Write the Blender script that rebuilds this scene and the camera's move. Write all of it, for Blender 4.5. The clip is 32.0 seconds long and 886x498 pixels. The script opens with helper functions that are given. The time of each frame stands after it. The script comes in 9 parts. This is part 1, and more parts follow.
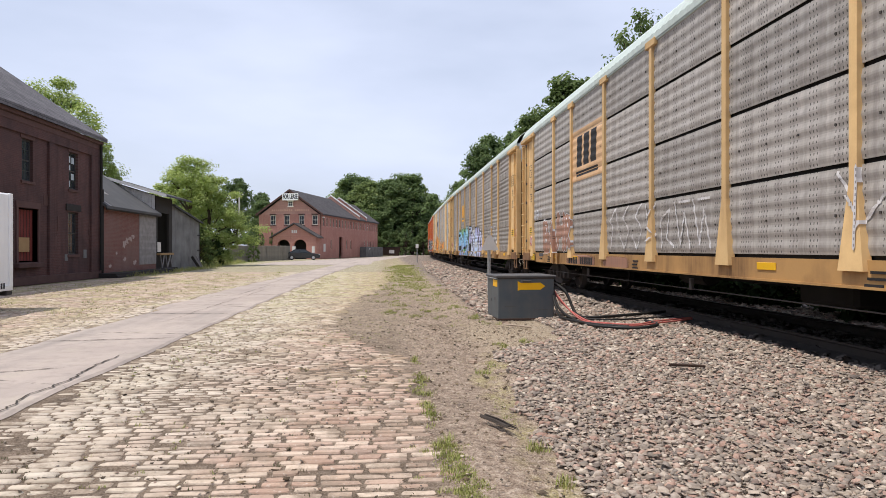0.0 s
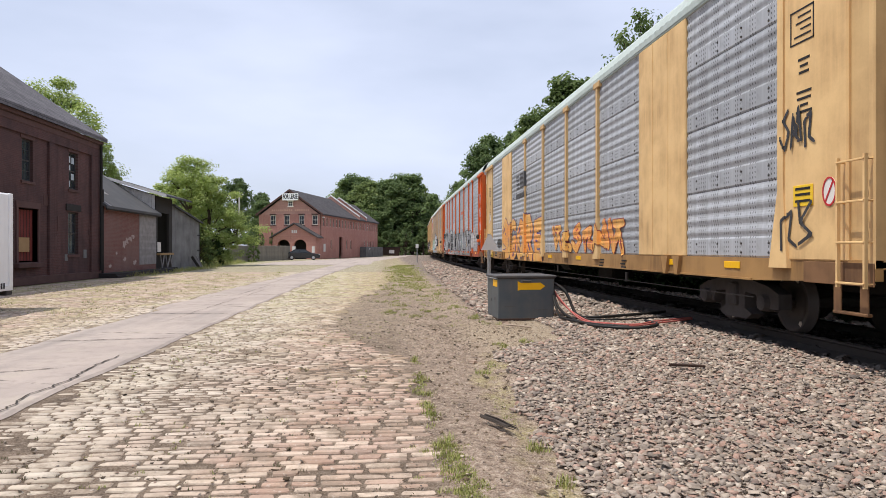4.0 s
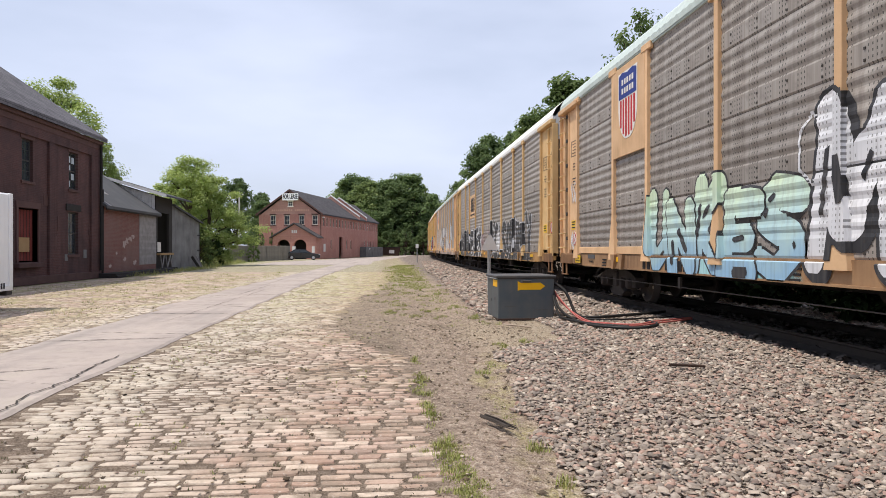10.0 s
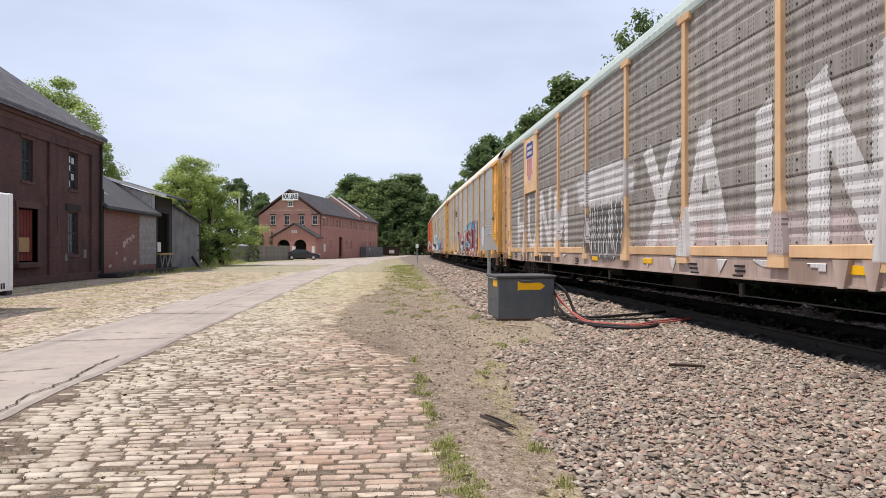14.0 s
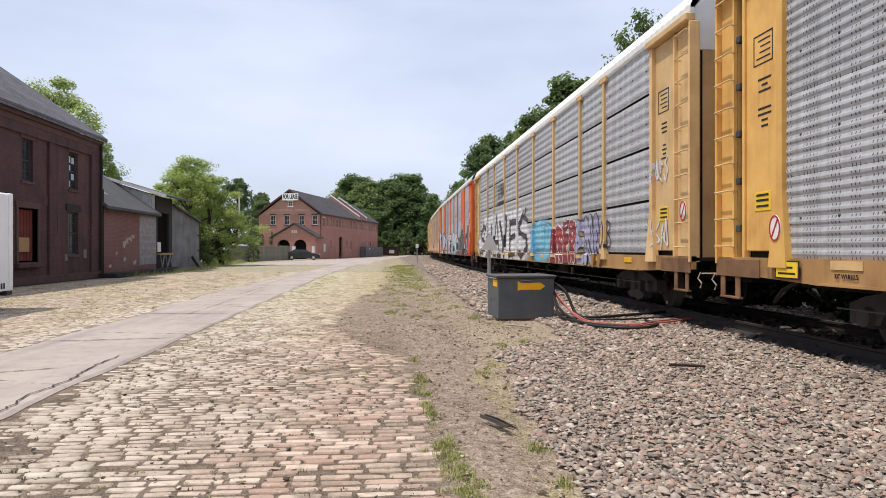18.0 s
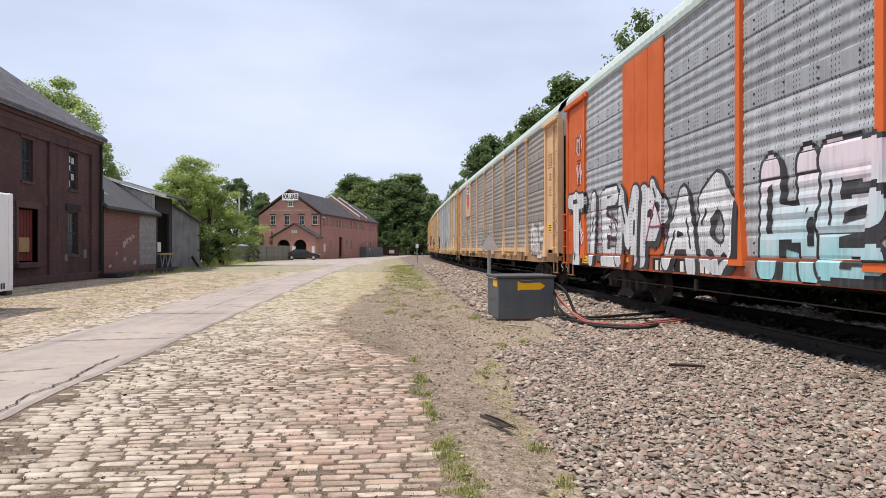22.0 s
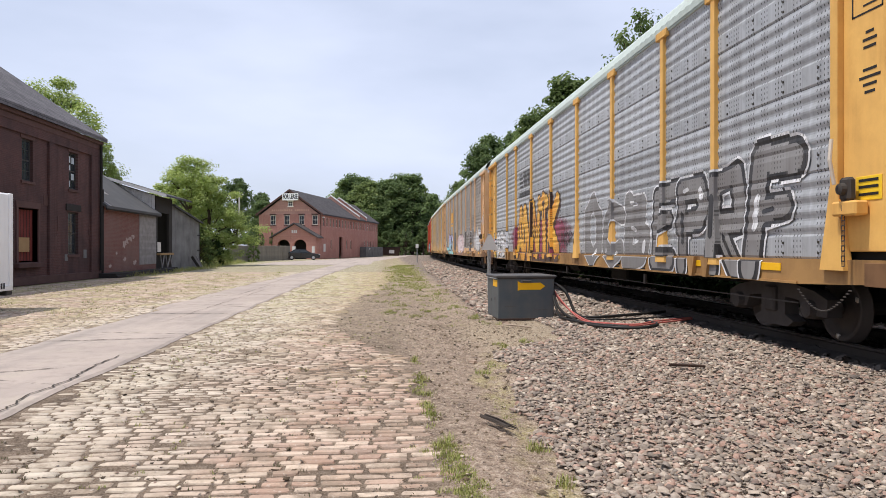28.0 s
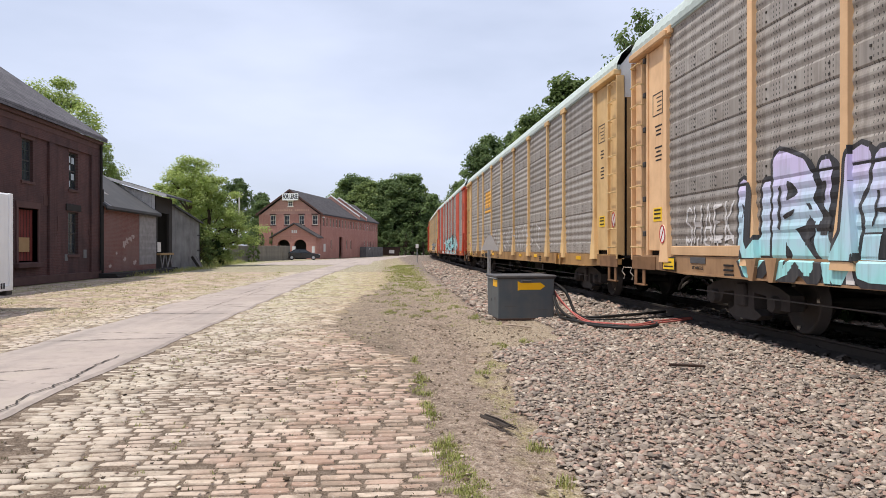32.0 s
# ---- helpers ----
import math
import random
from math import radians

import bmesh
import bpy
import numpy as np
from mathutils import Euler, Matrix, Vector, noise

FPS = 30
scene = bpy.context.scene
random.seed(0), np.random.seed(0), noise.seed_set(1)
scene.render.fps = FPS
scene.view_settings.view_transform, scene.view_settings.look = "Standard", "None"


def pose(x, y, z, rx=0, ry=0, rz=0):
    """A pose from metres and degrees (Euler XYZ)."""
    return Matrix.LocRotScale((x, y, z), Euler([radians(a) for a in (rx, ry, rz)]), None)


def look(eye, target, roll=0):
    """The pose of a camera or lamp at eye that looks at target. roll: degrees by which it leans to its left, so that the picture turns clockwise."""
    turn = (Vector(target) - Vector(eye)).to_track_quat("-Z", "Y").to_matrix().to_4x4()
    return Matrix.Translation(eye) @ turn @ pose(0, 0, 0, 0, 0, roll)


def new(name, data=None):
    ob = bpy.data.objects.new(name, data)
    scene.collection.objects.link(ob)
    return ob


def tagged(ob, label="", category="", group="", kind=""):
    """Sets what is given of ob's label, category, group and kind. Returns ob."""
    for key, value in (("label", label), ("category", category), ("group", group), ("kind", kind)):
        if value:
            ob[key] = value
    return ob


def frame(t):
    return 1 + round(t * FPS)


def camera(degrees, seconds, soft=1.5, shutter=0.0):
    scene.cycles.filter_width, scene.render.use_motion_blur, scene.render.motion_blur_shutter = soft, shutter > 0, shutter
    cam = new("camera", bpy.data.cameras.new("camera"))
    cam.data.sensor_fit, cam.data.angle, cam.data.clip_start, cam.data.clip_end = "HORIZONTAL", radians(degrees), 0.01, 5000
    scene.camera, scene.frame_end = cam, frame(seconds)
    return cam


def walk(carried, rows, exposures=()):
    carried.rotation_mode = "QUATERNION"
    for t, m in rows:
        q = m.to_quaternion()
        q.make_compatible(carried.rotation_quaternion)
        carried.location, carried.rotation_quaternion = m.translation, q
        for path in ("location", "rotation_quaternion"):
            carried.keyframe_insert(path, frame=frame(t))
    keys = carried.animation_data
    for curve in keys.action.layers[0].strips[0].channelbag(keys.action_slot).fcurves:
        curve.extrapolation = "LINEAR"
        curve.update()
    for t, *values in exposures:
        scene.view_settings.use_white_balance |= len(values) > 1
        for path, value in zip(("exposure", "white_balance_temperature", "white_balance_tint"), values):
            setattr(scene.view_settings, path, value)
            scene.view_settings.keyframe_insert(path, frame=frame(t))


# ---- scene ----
# The camera stands still beside a railway line; the track runs along +Y.
SPEED, PITCH = 11.97, 28.6            # train speed in m/s, car length over couplers
SECONDS = 32.0
cam = camera(65.0, SECONDS, soft=0.5)
walk(cam, [(0, pose(0, 0, 1.5, 90.0, 0, -4.78)), (SECONDS, pose(0, 0, 1.5, 90.0, 0, -4.78))],
     exposures=[(0, 0.0), (SECONDS, 0.0)])

# ---- light ----
TO_SUN = Vector((-0.39, -0.07, 1.0)).normalized()
world = bpy.data.worlds.new("hazy_summer_sky")
scene.world = world
world.use_nodes = True
wn, wl = world.node_tree.nodes, world.node_tree.links
wn.clear()
sky = wn.new("ShaderNodeTexSky")
sky.sky_type, sky.sun_disc = "NISHITA", False
sky.sun_elevation, sky.sun_rotation = math.asin(TO_SUN.z), math.atan2(TO_SUN.x, TO_SUN.y)
sky.air_density, sky.dust_density, sky.ozone_density = 1.0, 2.4, 1.4
wtc = wn.new("ShaderNodeTexCoord")
wmap = wn.new("ShaderNodeMapping")
wmap.inputs["Scale"].default_value = (1.0, 1.0, 3.2)
wno = wn.new("ShaderNodeTexNoise")
wno.inputs["Scale"].default_value, wno.inputs["Detail"].default_value = 1.6, 5.0
wra = wn.new("ShaderNodeMapRange")
wra.inputs["From Min"].default_value, wra.inputs["From Max"].default_value = 0.34, 0.72
wra.inputs["To Min"].default_value, wra.inputs["To Max"].default_value = 0.45, 0.85
wmix = wn.new("ShaderNodeMix")
wmix.data_type = "RGBA"
wmix.inputs["B"].default_value = (7.8, 8.45, 10.5, 1)      # thin high haze
wbg = wn.new("ShaderNodeBackground")
wbg.inputs["Strength"].default_value = 0.112
wout = wn.new("ShaderNodeOutputWorld")
wl.new(wtc.outputs["Generated"], wmap.inputs["Vector"])
wl.new(wmap.outputs["Vector"], wno.inputs["Vector"])
wl.new(wno.outputs["Fac"], wra.inputs["Value"])
wl.new(wra.outputs["Result"], wmix.inputs["Factor"])
wl.new(sky.outputs["Color"], wmix.inputs["A"])
wl.new(wmix.outputs["Result"], wbg.inputs["Color"])
wl.new(wbg.outputs["Background"], wout.inputs["Surface"])

sun_data = bpy.data.lights.new("sun", "SUN")
sun_data.energy, sun_data.angle, sun_data.color = 3.6, radians(0.7), (1.0, 0.93, 0.825)
sun = new("sun", sun_data)
sun.matrix_world = look(TO_SUN * 60, (0, 0, 0))


# ---- mesh building ----
class Shape:
    """Collects vertices, faces and their material slots for one mesh."""

    def __init__(self):
        self.v, self.f, self.m = [], [], []

    def add(self, verts, faces, slot=0):
        n = len(self.v)
        self.v += [tuple(p) for p in verts]
        self.f += [tuple(i + n for i in q) for q in faces]
        self.m += [slot] * len(faces)
        return self

    def box(self, x0, x1, y0, y1, z0, z1, b=0.0, slot=0):
        if b <= 0:
            vs = [(x, y, z) for z in (z0, z1) for y in (y0, y1) for x in (x0, x1)]
            return self.add(vs, [(0, 2, 3, 1), (4, 5, 7, 6), (0, 1, 5, 4), (2, 6, 7, 3), (0, 4, 6, 2), (1, 3, 7, 5)], slot)
        b = min(b, (x1 - x0) * 0.45, (y1 - y0) * 0.45, (z1 - z0) * 0.45)
        rings = []
        for z, i in ((z0, b), (z0 + b, 0), (z1 - b, 0), (z1, b)):
            rings.append([(x0 + i + (b if i == 0 else 0), y0 + i, z), (x1 - i - (b if i == 0 else 0), y0 + i, z),
                          (x1 - i, y0 + i + (b if i == 0 else 0), z), (x1 - i, y1 - i - (b if i == 0 else 0), z),
                          (x1 - i - (b if i == 0 else 0), y1 - i, z), (x0 + i + (b if i == 0 else 0), y1 - i, z),
                          (x0 + i, y1 - i - (b if i == 0 else 0), z), (x0 + i, y0 + i + (b if i == 0 else 0), z)])
        vs = [p for r in rings for p in r]
        fs = [(k * 8 + i, k * 8 + (i + 1) % 8, k * 8 + 8 + (i + 1) % 8, k * 8 + 8 + i) for k in range(3) for i in range(8)]
        fs += [tuple(range(7, -1, -1)), tuple(range(24, 32))]
        return self.add(vs, fs, slot)

    def prism(self, poly, axis, a0, a1, slot=0):
        """Extrude a flat polygon along an axis: 'x' takes (y, z), 'y' takes (x, z), 'z' takes (x, y)."""
        put = {"x": lambda a, p: (a, p[0], p[1]), "y": lambda a, p: (p[0], a, p[1]), "z": lambda a, p: (p[0], p[1], a)}[axis]
        n = len(poly)
        vs = [put(a0, p) for p in poly] + [put(a1, p) for p in poly]
        fs = [(i, (i + 1) % n, n + (i + 1) % n, n + i) for i in range(n)] + [tuple(range(n - 1, -1, -1)), tuple(range(n, 2 * n))]
        return self.add(vs, fs, slot)

    def tube(self, pts, r, n=6, slot=0, r1=None):
        pts = [Vector(p) for p in pts]
        vs, fs = [], []
        for i, p in enumerate(pts):
            d = (pts[min(i + 1, len(pts) - 1)] - pts[max(i - 1, 0)]).normalized()
            u = d.cross(Vector((0, 0, 1)) if abs(d.z) < 0.95 else Vector((1, 0, 0))).normalized()
            w = d.cross(u)
            rr = r if r1 is None else r + (r1 - r) * i / (len(pts) - 1)
            vs += [p + rr * (math.cos(math.tau * k / n) * u + math.sin(math.tau * k / n) * w) for k in range(n)]
        for i in range(len(pts) - 1):
            fs += [(i * n + k, i * n + (k + 1) % n, i * n + n + (k + 1) % n, i * n + n + k) for k in range(n)]
        fs += [tuple(range(n - 1, -1, -1)), tuple(range(len(vs) - n, len(vs)))]
        return self.add(vs, fs, slot)

    def lathe(self, profile, axis="x", n=20, c=(0, 0, 0), slot=0):
        """Turn (along, radius) pairs round an axis through c."""
        vs, fs = [], []
        for a, r in profile:
            for k in range(n):
                u, w = r * math.cos(math.tau * k / n), r * math.sin(math.tau * k / n)
                p = {"x": (a, u, w), "y": (u, a, w), "z": (u, w, a)}[axis]
                vs.append((p[0] + c[0], p[1] + c[1], p[2] + c[2]))
        for i in range(len(profile) - 1):
            fs += [(i * n + k, i * n + (k + 1) % n, i * n + n + (k + 1) % n, i * n + n + k) for k in range(n)]
        fs += [tuple(range(n - 1, -1, -1)), tuple(range(len(vs) - n, len(vs)))]
        return self.add(vs, fs, slot)

    def grid(self, rows, slot=0):
        n = len(rows[0])
        vs = [p for r in rows for p in r]
        fs = [(i * n + k, i * n + k + 1, i * n + n + k + 1, i * n + n + k) for i in range(len(rows) - 1) for k in range(n - 1)]
        return self.add(vs, fs, slot)

    def weld(self):
        """Join corners that lie on one another."""
        seen, to, vs = {}, [], []
        for p in self.v:
            k = tuple(round(c, 4) for c in p)
            if k not in seen:
                seen[k] = len(vs)
                vs.append(p)
            to.append(seen[k])
        self.v, self.f = vs, [tuple(to[i] for i in q) for q in self.f]
        return self

    def mesh(self, name, smooth=False):
        me = bpy.data.meshes.new(name)
        me.from_pydata(self.v, [], self.f)
        if any(self.m):
            me.polygons.foreach_set("material_index", self.m)
        if smooth:
            me.polygons.foreach_set("use_smooth", [True] * len(self.f))
        me.validate()
        me.update()
        return me


def many(name, template_v, template_f, mats):
    """One mesh out of many placed copies: template (n,3), faces of equal size, mats (k,3,4)."""
    tv, tf, mats = np.asarray(template_v, float), np.asarray(template_f, int), np.asarray(mats, float)
    k, n = len(mats), len(tv)
    vs = np.einsum("kij,nj->kni", mats[:, :, :3], tv) + mats[:, None, :, 3]
    fs = (tf[None] + (np.arange(k) * n)[:, None, None]).reshape(-1, tf.shape[1])
    return raw(name, vs.reshape(-1, 3), fs)


def raw(name, vs, fs):
    me = bpy.data.meshes.new(name)
    me.vertices.add(len(vs))
    me.vertices.foreach_set("co", np.ascontiguousarray(vs, dtype=np.float32).ravel())
    w = fs.shape[1]
    me.loops.add(len(fs) * w)
    me.loops.foreach_set("vertex_index", np.ascontiguousarray(fs, dtype=np.int32).ravel())
    me.polygons.add(len(fs))
    me.polygons.foreach_set("loop_start", np.arange(0, len(fs) * w, w, dtype=np.int32))
    me.update(calc_edges=True)
    me.validate()
    return me


def part(name, shape, material, parent=None, label="", at=None, smooth=False):
    """Links a shape or a shared mesh as ONE object, under a thing or a part; its material sits on the object."""
    me = shape.mesh(name, smooth) if isinstance(shape, Shape) else shape
    ob = new(name, me)
    mats = material if isinstance(material, (list, tuple)) else [material]
    while len(me.materials) < len(mats):
        me.materials.append(mats[len(me.materials)])
    for slot, mt in zip(ob.material_slots, mats):
        slot.link = "OBJECT"
        slot.material = mt
    if parent is not None:
        ob.parent = parent
    if at is not None:
        ob.matrix_basis = at
    if label:
        ob["label"] = label
    return ob


def empty(name, at, label, category, group="", kind=""):
    ob = new(name)
    ob.matrix_basis = at
    return tagged(ob, label, category, group, kind)


# ---- materials ----
class Nodes:
    def __init__(self, name):
        self.mat = bpy.data.materials.new(name)
        self.mat.use_nodes = True
        self.t = self.mat.node_tree
        self.b = self.t.nodes["Principled BSDF"]
        self.tc = self.t.nodes.new("ShaderNodeTexCoord")

    def link(self, a, b):
        self.t.links.new(a, b)

    def vec(self, space="Object", scale=(1, 1, 1)):
        m = self.t.nodes.new("ShaderNodeMapping")
        m.inputs["Scale"].default_value = scale
        self.link(self.tc.outputs[space], m.inputs["Vector"])
        return m.outputs["Vector"]

    def world_vec(self, scale=(1, 1, 1)):
        g, m = self.t.nodes.new("ShaderNodeNewGeometry"), self.t.nodes.new("ShaderNodeMapping")
        m.inputs["Scale"].default_value = scale
        self.link(g.outputs["Position"], m.inputs["Vector"])
        return m.outputs["Vector"]

    def noise(self, vec, scale, detail=4.0, rough=0.55):
        n = self.t.nodes.new("ShaderNodeTexNoise")
        n.inputs["Scale"].default_value, n.inputs["Detail"].default_value, n.inputs["Roughness"].default_value = scale, detail, rough
        self.link(vec, n.inputs["Vector"])
        return n.outputs["Fac"]

    def span(self, val, a, b, c=0.0, d=1.0):
        r = self.t.nodes.new("ShaderNodeMapRange")
        for key, x in (("From Min", a), ("From Max", b), ("To Min", c), ("To Max", d)):
            r.inputs[key].default_value = x
        self.link(val, r.inputs["Value"])
        return r.outputs["Result"]

    def math(self, op, a, b=None):
        m = self.t.nodes.new("ShaderNodeMath")
        m.operation = op
        for i, x in enumerate((a, b)):
            if x is None:
                continue
            if isinstance(x, (int, float)):
                m.inputs[i].default_value = x
            else:
                self.link(x, m.inputs[i])
        return m.outputs["Value"]

    def mix(self, fac, a, b, mode="MIX"):
        m = self.t.nodes.new("ShaderNodeMix")
        m.data_type, m.blend_type = "RGBA", mode
        for key, x in (("Factor", fac), ("A", a), ("B", b)):
            if isinstance(x, (int, float)):
                m.inputs[key].default_value = x
            elif isinstance(x, tuple):
                m.inputs[key].default_value = (*x, 1.0)
            else:
                self.link(x, m.inputs[key])
        return m.outputs["Result"]

    def split(self, vec):
        s = self.t.nodes.new("ShaderNodeSeparateXYZ")
        self.link(vec, s.inputs["Vector"])
        return s.outputs

    def random(self):
        return self.t.nodes.new("ShaderNodeObjectInfo").outputs["Random"]

    def island(self):
        return self.t.nodes.new("ShaderNodeNewGeometry").outputs["Random Per Island"]

    def bump(self, height, strength, dist=0.01):
        b = self.t.nodes.new("ShaderNodeBump")
        b.inputs["Strength"].default_value, b.inputs["Distance"].default_value = strength, dist
        self.link(height, b.inputs["Height"])
        self.link(b.outputs["Normal"], self.b.inputs["Normal"])

    def done(self, color, rough=0.7, metal=0.0, spec=0.35):
        if isinstance(color, tuple):
            self.b.inputs["Base Color"].default_value = (*color, 1)
        else:
            self.link(color, self.b.inputs["Base Color"])
        if isinstance(rough, (int, float)):
            self.b.inputs["Roughness"].default_value = rough
        else:
            self.link(rough, self.b.inputs["Roughness"])
        self.b.inputs["Metallic"].default_value = metal
        self.b.inputs["Specular IOR Level"].default_value = spec
        return self.mat


def scaled(c, k):
    return tuple(min(1.0, x * k) for x in c)


def worn(name, color, dirt=(0.10, 0.075, 0.055), amount=0.45, scale=1.3, rough=0.65, metal=0.0, streak=True, bump=0.15, spec=0.35):
    """Painted or bare surface with large stains, streaks that run down, fine grain and a little relief."""
    n = Nodes(name)
    v = n.vec()
    big = n.noise(v, scale, 5)
    vs = n.vec(scale=(7, 7, 0.5)) if streak else v
    run = n.noise(vs, 1.6, 4)
    fine = n.noise(v, 38, 3, 0.7)
    fac = n.math("MULTIPLY", n.span(big, 0.38, 0.72), n.span(run, 0.3, 0.7, 0.35, 1.0))
    c = n.mix(n.math("MULTIPLY", fac, amount), color, dirt)
    c = n.mix(0.5, c, n.mix(fine, scaled(color, 0.75), scaled(color, 1.2)), "SOFT_LIGHT")
    hsv = n.t.nodes.new("ShaderNodeHueSaturation")
    n.link(n.span(n.random(), 0, 1, 0.88, 1.1), hsv.inputs["Value"])
    n.link(c, hsv.inputs["Color"])
    n.bump(fine, bump, 0.004)
    return n.done(hsv.outputs["Color"], n.span(big, 0.3, 0.7, rough - 0.08, min(1, rough + 0.15)), metal, spec)


def panel_metal(name, color, dirt, amount):
    """Weathered galvanised side sheet, pierced with columns of small slots."""
    n = Nodes(name)
    v = n.vec()
    s = n.split(v)
    big = n.noise(v, 0.9, 5)
    run = n.noise(n.vec(scale=(9, 9, 0.35)), 1.5, 5, 0.65)
    blot = n.noise(v, 6.0, 4, 0.6)
    fac = n.math("MULTIPLY", n.span(run, 0.36, 0.68), n.span(big, 0.25, 0.7, 0.35, 1.0))
    c = n.mix(n.math("MULTIPLY", fac, amount), color, dirt)
    c = n.mix(n.span(blot, 0.52, 0.75, 0, 0.35), c, scaled(dirt, 0.8))
    slot_y = n.math("GREATER_THAN", n.math("SINE", n.math("MULTIPLY", s["Y"], math.tau / 0.068)), 0.66)
    slot_z = n.math("GREATER_THAN", n.math("SINE", n.math("MULTIPLY", s["Z"], math.tau / 0.068)), 0.2)
    group = n.math("GREATER_THAN", n.math("SINE", n.math("ADD", n.math("MULTIPLY", s["Y"], math.tau / 0.41), n.math("SINE", n.math("MULTIPLY", s["Y"], 3.1)))), -0.15)
    dots = n.math("MULTIPLY", n.math("MULTIPLY", slot_y, slot_z), group)
    c = n.mix(n.math("MULTIPLY", dots, 0.8), c, (0.03, 0.028, 0.025))
    hsv = n.t.nodes.new("ShaderNodeHueSaturation")
    n.link(n.span(n.random(), 0, 1, 0.86, 1.12), hsv.inputs["Value"])
    n.link(c, hsv.inputs["Color"])
    n.bump(n.noise(v, 26, 3), 0.12, 0.004)
    return n.done(hsv.outputs["Color"], n.span(big, 0.3, 0.7, 0.5, 0.75), 0.25, 0.4)


def spray(name, a, b, rough=0.55):
    """Spray paint that fades from one colour to another and lets the metal's grime through."""
    n = Nodes(name)
    v = n.vec()
    c = n.mix(n.span(n.noise(v, 1.1, 2), 0.35, 0.65), a, b)
    c = n.mix(n.span(n.noise(n.vec(scale=(8, 8, 0.6)), 1.8, 5), 0.46, 0.74, 0, 0.42), c, (0.14, 0.13, 0.12))
    # the sheet's slots show through
    s = n.split(v)
    slot_y = n.math("GREATER_THAN", n.math("SINE", n.math("MULTIPLY", s["Y"], math.tau / 0.068)), 0.66)
    slot_z = n.math("GREATER_THAN", n.math("SINE", n.math("MULTIPLY", s["Z"], math.tau / 0.068)), 0.2)
    group = n.math("GREATER_THAN", n.math("SINE", n.math("ADD", n.math("MULTIPLY", s["Y"], math.tau / 0.41), n.math("SINE", n.math("MULTIPLY", s["Y"], 3.1)))), -0.15)
    dots = n.math("MULTIPLY", n.math("MULTIPLY", slot_y, slot_z), n.math("MULTIPLY", group, n.math("GREATER_THAN", s["Z"], 1.12)))
    c = n.mix(n.math("MULTIPLY", dots, 0.65), c, (0.03, 0.028, 0.025))
    return n.done(c, rough, 0.0, 0.35)


def brick_wall(name, a, b, mortar, stain, axis="XZ", stain_amount=0.5, size=(0.215, 0.072), joint=0.006):
    n = Nodes(name)
    s = n.split(n.tc.outputs["Object"])
    cmb = n.t.nodes.new("ShaderNodeCombineXYZ")
    n.link(s["X"], cmb.inputs["X"])
    n.link(s["Z"], cmb.inputs["Y"])
    br = n.t.nodes.new("ShaderNodeTexBrick")
    for key, x in (("Scale", 1.0), ("Mortar Size", joint), ("Brick Width", size[0]), ("Row Height", size[1]), ("Bias", 0.0)):
        br.inputs[key].default_value = x
    br.inputs["Color1"].default_value, br.inputs["Color2"].default_value, br.inputs["Mortar"].default_value = (*a, 1), (*b, 1), (*mortar, 1)
    n.link(cmb.outputs["Vector"], br.inputs["Vector"])
    v = n.vec()
    big = n.noise(v, 0.45, 6, 0.6)
    run = n.noise(n.vec(scale=(2.5, 2.5, 0.35)), 1.2, 4)
    c = n.mix(n.math("MULTIPLY", n.span(big, 0.4, 0.66), stain_amount), br.outputs["Color"], stain)
    c = n.mix(n.span(run, 0.5, 0.75, 0, stain_amount * 0.7), c, scaled(stain, 0.6))
    c = n.mix(0.6, c, n.mix(n.noise(v, 9, 4), scaled(a, 0.6), scaled(b, 1.5)), "SOFT_LIGHT")
    n.bump(br.outputs["Fac"], -0.4, 0.008)
    return n.done(c, 0.88, 0, 0.2)


PANEL_BROWN = panel_metal("weathered_brown_sheet", (0.40, 0.365, 0.33), (0.15, 0.122, 0.103), 0.7)
PANEL_TAN = panel_metal("pale_weathered_sheet", (0.47, 0.435, 0.40), (0.17, 0.15, 0.13), 0.65)
PANEL_GREY = panel_metal("galvanised_grey_sheet", (0.49, 0.51, 0.54), (0.20, 0.20, 0.205), 0.6)
PANEL_SILVER = panel_metal("bright_galvanised_sheet", (0.49, 0.50, 0.51), (0.22, 0.215, 0.21), 0.6)
YELLOW = worn("yellow_car_paint", (0.71, 0.51, 0.285), (0.25, 0.165, 0.10), 0.75)
BUFF = worn("faded_buff_paint", (0.72, 0.50, 0.32), (0.27, 0.18, 0.12), 0.6)
GOLD = worn("golden_car_paint", (0.78, 0.49, 0.185), (0.27, 0.15, 0.065), 0.7)
ORANGE = worn("orange_car_paint", (0.68, 0.19, 0.05), (0.25, 0.08, 0.035), 0.4)
ORANGE_RED = worn("rust_red_car_paint", (0.52, 0.11, 0.05), (0.17, 0.06, 0.04), 0.5)
WHITE_PAINT = worn("white_car_paint", (0.80, 0.80, 0.78), (0.35, 0.33, 0.3), 0.35)
ROOF_WHITE = worn("white_roof_sheet", (0.80, 0.80, 0.78), (0.42, 0.40, 0.37), 0.4, streak=False)
ROOF_PALE = worn("pale_green_grey_roof_sheet", (0.50, 0.56, 0.54), (0.30, 0.31, 0.30), 0.4, streak=False)
ROOF_CREAM = worn("cream_roof_sheet", (0.76, 0.68, 0.60), (0.4, 0.34, 0.3), 0.4, streak=False)
DARK_STEEL = worn("dark_running_gear_steel", (0.085, 0.078, 0.074), (0.14, 0.115, 0.095), 0.5, rough=0.75)
# Underframe black, also used where shade is painted into gaps.
BLACK_GAP = worn("underframe_and_shade_black", (0.02, 0.019, 0.018), (0.05, 0.04, 0.03), 0.4, rough=0.85)
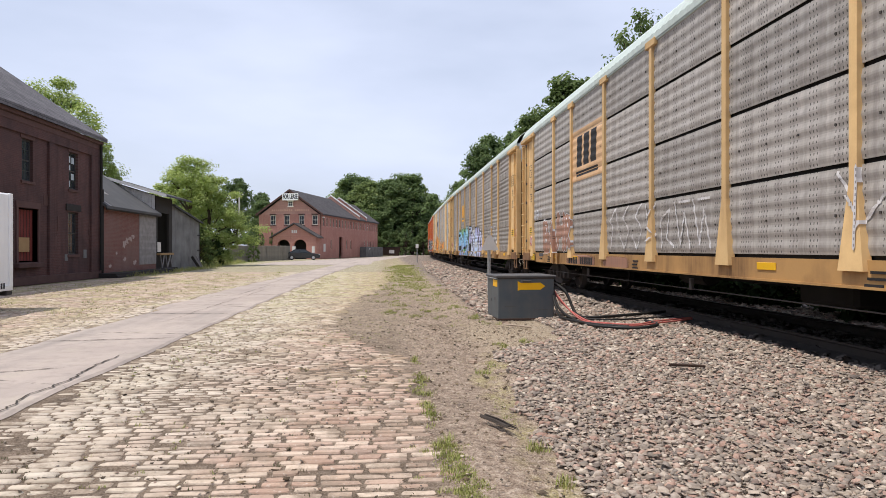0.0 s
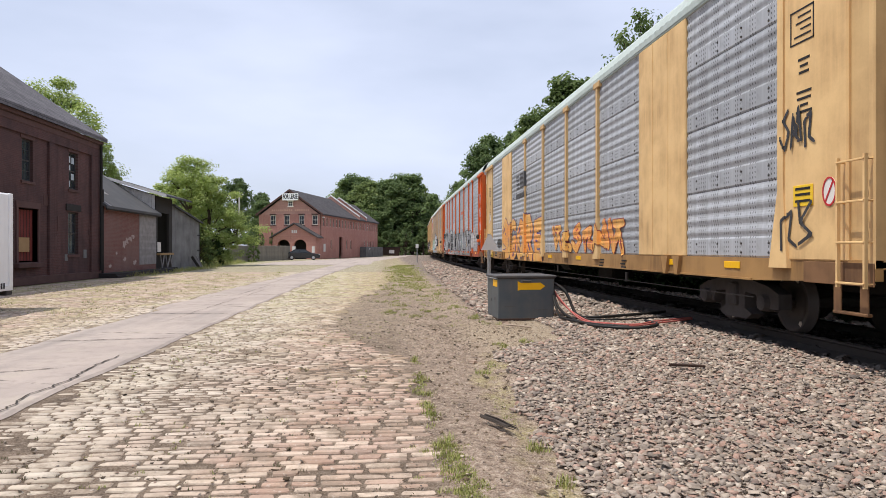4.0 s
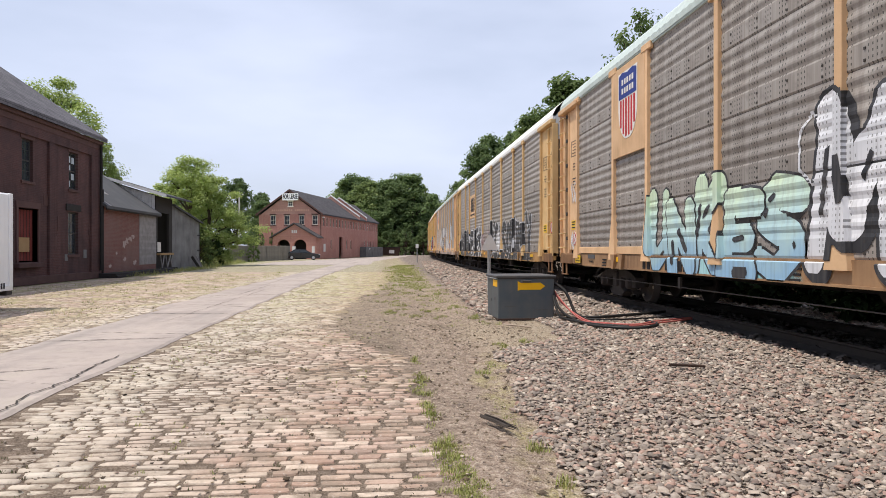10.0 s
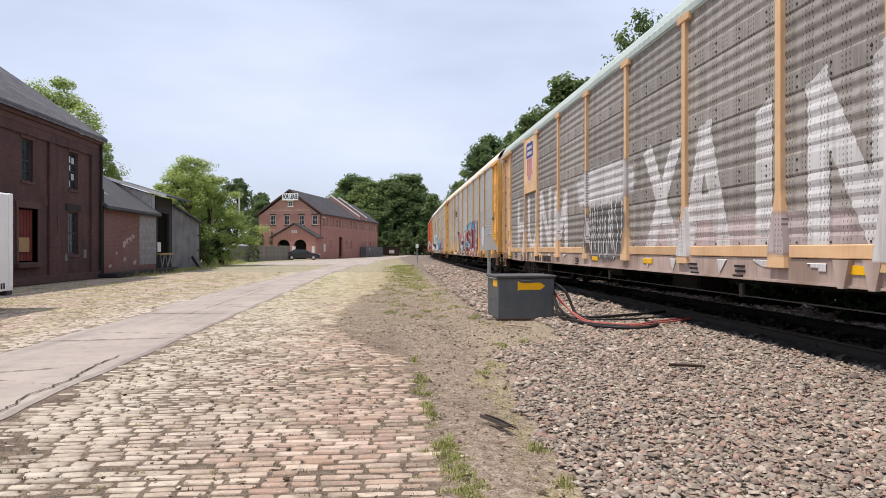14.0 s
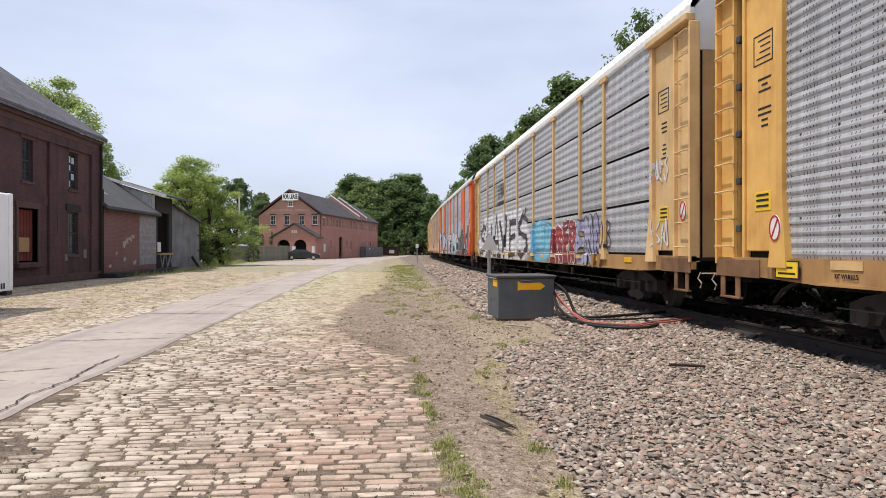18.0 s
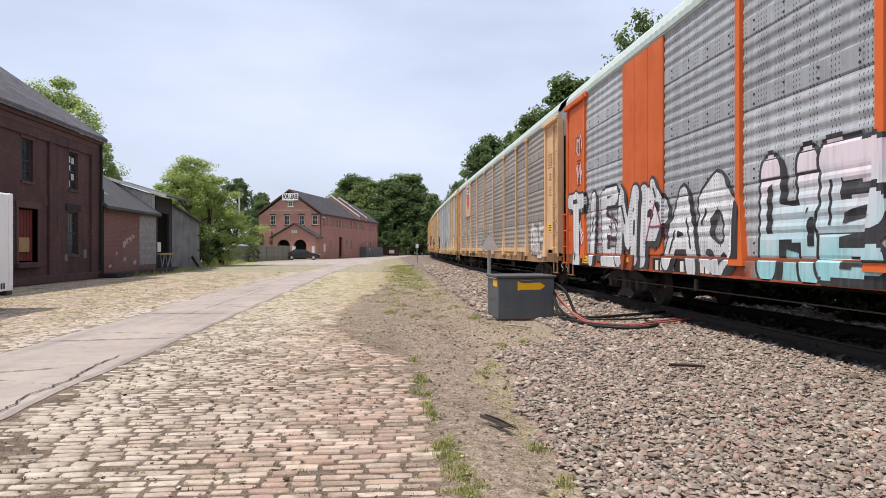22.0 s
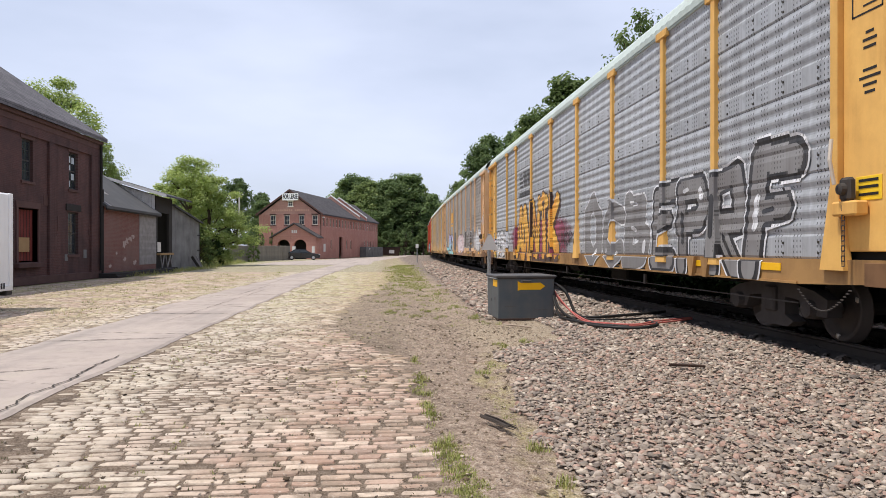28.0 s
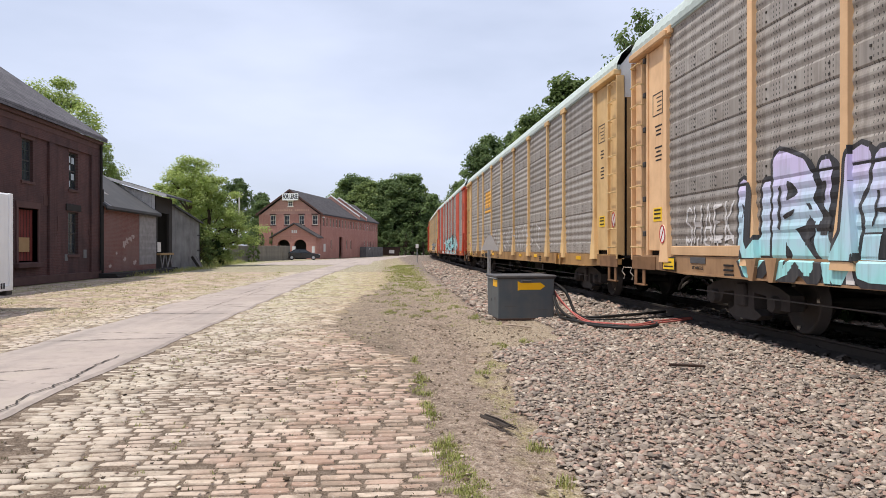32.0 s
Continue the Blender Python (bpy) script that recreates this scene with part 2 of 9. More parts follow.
TRUCK_DUST = worn("dusty_cast_truck_steel", (0.095, 0.085, 0.08), (0.055, 0.045, 0.04), 0.5, 3, rough=0.85)
SPRING_DUST = worn("dusty_spring_steel", (0.24, 0.215, 0.20), (0.15, 0.12, 0.10), 0.4, 4, rough=0.8)
WHEEL_STEEL = worn("rusty_wheel_steel", (0.10, 0.09, 0.083), (0.15, 0.115, 0.095), 0.5, rough=0.6, metal=0.2)
GRAB_GOLD = worn("worn_yellow_rung", (0.66, 0.50, 0.28), (0.3, 0.22, 0.14), 0.5, rough=0.5)
GRAB = worn("pale_worn_grab_iron", (0.55, 0.50, 0.44), (0.3, 0.22, 0.16), 0.4, rough=0.5)
REFLECT = worn("yellow_reflective_tape", (0.85, 0.50, 0.02), (0.35, 0.22, 0.05), 0.25, rough=0.4)
STICKER = worn("yellow_warning_sticker", (0.82, 0.55, 0.05), (0.4, 0.3, 0.05), 0.15, rough=0.4)
INK = worn("black_stencil_paint", (0.03, 0.028, 0.03), (0.08, 0.07, 0.06), 0.3)
INK_WHITE = worn("white_stencil_paint", (0.75, 0.73, 0.70), (0.4, 0.35, 0.3), 0.4)
INK_BLUE = worn("blue_emblem_paint", (0.05, 0.09, 0.32), (0.15, 0.15, 0.2), 0.25)
INK_RED = worn("red_emblem_paint", (0.50, 0.05, 0.06), (0.3, 0.15, 0.12), 0.25)
INK_FADED = worn("faded_dark_emblem_paint", (0.13, 0.13, 0.135), (0.25, 0.25, 0.25), 0.4)
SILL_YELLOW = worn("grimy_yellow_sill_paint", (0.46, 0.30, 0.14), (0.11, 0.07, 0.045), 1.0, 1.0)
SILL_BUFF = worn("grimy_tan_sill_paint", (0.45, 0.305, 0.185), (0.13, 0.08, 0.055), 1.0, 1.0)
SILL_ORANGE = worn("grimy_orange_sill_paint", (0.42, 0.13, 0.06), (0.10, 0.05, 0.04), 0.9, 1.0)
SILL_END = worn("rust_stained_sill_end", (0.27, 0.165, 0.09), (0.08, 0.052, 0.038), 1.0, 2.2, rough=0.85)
INK_GOLD = worn("yellow_emblem_paint", (0.78, 0.42, 0.05), (0.3, 0.2, 0.1), 0.25)

# ---- autorack railcars ----
# Car space: x across (the side towards the camera is -x), y along the train (far end +), z from the rail head.
SILL_LOW, SILL_TOP, SHEET, EAVE, PEAK = 0.77, 1.08, 1.035, 5.22, 5.80
POSTS = (-9.2, -7.2, -4.34, -1.45, 1.45, 4.34, 7.2, 9.2)
PLATE_0, PLATE_1 = 7.1, 9.25            # the broad plates of two cars
SIDE_END, PLATE_END, CORNER = 12.13, 13.06, 13.85
BASE_X = -1.535


def ripple(z, open_joint):
    """How far a side sheet stands out of its plane at height z above the car's floor line."""
    u = (z - SILL_TOP) % SHEET
    if open_joint == 2:
        return 0.017 * (0.5 - 0.5 * math.cos(math.tau * u / (SHEET / 8)))
    if open_joint:
        return 0.0 if u < 0.05 else 0.010 + 0.015 * (0.5 - 0.5 * math.cos(math.tau * (u - 0.05) / 0.197))
    if u < 0.30:                                          # the flat lap between two sheets
        return 0.015 * min(1.0, u / 0.016) if u < 0.27 else 0.015 * (0.30 - u) / 0.03
    return 0.020 * (0.5 - 0.5 * math.cos(math.tau * (u - 0.30) / 0.18375))


def foot_half(z):
    return 0.065 if z > 1.95 else 0.065 + 0.13 * (1.95 - z) / 0.9


def skin(y, z, open_joint, posts):
    """Outer x of the car's side at (y, z)."""
    if z < SILL_TOP - 0.02:
        return -1.592
    for p in posts:
        if abs(y - p) < foot_half(z) + 0.004:
            return -1.612 - (0.035 * min(1.0, (1.95 - z) / 0.99) if z < 1.95 else 0.0)
    if abs(y) > SIDE_END + 0.02:
        return -1.603 if posts and -7.2 not in posts else -1.548
    if posts and -7.2 not in posts and PLATE_0 < abs(y) < PLATE_1:
        return -1.604
    return BASE_X - ripple(z, open_joint)


SHARED = {}


def shared_text(words, size):
    """Lettering in the built-in font, as a mesh."""
    if words not in SHARED:
        fc = bpy.data.curves.new("lettering", "FONT")
        fc.body, fc.size, fc.extrude, fc.align_x, fc.align_y = words, size, 0.003, "CENTER", "CENTER"
        ob = bpy.data.objects.new("lettering", fc)
        scene.collection.objects.link(ob)
        bpy.context.view_layer.update()
        SHARED[words] = bpy.data.meshes.new_from_object(ob.evaluated_get(bpy.context.evaluated_depsgraph_get()))
        bpy.data.objects.remove(ob)
    return SHARED[words]


def shared(key, maker, smooth=False):
    if key not in SHARED:
        SHARED[key] = maker().mesh(key if isinstance(key, str) else key[0], smooth)
    return SHARED[key]


def sheet_shape(w, open_joint):
    s = Shape()
    zs = [SHEET * i / 38 for i in range(39)]
    zs[0], zs[-1] = 0.002, SHEET - 0.002
    if open_joint == 1:
        zs = [0.05] + [z for z in zs if z > 0.055]
    s.grid([[(-ripple(SILL_TOP + z, open_joint), y, z) for y in (w / 2, -w / 2)] for z in zs])
    s.add([(0.0, w / 2, zs[0]), (0.0, -w / 2, zs[0]), (-ripple(SILL_TOP + zs[0], open_joint), -w / 2, zs[0]), (-ripple(SILL_TOP + zs[0], open_joint), w / 2, zs[0])], [(0, 1, 2, 3)])
    k = max(2, int(w / 0.6))
    for i in range(k):                                    # bolt heads along the lap
        for z in ((0.07, 0.20) if not open_joint else (0.50,)):
            y = -w / 2 + w * (i + 0.5) / k
            x = -ripple(SILL_TOP + z, open_joint)
            s.box(x - 0.012, x + 0.004, y - 0.014, y + 0.014, z - 0.014, z + 0.014, slot=1)
    return s


def post_shape():
    s = Shape()
    s.prism([(-0.065, 1.95), (0.065, 1.95), (0.065, EAVE - 0.02), (-0.065, EAVE - 0.02)], "x", -1.61, BASE_X + 0.01)
    z0 = 0.96
    h = foot_half(z0)
    s.add([(-1.61, -0.065, 1.95), (-1.61, 0.065, 1.95), (-1.645, h, z0), (-1.645, -h, z0), (-1.53, -0.065, 1.95), (-1.53, 0.065, 1.95), (-1.53, h, z0), (-1.53, -h, z0)],
          [(0, 3, 2, 1), (0, 4, 7, 3), (1, 2, 6, 5), (3, 7, 6, 2)])
    s.box(-1.625, -1.55, -0.24, 0.24, EAVE - 0.16, EAVE - 0.02, 0.01)      # head bracket
    return s


def roof_shape():
    s = Shape()
    n = int(2 * CORNER / 0.13)
    prof = [(-1.60, EAVE - 0.05), (-1.60, EAVE + 0.06), (-1.50, EAVE + 0.26), (-1.28, EAVE + 0.46), (-0.8, PEAK - 0.08), (0, PEAK), (0.8, PEAK - 0.08), (1.28, EAVE + 0.46), (1.50, EAVE + 0.26), (1.60, EAVE + 0.06), (1.60, EAVE - 0.05)]
    rows = []
    for i in range(n + 1):
        y = -CORNER + 2 * CORNER * i / n
        up = 0.009 if i % 2 else 0.0
        for dy in ((-0.02, 0.02) if 0 < i < n else (0,)):
            rows.append([(x + math.copysign(up * 0.8, x) * (k not in (0, 10)), y + dy + (0.015 if dy > 0 else -0.015 if dy < 0 else 0), z + up * (k not in (0, 10))) for k, (x, z) in enumerate(prof)])
    return s.grid(rows)


def ladder_shape(n=9, tall=4.0):
    s = Shape()
    for y in (-0.22, 0.22):
        s.box(-0.02, 0.02, y - 0.015, y + 0.015, 0.0, tall)
    for i in range(n):
        z = 0.05 + i * (tall - 0.1) / (n - 1)
        s.tube([(-0.02, -0.23, z), (-0.02, 0.23, z)], 0.013, 5)
        for y in (-0.22, 0.22):
            s.tube([(-0.02, y, z), (0.11, y, z)], 0.012, 4)
    return s


def rung_shape():
    """A round rung on two bent feet."""
    s = Shape().tube([(0.06, -0.235, -0.01), (0.0, -0.225, 0.0), (0.0, 0.225, 0.0), (0.06, 0.235, -0.01)], 0.013, 6)
    for y in (-0.235, 0.235):
        s.box(0.02, 0.115, y - 0.006, y + 0.006, -0.018, 0.004)
    return s


def sideframe_shape():
    s = Shape()
    out = [(-1.22, 0.34), (-1.22, 0.56), (-0.95, 0.66), (-0.45, 0.74), (0.45, 0.74), (0.95, 0.66), (1.22, 0.56), (1.22, 0.34), (0.72, 0.34), (0.62, 0.52), (0.30, 0.55), (0.30, 0.30), (0.50, 0.22), (0.35, 0.14), (-0.35, 0.14), (-0.50, 0.22), (-0.30, 0.30), (-0.30, 0.55), (-0.62, 0.52), (-0.72, 0.34)]
    s.prism(out, "x", -1.18, -0.98)
    for y in (-0.89, 0.89):                               # axle boxes
        s.lathe([(-1.27, 0.07), (-1.26, 0.11), (-1.15, 0.13), (-1.0, 0.13)], "x", 12, (0, y, 0.42))
    s.box(-1.24, -0.97, -0.12, 0.12, 0.33, 0.68, 0.02)
    s.box(-1.10, 1.10, -0.2, 0.2, 0.42, 0.66, 0.02)       # bolster
    return s


def spring_shape():
    s = Shape()
    for y in (-0.2, 0.0, 0.2):
        s.tube([(-1.10 + 0.055 * math.cos(a), y + 0.055 * math.sin(a), 0.24 + 0.010 * a) for a in [i * 0.9 for i in range(30)]], 0.013, 4)
    return s


def wheel_shape():
    s = Shape()
    s.lathe([(-0.05, 0.10), (-0.06, 0.12), (-0.015, 0.16), (0.0, 0.33), (-0.065, 0.36), (-0.07, 0.405), (-0.06, 0.42), (0.05, 0.425), (0.055, 0.452), (0.075, 0.452), (0.08, 0.37), (0.02, 0.33), (0.01, 0.12)], "x", 28)
    for a in (0.4, 2.5, 4.6):                             # chalk marks and pads that show the turning
        s.box(-0.072, -0.05, 0.36 * math.cos(a) - 0.03, 0.36 * math.cos(a) + 0.03, 0.36 * math.sin(a) - 0.03, 0.36 * math.sin(a) + 0.03, slot=1)
    return s


def end_wall_shape():
    s = Shape()
    s.box(-1.50, 1.50, -0.04, 0.04, 1.00, 4.55)
    for x in (-1.46, -0.74, -0.02, 0.70, 1.42):
        s.box(x, x + 0.05, 0.03, 0.10, 1.0, 4.55, 0.01)
    for x in (-1.1, -0.38, 0.34, 1.06):
        for z in np.arange(1.2, 4.5, 0.22):
            s.box(x, x + 0.025, 0.035, 0.05, z, z + 0.025)
    s.box(-1.25, -0.80, 0.035, 0.06, 1.75, 2.75, 0.01)
    return s


def end_cap_shape():
    s = Shape()
    s.prism([(-1.52, 4.55), (1.52, 4.55), (1.52, EAVE), (1.2, EAVE + 0.4), (0, PEAK - 0.06), (-1.2, EAVE + 0.4), (-1.52, EAVE)], "y", -0.03, 0.05)
    return s


def far_side_shape():
    s = Shape()
    s.box(1.50, 1.54, -CORNER, CORNER, SILL_TOP, EAVE)
    for p in POSTS + (-SIDE_END, SIDE_END):
        s.box(1.54, 1.60, p - 0.08, p + 0.08, SILL_TOP, EAVE)
    return s


def underframe_shape():
    s = Shape()
    s.box(-0.40, 0.40, -13.6, 13.6, 0.62, 1.02)
    for y in np.arange(-12, 12.1, 3.0):
        s.box(-1.50, 1.50, y - 0.08, y + 0.08, 0.80, 1.02)
    s.box(-1.54, 1.54, -CORNER, CORNER, 1.00, 1.06)
    s.box(-0.9, -0.3, -3.4, -2.2, 0.45, 0.8, 0.05)
    s.lathe([(-0.5, 0.02), (-0.5, 0.19), (0.5, 0.19), (0.5, 0.02)], "y", 12, (-0.75, 1.2, 0.72))
    return s


def coupler_shape():
    s = Shape()
    s.box(-0.12, 0.12, -0.25, 0.50, 0.76, 0.98, 0.03)
    s.prism([(-0.2, 0.45), (0.2, 0.45), (0.22, 0.75), (0.05, 0.85), (0.0, 0.72), (-0.2, 0.78)], "z", 0.72, 1.02)
    s.tube([(-0.42, -0.2, 0.72), (-0.45, 0.25, 0.55), (-0.40, 0.55, 0.34), (-0.2, 0.75, 0.42), (0.0, 0.80, 0.55)], 0.03, 6)
    return s


def step_shape():
    """A U of flat bar that hangs under the sill."""
    s = Shape()
    for sgn in (-1, 1):
        s.box(-1.59, -1.565, sgn * 0.22 - 0.065, sgn * 0.22 + 0.065, 0.50, 0.92, 0.008)
    return s.box(-1.60, -1.53, -0.285, 0.285, 0.475, 0.51, 0.008)


def oval(a, b, x0, x1, n=20):
    return Shape().prism([(a * math.cos(math.tau * i / n), b * math.sin(math.tau * i / n)) for i in range(n)], "x", x0, x1)


def ring_shape(n=20):
    s = Shape()
    for i in range(n):
        u, v = math.tau * i / n, math.tau * (i + 1) / n
        s.prism([(0.125 * math.cos(u), 0.17 * math.sin(u)), (0.125 * math.cos(v), 0.17 * math.sin(v)), (0.105 * math.cos(v), 0.148 * math.sin(v)), (0.105 * math.cos(u), 0.148 * math.sin(u))], "x", -1.658, -1.651)
    return s.weld()


def plate_marks(rnd):
    s = Shape()
    for i, z in enumerate((3.5, 3.42, 3.34, 3.1, 3.02, 2.94, 2.86)):
        w = rnd.uniform(0.12, 0.34)
        s.box(-1.606 + 0.057, -1.600 + 0.057, 12.5 - w / 2, 12.5 + w / 2, z, z + 0.03)
    for z0, z1, y0, y1 in ((3.72, 4.14, 12.3, 12.32), (3.72, 4.14, 12.76, 12.78), (3.72, 3.74, 12.3, 12.78), (4.12, 4.14, 12.3, 12.78)):
        s.box(-1.549, -1.543, y0, y1, z0, z1)
    for z in (3.80, 3.88, 3.96, 4.04):
        s.box(-1.606 + 0.057, -1.600 + 0.057, 12.36, 12.36 + rnd.uniform(0.2, 0.36), z, z + 0.02)
    return s


def emblem(kind, car, y, z, panel_mat, open_joint, posts):
    """Owners' marks as plain shapes in their colours."""
    if kind == "shield":
        s = Shape()
        s.box(-1.615, -1.585, y - 0.93, y + 0.93, z - 0.92, z + 1.0, 0.008)
        plate = part("emblem_panel", s, panel_mat, car, "flat painted panel for the owner's emblem")
        z += 0.22
        half = lambda q: 0.50 * (1.0 if q > -0.1 else math.sqrt(max(0.0, 1 - ((q + 0.1) / 0.72) ** 2)))
        rows = [i / 20 for i in range(-16, 15)]
        s = Shape().prism([(y - half(q) * 1.12, z + q * 0.95 - 0.03) for q in rows] + [(y + half(q) * 1.12, z + q * 0.95 - 0.03) for q in reversed(rows)], "x", -1.622, -1.616)
        part("emblem_rim", s, INK_WHITE, plate)
        s = Shape().prism([(y - 0.52, z + 0.08), (y - 0.52, z + 0.58), (y - 0.3, z + 0.63), (y, z + 0.58), (y + 0.3, z + 0.63), (y + 0.52, z + 0.58), (y + 0.52, z + 0.08)], "x", -1.628, -1.621)
        part("emblem_head", s, INK_BLUE, plate)
        s = Shape()
        for k in range(2):
            for i in range(5):
                s.box(-1.633, -1.627, y - 0.36 + i * 0.15, y - 0.27 + i * 0.15, z + 0.17 + 0.19 * k, z + 0.29 + 0.19 * k)
        part("emblem_lettering", s, INK_WHITE, plate)
        for i in range(6):
            q = -0.40 + i * 0.16
            low = -0.13 - 0.62 * math.sqrt(1 - (q / 0.52) ** 2)
            part("emblem_stripe", Shape().box(-1.628, -1.621, y + q - 0.045, y + q + 0.045, z + low, z + 0.05), INK_RED, plate)
        return
    mats = {"dark_block": INK, "gold_block": INK_GOLD, "bracket": INK, "horse": INK_FADED}
    ink = mats[kind]
    polys = []
    if kind in ("dark_block", "gold_block"):
        for i in range(3):                              # three slanted blocks over a bar
            o = y + 0.62 - i * 0.62
            polys.append([(o - 0.26, z + 0.45), (o + 0.20, z + 0.45), (o + 0.26, z - 0.35), (o - 0.20, z - 0.35)])
        polys.append([(y - 0.95, z - 0.47), (y + 0.95, z - 0.47), (y + 0.95, z - 0.60), (y - 0.95, z - 0.60)])
    elif kind == "bracket":
        for sgn in (-1, 1):
            polys += [[(y + sgn * 0.9, z + .4), (y + sgn * 0.82, z + .4), (y + sgn * 0.82, z - .4), (y + sgn * 0.9, z - .4)]] + [[(y + sgn * 0.9, q), (y + sgn * 0.7, q), (y + sgn * 0.7, q - .07), (y + sgn * 0.9, q - .07)] for q in (z + .4, z - .33)]
        for o in (0.45, 0.0, -0.45):
            polys.append([(y + o - .17, z + .22), (y + o + .15, z + .22), (y + o + .17, z - .2), (y + o - .15, z - .2)])
    else:
        for i in range(4):
            q = z + 0.42 - i * 0.15
            polys.append([(y + 1.0 - i * 0.05, q), (y + 0.45 - i * 0.05, q), (y + 0.40 - i * 0.05, q - 0.09), (y + 0.95 - i * 0.05, q - 0.09)])
        polys.append([(y + 0.25, z + 0.45), (y - 0.35, z + 0.45), (y - 0.45, z - 0.1), (y + 0.15, z - 0.1)])
        polys.append([(y - 0.45, z + 0.45), (y - 0.95, z + 0.45), (y - 1.02, z - 0.1), (y - 0.55, z - 0.1)])
        for i in range(15):
            o = y + 0.95 - i * 0.135
            polys.append([(o, z - 0.28), (o - 0.085, z - 0.28), (o - 0.085, z - 0.48), (o, z - 0.48)])
    s = Shape()
    for p in polys:
        drape(s, p, 0.010, 0, open_joint, posts)
    part("emblem", s.weld(), ink, car, "painted owner's emblem as plain blocks")


# ---- spray-painted pieces, draped over ridges and posts ----
ROW = 0.042


def cross(poly, z):
    xs = []
    for (y0, z0), (y1, z1) in zip(poly, poly[1:] + poly[:1]):
        if (z0 <= z) != (z1 <= z):
            xs.append(y0 + (y1 - y0) * (z - z0) / (z1 - z0))
    return sorted(xs)


def spans(polys, z):
    """Stretches along the car that any of the outlines covers at height z."""
    out = []
    for p in polys:
        c = cross(p, z)
        out += list(zip(c[::2], c[1::2]))
    out.sort()
    done = []
    for a, b in out:
        if done and a <= done[-1][1] + 0.004:
            done[-1][1] = max(done[-1][1], b)
        else:
            done.append([a, b])
    return done


def drape(s, poly, lift, slot, open_joint, posts):
    drape_all(s, [poly], lift, slot, open_joint, posts)


def drape_all(s, polys, lift, slot, open_joint, posts):
    if not polys:
        return
    poly = [p for q in polys for p in q]
    lo, hi = max(SILL_LOW + 0.01, min(p[1] for p in poly)), min(EAVE - 0.08, max(p[1] for p in poly))
    if hi <= lo:
        return
    k = max(1, math.ceil((hi - lo) / ROW))
    steps = [(p, 0.0) for p in posts]
    if posts and -7.2 not in posts:
        mid, half_plate = (PLATE_0 + PLATE_1) / 2, (PLATE_1 - PLATE_0) / 2
        steps += [(-mid, half_plate), (mid, half_plate)]
    steps.sort()
    flat = lambda z: [e for pair in spans(polys, z) for e in pair]
    level = [lo + (hi - lo) * i / k for i in range(k + 1)]
    cover = [flat(z + (1e-5 if i < k else -1e-5)) for i, z in enumerate(level)]
    for i in range(k):
        z0, z1, a, b = level[i], level[i + 1], cover[i], cover[i + 1]
        if len(a) != len(b) or any(abs(p - q) > 0.30 for p, q in zip(a, b)):
            a = b = flat((z0 + z1) / 2)
        for q in range(0, len(a) - 1, 2):
            ya, yb = [a[q]], [b[q]]
            if max(a[q + 1] - a[q], b[q + 1] - b[q]) < 1e-4:
                continue
            for c, half in steps:
                for sgn in (-1, 1):
                    out = 0.005 + lift * 0.3
                    ea, eb = [c + sgn * ((half or foot_half(z)) + out) for z in (z0, z1)]
                    if a[q] + 0.004 < ea < a[q + 1] - 0.004 and b[q] + 0.004 < eb < b[q + 1] - 0.004:
                        ya.append(ea)
                        yb.append(eb)
            ya.append(a[q + 1])
            yb.append(b[q + 1])
            last = None
            for n in range(len(ya) - 1):
                ym = (ya[n] + ya[n + 1] + yb[n] + yb[n + 1]) / 4
                xa, xb = skin(ym, z0, open_joint, posts) - lift, skin(ym, z1, open_joint, posts) - lift
                if last:                                    # the flank of the post
                    s.add([(last[0], ya[n], z0), (last[1], yb[n], z1), (xb, yb[n], z1), (xa, ya[n], z0)], [(0, 1, 2, 3)], slot)
                s.add([(xa, ya[n], z0), (xb, yb[n], z1), (xb, yb[n + 1], z1), (xa, ya[n + 1], z0)], [(0, 1, 2, 3)], slot)
                last = (xa, xb)


GLYPHS = [        # strokes of no alphabet: hooks, bolts, loops and forks
    [((0.1, 0), (0.3, 0.55)), ((0.3, 0.55), (0.0, 0.7)), ((0.0, 0.7), (0.6, 1.0)), ((0.6, 1.0), (0.9, 0.35))],
    [((0.0, 0.3), (0.4, 0.0)), ((0.4, 0.0), (0.8, 0.45)), ((0.8, 0.45), (0.25, 0.75)), ((0.25, 0.75), (0.75, 1.0))],
    [((0.2, 0), (0.1, 0.6)), ((0.1, 0.6), (0.7, 0.8)), ((0.7, 0.8), (0.5, 0.2)), ((0.5, 0.2), (1.0, 0.05))],
    [((0.5, 0.0), (0.5, 1.0)), ((0.5, 0.45), (0.0, 0.95)), ((0.5, 0.25), (1.0, 0.65))],
    [((0.0, 0.9), (0.35, 0.1)), ((0.35, 0.1), (0.6, 0.7)), ((0.6, 0.7), (0.95, 0.0)), ((0.3, 0.9), (0.9, 0.9))],
    [((0.1, 0.1), (0.9, 0.3)), ((0.9, 0.3), (0.2, 0.55)), ((0.2, 0.55), (0.85, 0.95)), ((0.2, 0.55), (0.1, 0.95))],
    [((0.8, 0.0), (0.15, 0.25)), ((0.15, 0.25), (0.3, 0.9)), ((0.3, 0.9), (0.9, 0.7)), ((0.6, 0.8), (0.55, 0.35))],
    [((0.0, 0.0), (0.2, 0.8)), ((0.2, 0.8), (0.5, 0.3)), ((0.5, 0.3), (0.7, 1.0)), ((0.7, 1.0), (0.95, 0.15)), ((0.2, 0.4), (0.8, 0.15))],
]


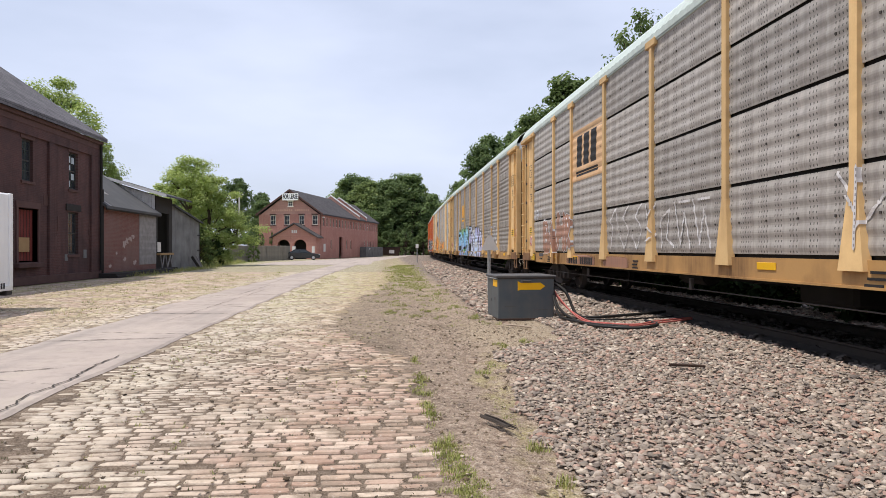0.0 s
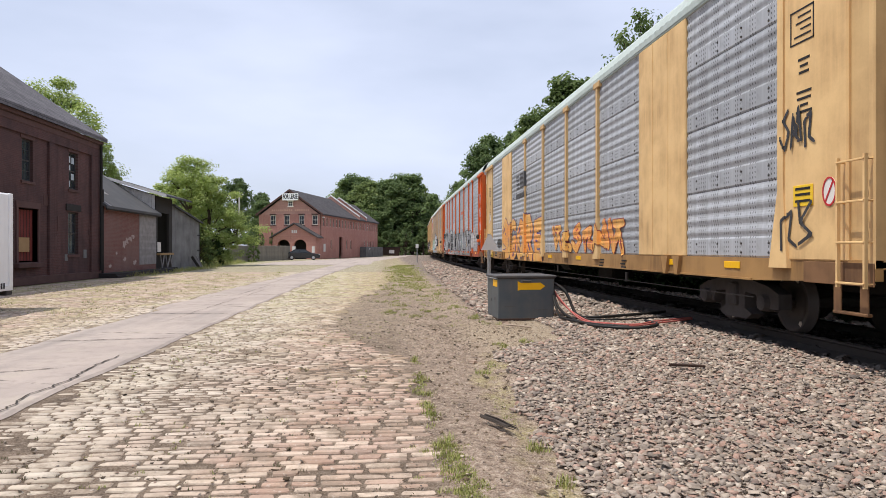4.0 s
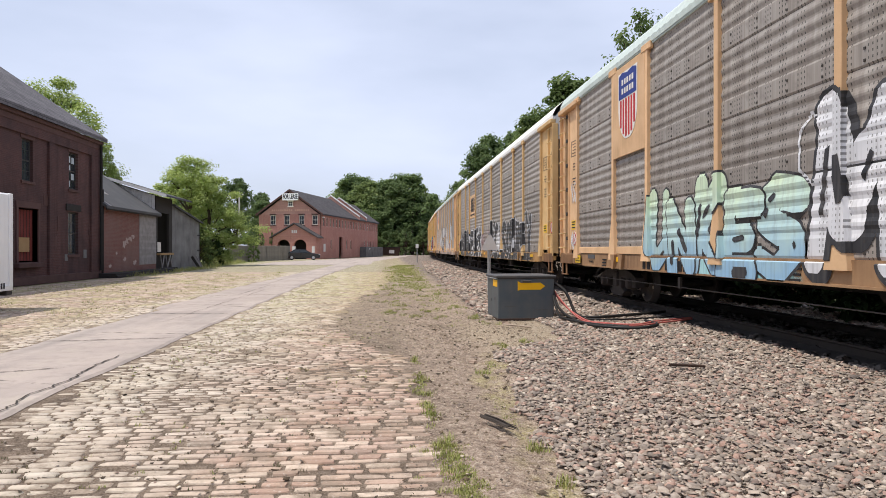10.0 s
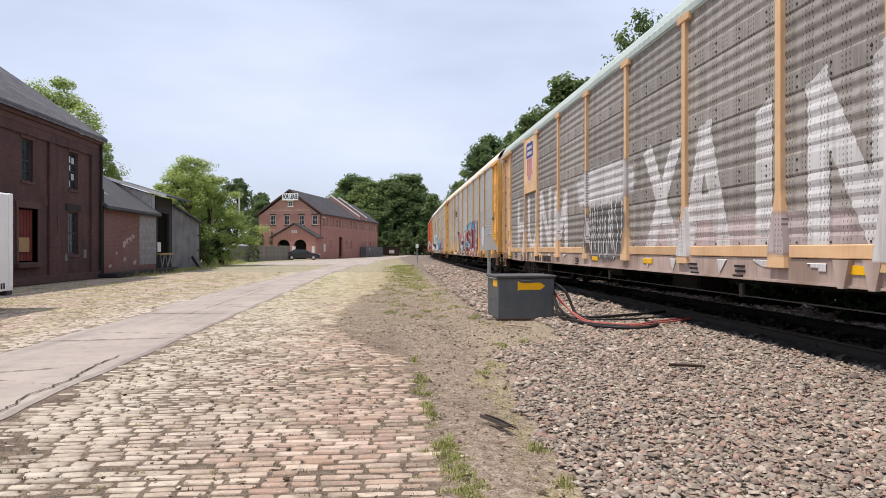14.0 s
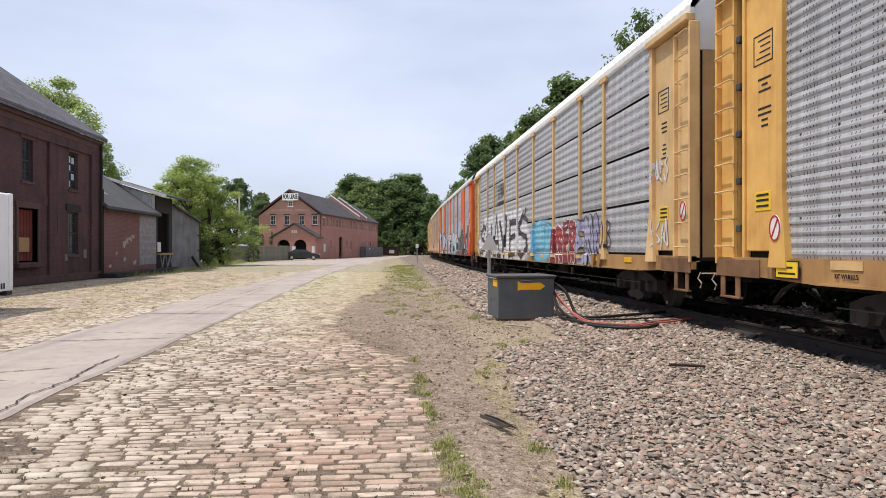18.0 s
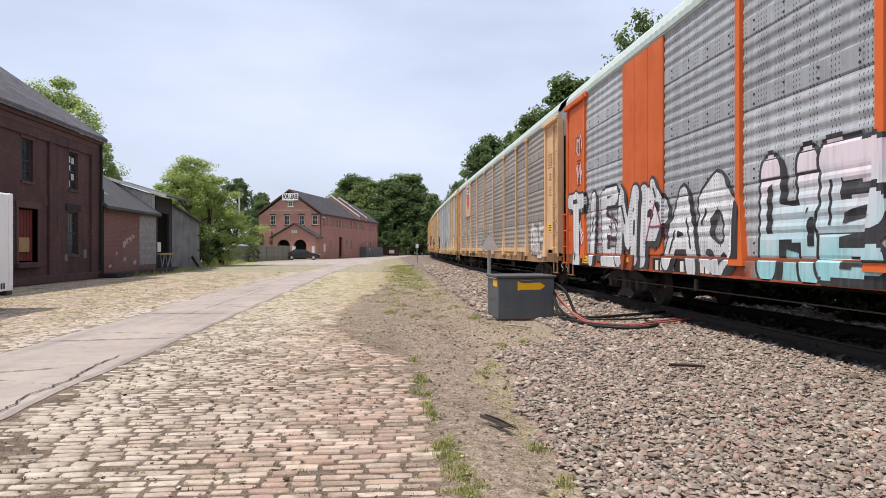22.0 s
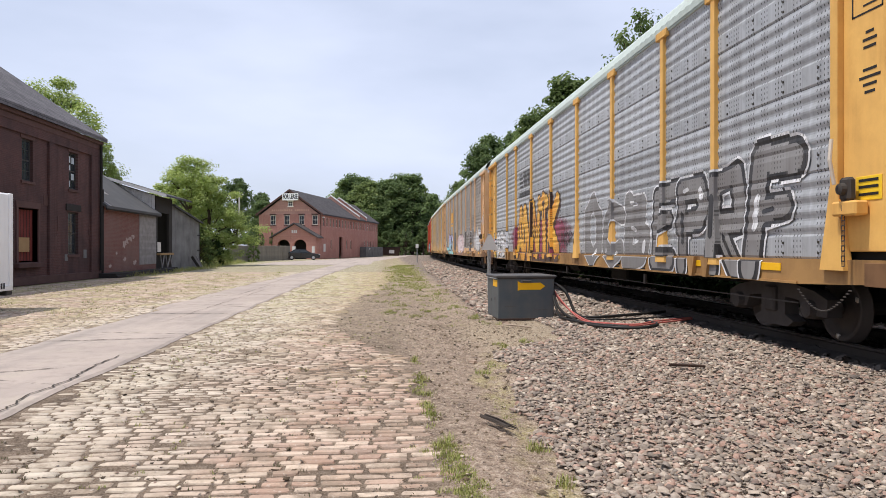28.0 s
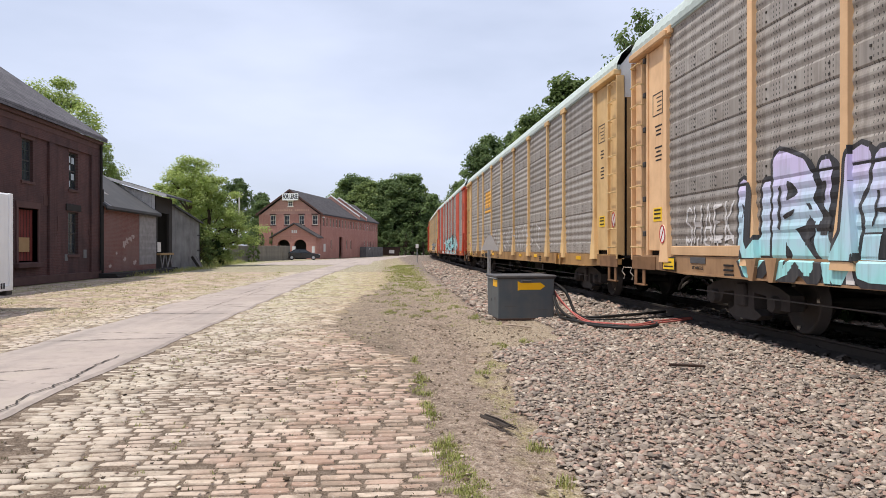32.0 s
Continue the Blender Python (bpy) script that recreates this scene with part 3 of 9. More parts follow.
def bar(p, q, w, sharp, rnd):
    (y0, z0), (y1, z1) = p, q
    d = math.hypot(y1 - y0, z1 - z0) or 1
    ty, tz = (y1 - y0) / d, (z1 - z0) / d
    ny, nz = -tz, ty
    if sharp:
        e = w * 0.55
        return [(y0 - ty * e + ny * w / 2, z0 - tz * e + nz * w / 2), (y1 + ty * e * 1.2 + ny * w * 0.45, z1 + tz * e * 1.2 + nz * w * 0.45), (y1 + ty * e * 0.4 - ny * w / 2, z1 + tz * e * 0.4 - nz * w / 2), (y0 - ty * e * 0.5 - ny * w / 2, z0 - tz * e * 0.5 - nz * w / 2)]
    pts = []
    for i in range(9):
        a = math.pi * i / 8
        pts.append((y1 + w / 2 * (math.cos(a) * ny * 1 + math.sin(a) * ty), z1 + w / 2 * (math.cos(a) * nz + math.sin(a) * tz)))
    for i in range(9):
        a = math.pi * i / 8
        pts.append((y0 - w / 2 * (math.cos(a) * ny + math.sin(a) * ty), z0 - w / 2 * (math.cos(a) * nz + math.sin(a) * tz)))
    return pts


def blob(y0, y1, z0, z1, rnd, waves=9, rough=0.10):
    cy, cz, ry, rz = (y0 + y1) / 2, (z0 + z1) / 2, (y1 - y0) / 2, (z1 - z0) / 2
    ph = [rnd.uniform(0, 6.28) for _ in range(3)]
    out = []
    for i in range(64):
        a = math.tau * i / 64
        r = 1 + rough * (math.sin(a * waves + ph[0]) * 0.6 + math.sin(a * 5 + ph[1]) * 0.5 + math.sin(a * 3 + ph[2]) * 0.4)
        ca, sa = math.cos(a), math.sin(a)
        out.append((cy + ry * r * math.copysign(abs(ca) ** 0.6, ca), cz + rz * r * math.copysign(abs(sa) ** 0.6, sa)))
    return out


RUNS = {       # capitals as runs of strokes in a unit box
    "A": [[(0.05, 0), (0.5, 1), (0.95, 0)], [(0.25, 0.38), (0.75, 0.38)]],
    "B": [[(0.15, 0.02), (0.15, 0.95), (0.75, 0.85), (0.72, 0.62), (0.25, 0.52), (0.85, 0.35), (0.75, 0.08), (0.15, 0.04)]],
    "C": [[(0.9, 0.85), (0.5, 0.98), (0.12, 0.7), (0.12, 0.3), (0.5, 0.02), (0.9, 0.15)]],
    "D": [[(0.15, 0), (0.15, 0.97), (0.6, 0.9), (0.88, 0.6), (0.88, 0.35), (0.6, 0.06), (0.15, 0.02)]],
    "E": [[(0.9, 0.95), (0.15, 0.95), (0.15, 0.03), (0.9, 0.03)], [(0.15, 0.5), (0.75, 0.5)]],
    "F": [[(0.9, 0.95), (0.15, 0.95), (0.15, 0.0)], [(0.15, 0.5), (0.75, 0.5)]],
    "G": [[(0.9, 0.82), (0.5, 0.98), (0.12, 0.7), (0.12, 0.3), (0.5, 0.02), (0.88, 0.2), (0.88, 0.48), (0.55, 0.48)]],
    "H": [[(0.12, 0), (0.12, 1)], [(0.88, 0), (0.88, 1)], [(0.12, 0.5), (0.88, 0.5)]],
    "I": [[(0.5, 0), (0.5, 1)]],
    "J": [[(0.2, 0.97), (0.85, 0.97), (0.8, 0.25), (0.45, 0.02), (0.1, 0.25)]],
    "K": [[(0.14, 0), (0.14, 1)], [(0.9, 0.98), (0.2, 0.5), (0.92, 0.02)]],
    "L": [[(0.15, 1), (0.15, 0.04), (0.9, 0.04)]],
    "M": [[(0.1, 0.02), (0.15, 0.95), (0.5, 0.35), (0.85, 0.95), (0.9, 0.02)]],
    "N": [[(0.12, 0), (0.12, 0.98), (0.88, 0.02), (0.88, 1)]],
    "O": [[(0.5, 0.98), (0.15, 0.75), (0.15, 0.25), (0.5, 0.03), (0.85, 0.25), (0.85, 0.75), (0.5, 0.98)]],
    "P": [[(0.15, 0), (0.15, 0.97), (0.7, 0.93), (0.88, 0.72), (0.7, 0.5), (0.15, 0.46)]],
    "R": [[(0.15, 0), (0.15, 0.97), (0.7, 0.93), (0.85, 0.74), (0.7, 0.53), (0.2, 0.5), (0.92, 0.0)]],
    "S": [[(0.88, 0.85), (0.5, 0.98), (0.14, 0.78), (0.2, 0.58), (0.8, 0.42), (0.86, 0.22), (0.5, 0.02), (0.1, 0.15)]],
    "T": [[(0.05, 0.95), (0.95, 0.95)], [(0.5, 0.95), (0.5, 0)]],
    "U": [[(0.12, 1), (0.12, 0.3), (0.5, 0.02), (0.88, 0.3), (0.88, 1)]],
    "V": [[(0.08, 1), (0.5, 0.02), (0.92, 1)]],
    "W": [[(0.05, 1), (0.28, 0.02), (0.5, 0.7), (0.72, 0.02), (0.95, 1)]],
    "X": [[(0.08, 0), (0.92, 1)], [(0.08, 1), (0.92, 0)]],
    "Y": [[(0.08, 1), (0.5, 0.5), (0.92, 1)], [(0.5, 0.5), (0.5, 0)]],
    "Z": [[(0.05, 0.95), (0.95, 0.95), (0.1, 0.05), (0.95, 0.08)]],
}
LETTERS = {k: [pair for run in runs for pair in zip(run, run[1:])] for k, runs in RUNS.items()}


def overspray(paint, y0, y1, z0, z1):
    """The same paint, laid on thinner towards the rim of a sprayed field, down to bare metal."""
    mat = paint.copy()
    nt = mat.node_tree
    add = nt.nodes.new

    def calc(op, a, b=None):
        m = add("ShaderNodeMath")
        m.operation = op
        for i, x in enumerate((a, b)):
            if isinstance(x, (int, float)):
                m.inputs[i].default_value = x
            elif x is not None:
                nt.links.new(x, m.inputs[i])
        return m.outputs["Value"]

    tc, sep, nz = add("ShaderNodeTexCoord"), add("ShaderNodeSeparateXYZ"), add("ShaderNodeTexNoise")
    nz.inputs["Scale"].default_value, nz.inputs["Detail"].default_value = 2.6, 4.0
    nt.links.new(tc.outputs["Object"], sep.inputs["Vector"])
    nt.links.new(tc.outputs["Object"], nz.inputs["Vector"])
    dist = [calc("POWER", calc("ABSOLUTE", calc("DIVIDE", calc("SUBTRACT", sep.outputs[ax], (a + b) / 2), (b - a) / 2)), 3.0) for ax, a, b in (("Y", y0, y1), ("Z", z0, z1))]
    d = calc("ADD", calc("ADD", dist[0], dist[1]), calc("MULTIPLY", calc("SUBTRACT", nz.outputs["Fac"], 0.5), 1.1))
    ramp = add("ShaderNodeMapRange")
    for key, x in (("From Min", 0.55), ("From Max", 1.25), ("To Min", 0.92), ("To Max", 0.0)):
        ramp.inputs[key].default_value = x
    nt.links.new(d, ramp.inputs["Value"])
    clear, mx = add("ShaderNodeBsdfTransparent"), add("ShaderNodeMixShader")
    nt.links.new(ramp.outputs["Result"], mx.inputs["Fac"])
    nt.links.new(clear.outputs["BSDF"], mx.inputs[1])
    nt.links.new(nt.nodes["Principled BSDF"].outputs["BSDF"], mx.inputs[2])
    nt.links.new(mx.outputs["Shader"], nt.nodes["Material Output"].inputs["Surface"])
    return mat


def graffiti(car, spec, open_joint, posts):
    """kind, y from far to near, z low and high, how many glyphs (or letters), outline, fill, accent colours, seed."""
    kind, y0, y1, z0, z1, count, line, fill, accent, seed = spec
    rnd = random.Random(seed)
    word = count if isinstance(count, str) else None
    count = len(word) if word else count
    h, pitch = z1 - z0, (y1 - y0) / count

    def link(name, polys, lift, ink):
        s = Shape()
        drape_all(s, polys, lift, 0, open_joint, posts)
        if s.f:
            part(name, s.weld(), ink, car)

    if kind == "cloud":
        return link("graffiti_fill", [blob(y0 - 0.15, y1 + 0.15, z0 - 0.06, z1 + 0.12, rnd, 7, 0.08)], 0.0025 + 0.0006 * (seed % 9), overspray(fill, y0, y1, z0, z1))
    sharp = kind in ("wild", "bare", "ink")
    if kind == "plain":                                     # letters rolled on in one flat colour
        for i in range(count):
            left = y1 - (i + 1) * pitch
            tall = h * rnd.uniform(0.86, 1.0)
            link("graffiti_fill", [bar((left + pitch * (0.92 - 0.84 * p[0]), z0 + tall * p[1]), (left + pitch * (0.92 - 0.84 * q[0]), z0 + tall * q[1]), 0.30 * min(pitch, h * 0.7), True, rnd) for p, q in LETTERS[word[i]]], 0.005 + 0.002 * (i % 2), fill)
        return
    if kind in ("wild", "ink") and accent is not None:
        link("graffiti_fill", [blob(y0 - 0.2, y1 + 0.2, z0 - 0.05, z1 - (0.1 * h if kind == "wild" else 0), rnd, 11, 0.07)], 0.003, accent)
    ow = (0.22 if kind == "bare" else 0.34 if sharp else 0.40) * min(pitch, h * 0.7)
    edge = (0.06 if sharp else 0.038) * min(1.0, h / 1.3)
    for i in range(count):
        g = LETTERS[word[i]] if word else rnd.choice(GLYPHS)
        left, gw = y1 - (i + 1) * pitch + pitch * 0.03, pitch * 0.94
        up = 0.009 + 0.010 * (i % 2)
        if kind == "tag":
            link("graffiti_stroke", [bar((left + gw * (1 - p[0]), z0 + h * p[1]), (left + gw * (1 - q[0]), z0 + h * q[1]), 0.045, False, rnd) for p, q in g], up, line)
            continue
        lo, hi = z0 + h * rnd.uniform(0.06, 0.16), z1 - h * rnd.uniform(0.04, 0.25)
        lean = rnd.uniform(-0.10, 0.12) * h
        bars = []
        bend = {}
        if word:                                            # no two letters are drawn alike
            for pq in g:
                for e in pq:
                    bend.setdefault(e, (e[0] + rnd.uniform(-0.08, 0.08), e[1] + rnd.uniform(-0.07, 0.07)))
            g = [(bend[p], bend[q]) for p, q in g]
        for p, q in g:
            P = (left + gw * (1 - p[0]) + lean * (p[1] - 0.5), lo + (hi - lo) * p[1])
            Q = (left + gw * (1 - q[0]) + lean * (q[1] - 0.5), lo + (hi - lo) * q[1])
            bars.append((P, Q, ow * rnd.uniform(0.75, 1.2)))
            if sharp and rnd.random() < (0.22 if word else 0.6):               # a spur
                m = rnd.uniform(0.3, 0.9)
                M_ = (P[0] + (Q[0] - P[0]) * m, P[1] + (Q[1] - P[1]) * m)
                bars.append((M_, (M_[0] + rnd.uniform(-0.4, 0.4) * pitch, M_[1] + rnd.uniform(-0.3, 0.35) * h), ow * rnd.uniform(0.3, 0.6)))
        if kind == "ink":
            link("graffiti_stroke", [bar(P, Q, w * 0.5, True, rnd) for P, Q, w in bars], up, line)
            continue
        outer = [bar(P, Q, w + edge * 2, sharp and not word, rnd) for P, Q, w in bars]
        if sharp:                                                        # a block shadow to one side
            outer += [[(y - 0.10, z - 0.07) for y, z in p] for p in outer]
        link("graffiti_outline", outer, up, line)
        inner = 1.0
        if kind == "bubble" and accent is S_BLACK:           # a second, inner line
            link("graffiti_outline", [bar(P, Q, w, False, rnd) for P, Q, w in bars], up + 0.002, S_BLACK)
            inner = 0.66
        link("graffiti_fill", [bar(P, Q, w * inner, sharp and not word, rnd) for P, Q, w in bars], up + 0.004, fill)
        shines = 0
        for P, Q, w in bars:
            if shines < 3 and rnd.random() < (0.75 if sharp else 0.5):
                shines += 1
                u = rnd.uniform(0.1, 0.5)
                v = min(0.95, u + rnd.uniform(0.2, 0.45))
                link("graffiti_shine", [bar((P[0] + (Q[0] - P[0]) * u, P[1] + (Q[1] - P[1]) * u), (P[0] + (Q[0] - P[0]) * v, P[1] + (Q[1] - P[1]) * v), w * rnd.uniform(0.14, 0.34), sharp, rnd)], up + 0.008 + shines * 0.001, accent if accent is not None and rnd.random() < 0.6 else line)


K = lambda name, a, b=None: spray("spray_" + name, a, b or scaled(a, 0.8))
S_BLACK, S_WHITE = K("black", (0.022, 0.022, 0.025), (0.05, 0.05, 0.055)), K("white", (0.80, 0.80, 0.82), (0.62, 0.63, 0.66))
S_SKY, S_LILAC = K("sky_blue", (0.22, 0.58, 0.78), (0.12, 0.40, 0.62)), K("lilac", (0.52, 0.50, 0.80), (0.62, 0.74, 0.90))
S_ORANGE, S_PURPLE = K("orange", (0.85, 0.33, 0.07), (0.80, 0.45, 0.12)), K("purple", (0.14, 0.07, 0.22))
S_GREY, S_TEAL = K("grey", (0.45, 0.46, 0.47), (0.30, 0.31, 0.33)), K("teal", (0.30, 0.66, 0.68), (0.45, 0.75, 0.78))
S_PINK, S_RED = K("pink", (0.80, 0.60, 0.64), (0.85, 0.75, 0.76)), K("red", (0.42, 0.035, 0.035), (0.10, 0.015, 0.02))
S_GREEN, S_GOLD = K("green", (0.18, 0.45, 0.20), (0.30, 0.55, 0.30)), K("gold", (0.83, 0.48, 0.07), (0.80, 0.36, 0.06))


def fade(name, top, low, z0=0.9, z1=2.2):
    """Spray paint that was faded from one colour above to another below."""
    n = Nodes("spray_" + name)
    v = n.vec()
    z = n.math("ADD", n.split(v)["Z"], n.span(n.noise(v, 2.0, 3), 0.3, 0.7, -0.25, 0.25))
    c = n.mix(n.span(z, z0, z1), low, top)
    c = n.mix(n.span(n.noise(n.vec(scale=(8, 8, 0.6)), 1.8, 5), 0.46, 0.74, 0, 0.35), c, (0.14, 0.13, 0.12))
    return n.done(c, 0.55, 0.0, 0.35)


S_MAGENTA = K("magenta", (0.36, 0.06, 0.13), (0.26, 0.05, 0.09))
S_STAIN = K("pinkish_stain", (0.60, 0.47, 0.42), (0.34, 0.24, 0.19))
S_TANNED = K("tan", (0.62, 0.47, 0.33))
S_BROWN, S_VIOLET = K("brown", (0.42, 0.22, 0.15)), K("violet", (0.30, 0.28, 0.45), (0.42, 0.42, 0.55))
S_PALE, S_MAROON = K("pale_wash", (0.60, 0.57, 0.56), (0.72, 0.70, 0.70)), K("maroon", (0.16, 0.03, 0.04), (0.30, 0.04, 0.06))

S_BLUES, S_SEA = fade("blue_fade", (0.30, 0.66, 0.84), (0.30, 0.38, 0.72)), fade("sea_fade", (0.62, 0.76, 0.55), (0.30, 0.50, 0.68))
S_REDS, S_ICE = fade("red_fade", (0.52, 0.04, 0.04), (0.05, 0.012, 0.016), 1.5, 2.0), fade("pink_to_teal", (0.80, 0.70, 0.76), (0.34, 0.66, 0.70))
S_ICY, S_PALEBLUE = fade("lilac_to_teal", (0.62, 0.55, 0.80), (0.36, 0.76, 0.76)), K("pale_blue", (0.52, 0.62, 0.80), (0.66, 0.72, 0.82))
S_CHALK, S_BEAR = K("chalk", (0.62, 0.63, 0.65), (0.42, 0.43, 0.45)), K("ginger", (0.46, 0.25, 0.14))
S_ROSE, S_PINKISH = K("rose", (0.42, 0.27, 0.28)), K("dusty_pink", (0.44, 0.35, 0.34), (0.36, 0.30, 0.29))
S_CHAR, S_PALEPINK = K("charcoal", (0.09, 0.088, 0.088), (0.16, 0.155, 0.15)), K("pale_pink", (0.62, 0.50, 0.49), (0.50, 0.42, 0.41))
S_SLATE, S_PALEGREEN = K("slate", (0.20, 0.21, 0.21)), K("pale_green", (0.34, 0.37, 0.33), (0.42, 0.43, 0.40))
S_SAND, S_MOSS = K("sand", (0.66, 0.50, 0.22), (0.55, 0.42, 0.22)), K("moss", (0.15, 0.22, 0.12))
S_DARKBROWN, S_ASH = K("dark_brown", (0.065, 0.035, 0.028), (0.11, 0.06, 0.045)), K("ash", (0.27, 0.265, 0.265), (0.20, 0.19, 0.19))
S_UMBER = K("umber", (0.24, 0.21, 0.19), (0.19, 0.165, 0.15))

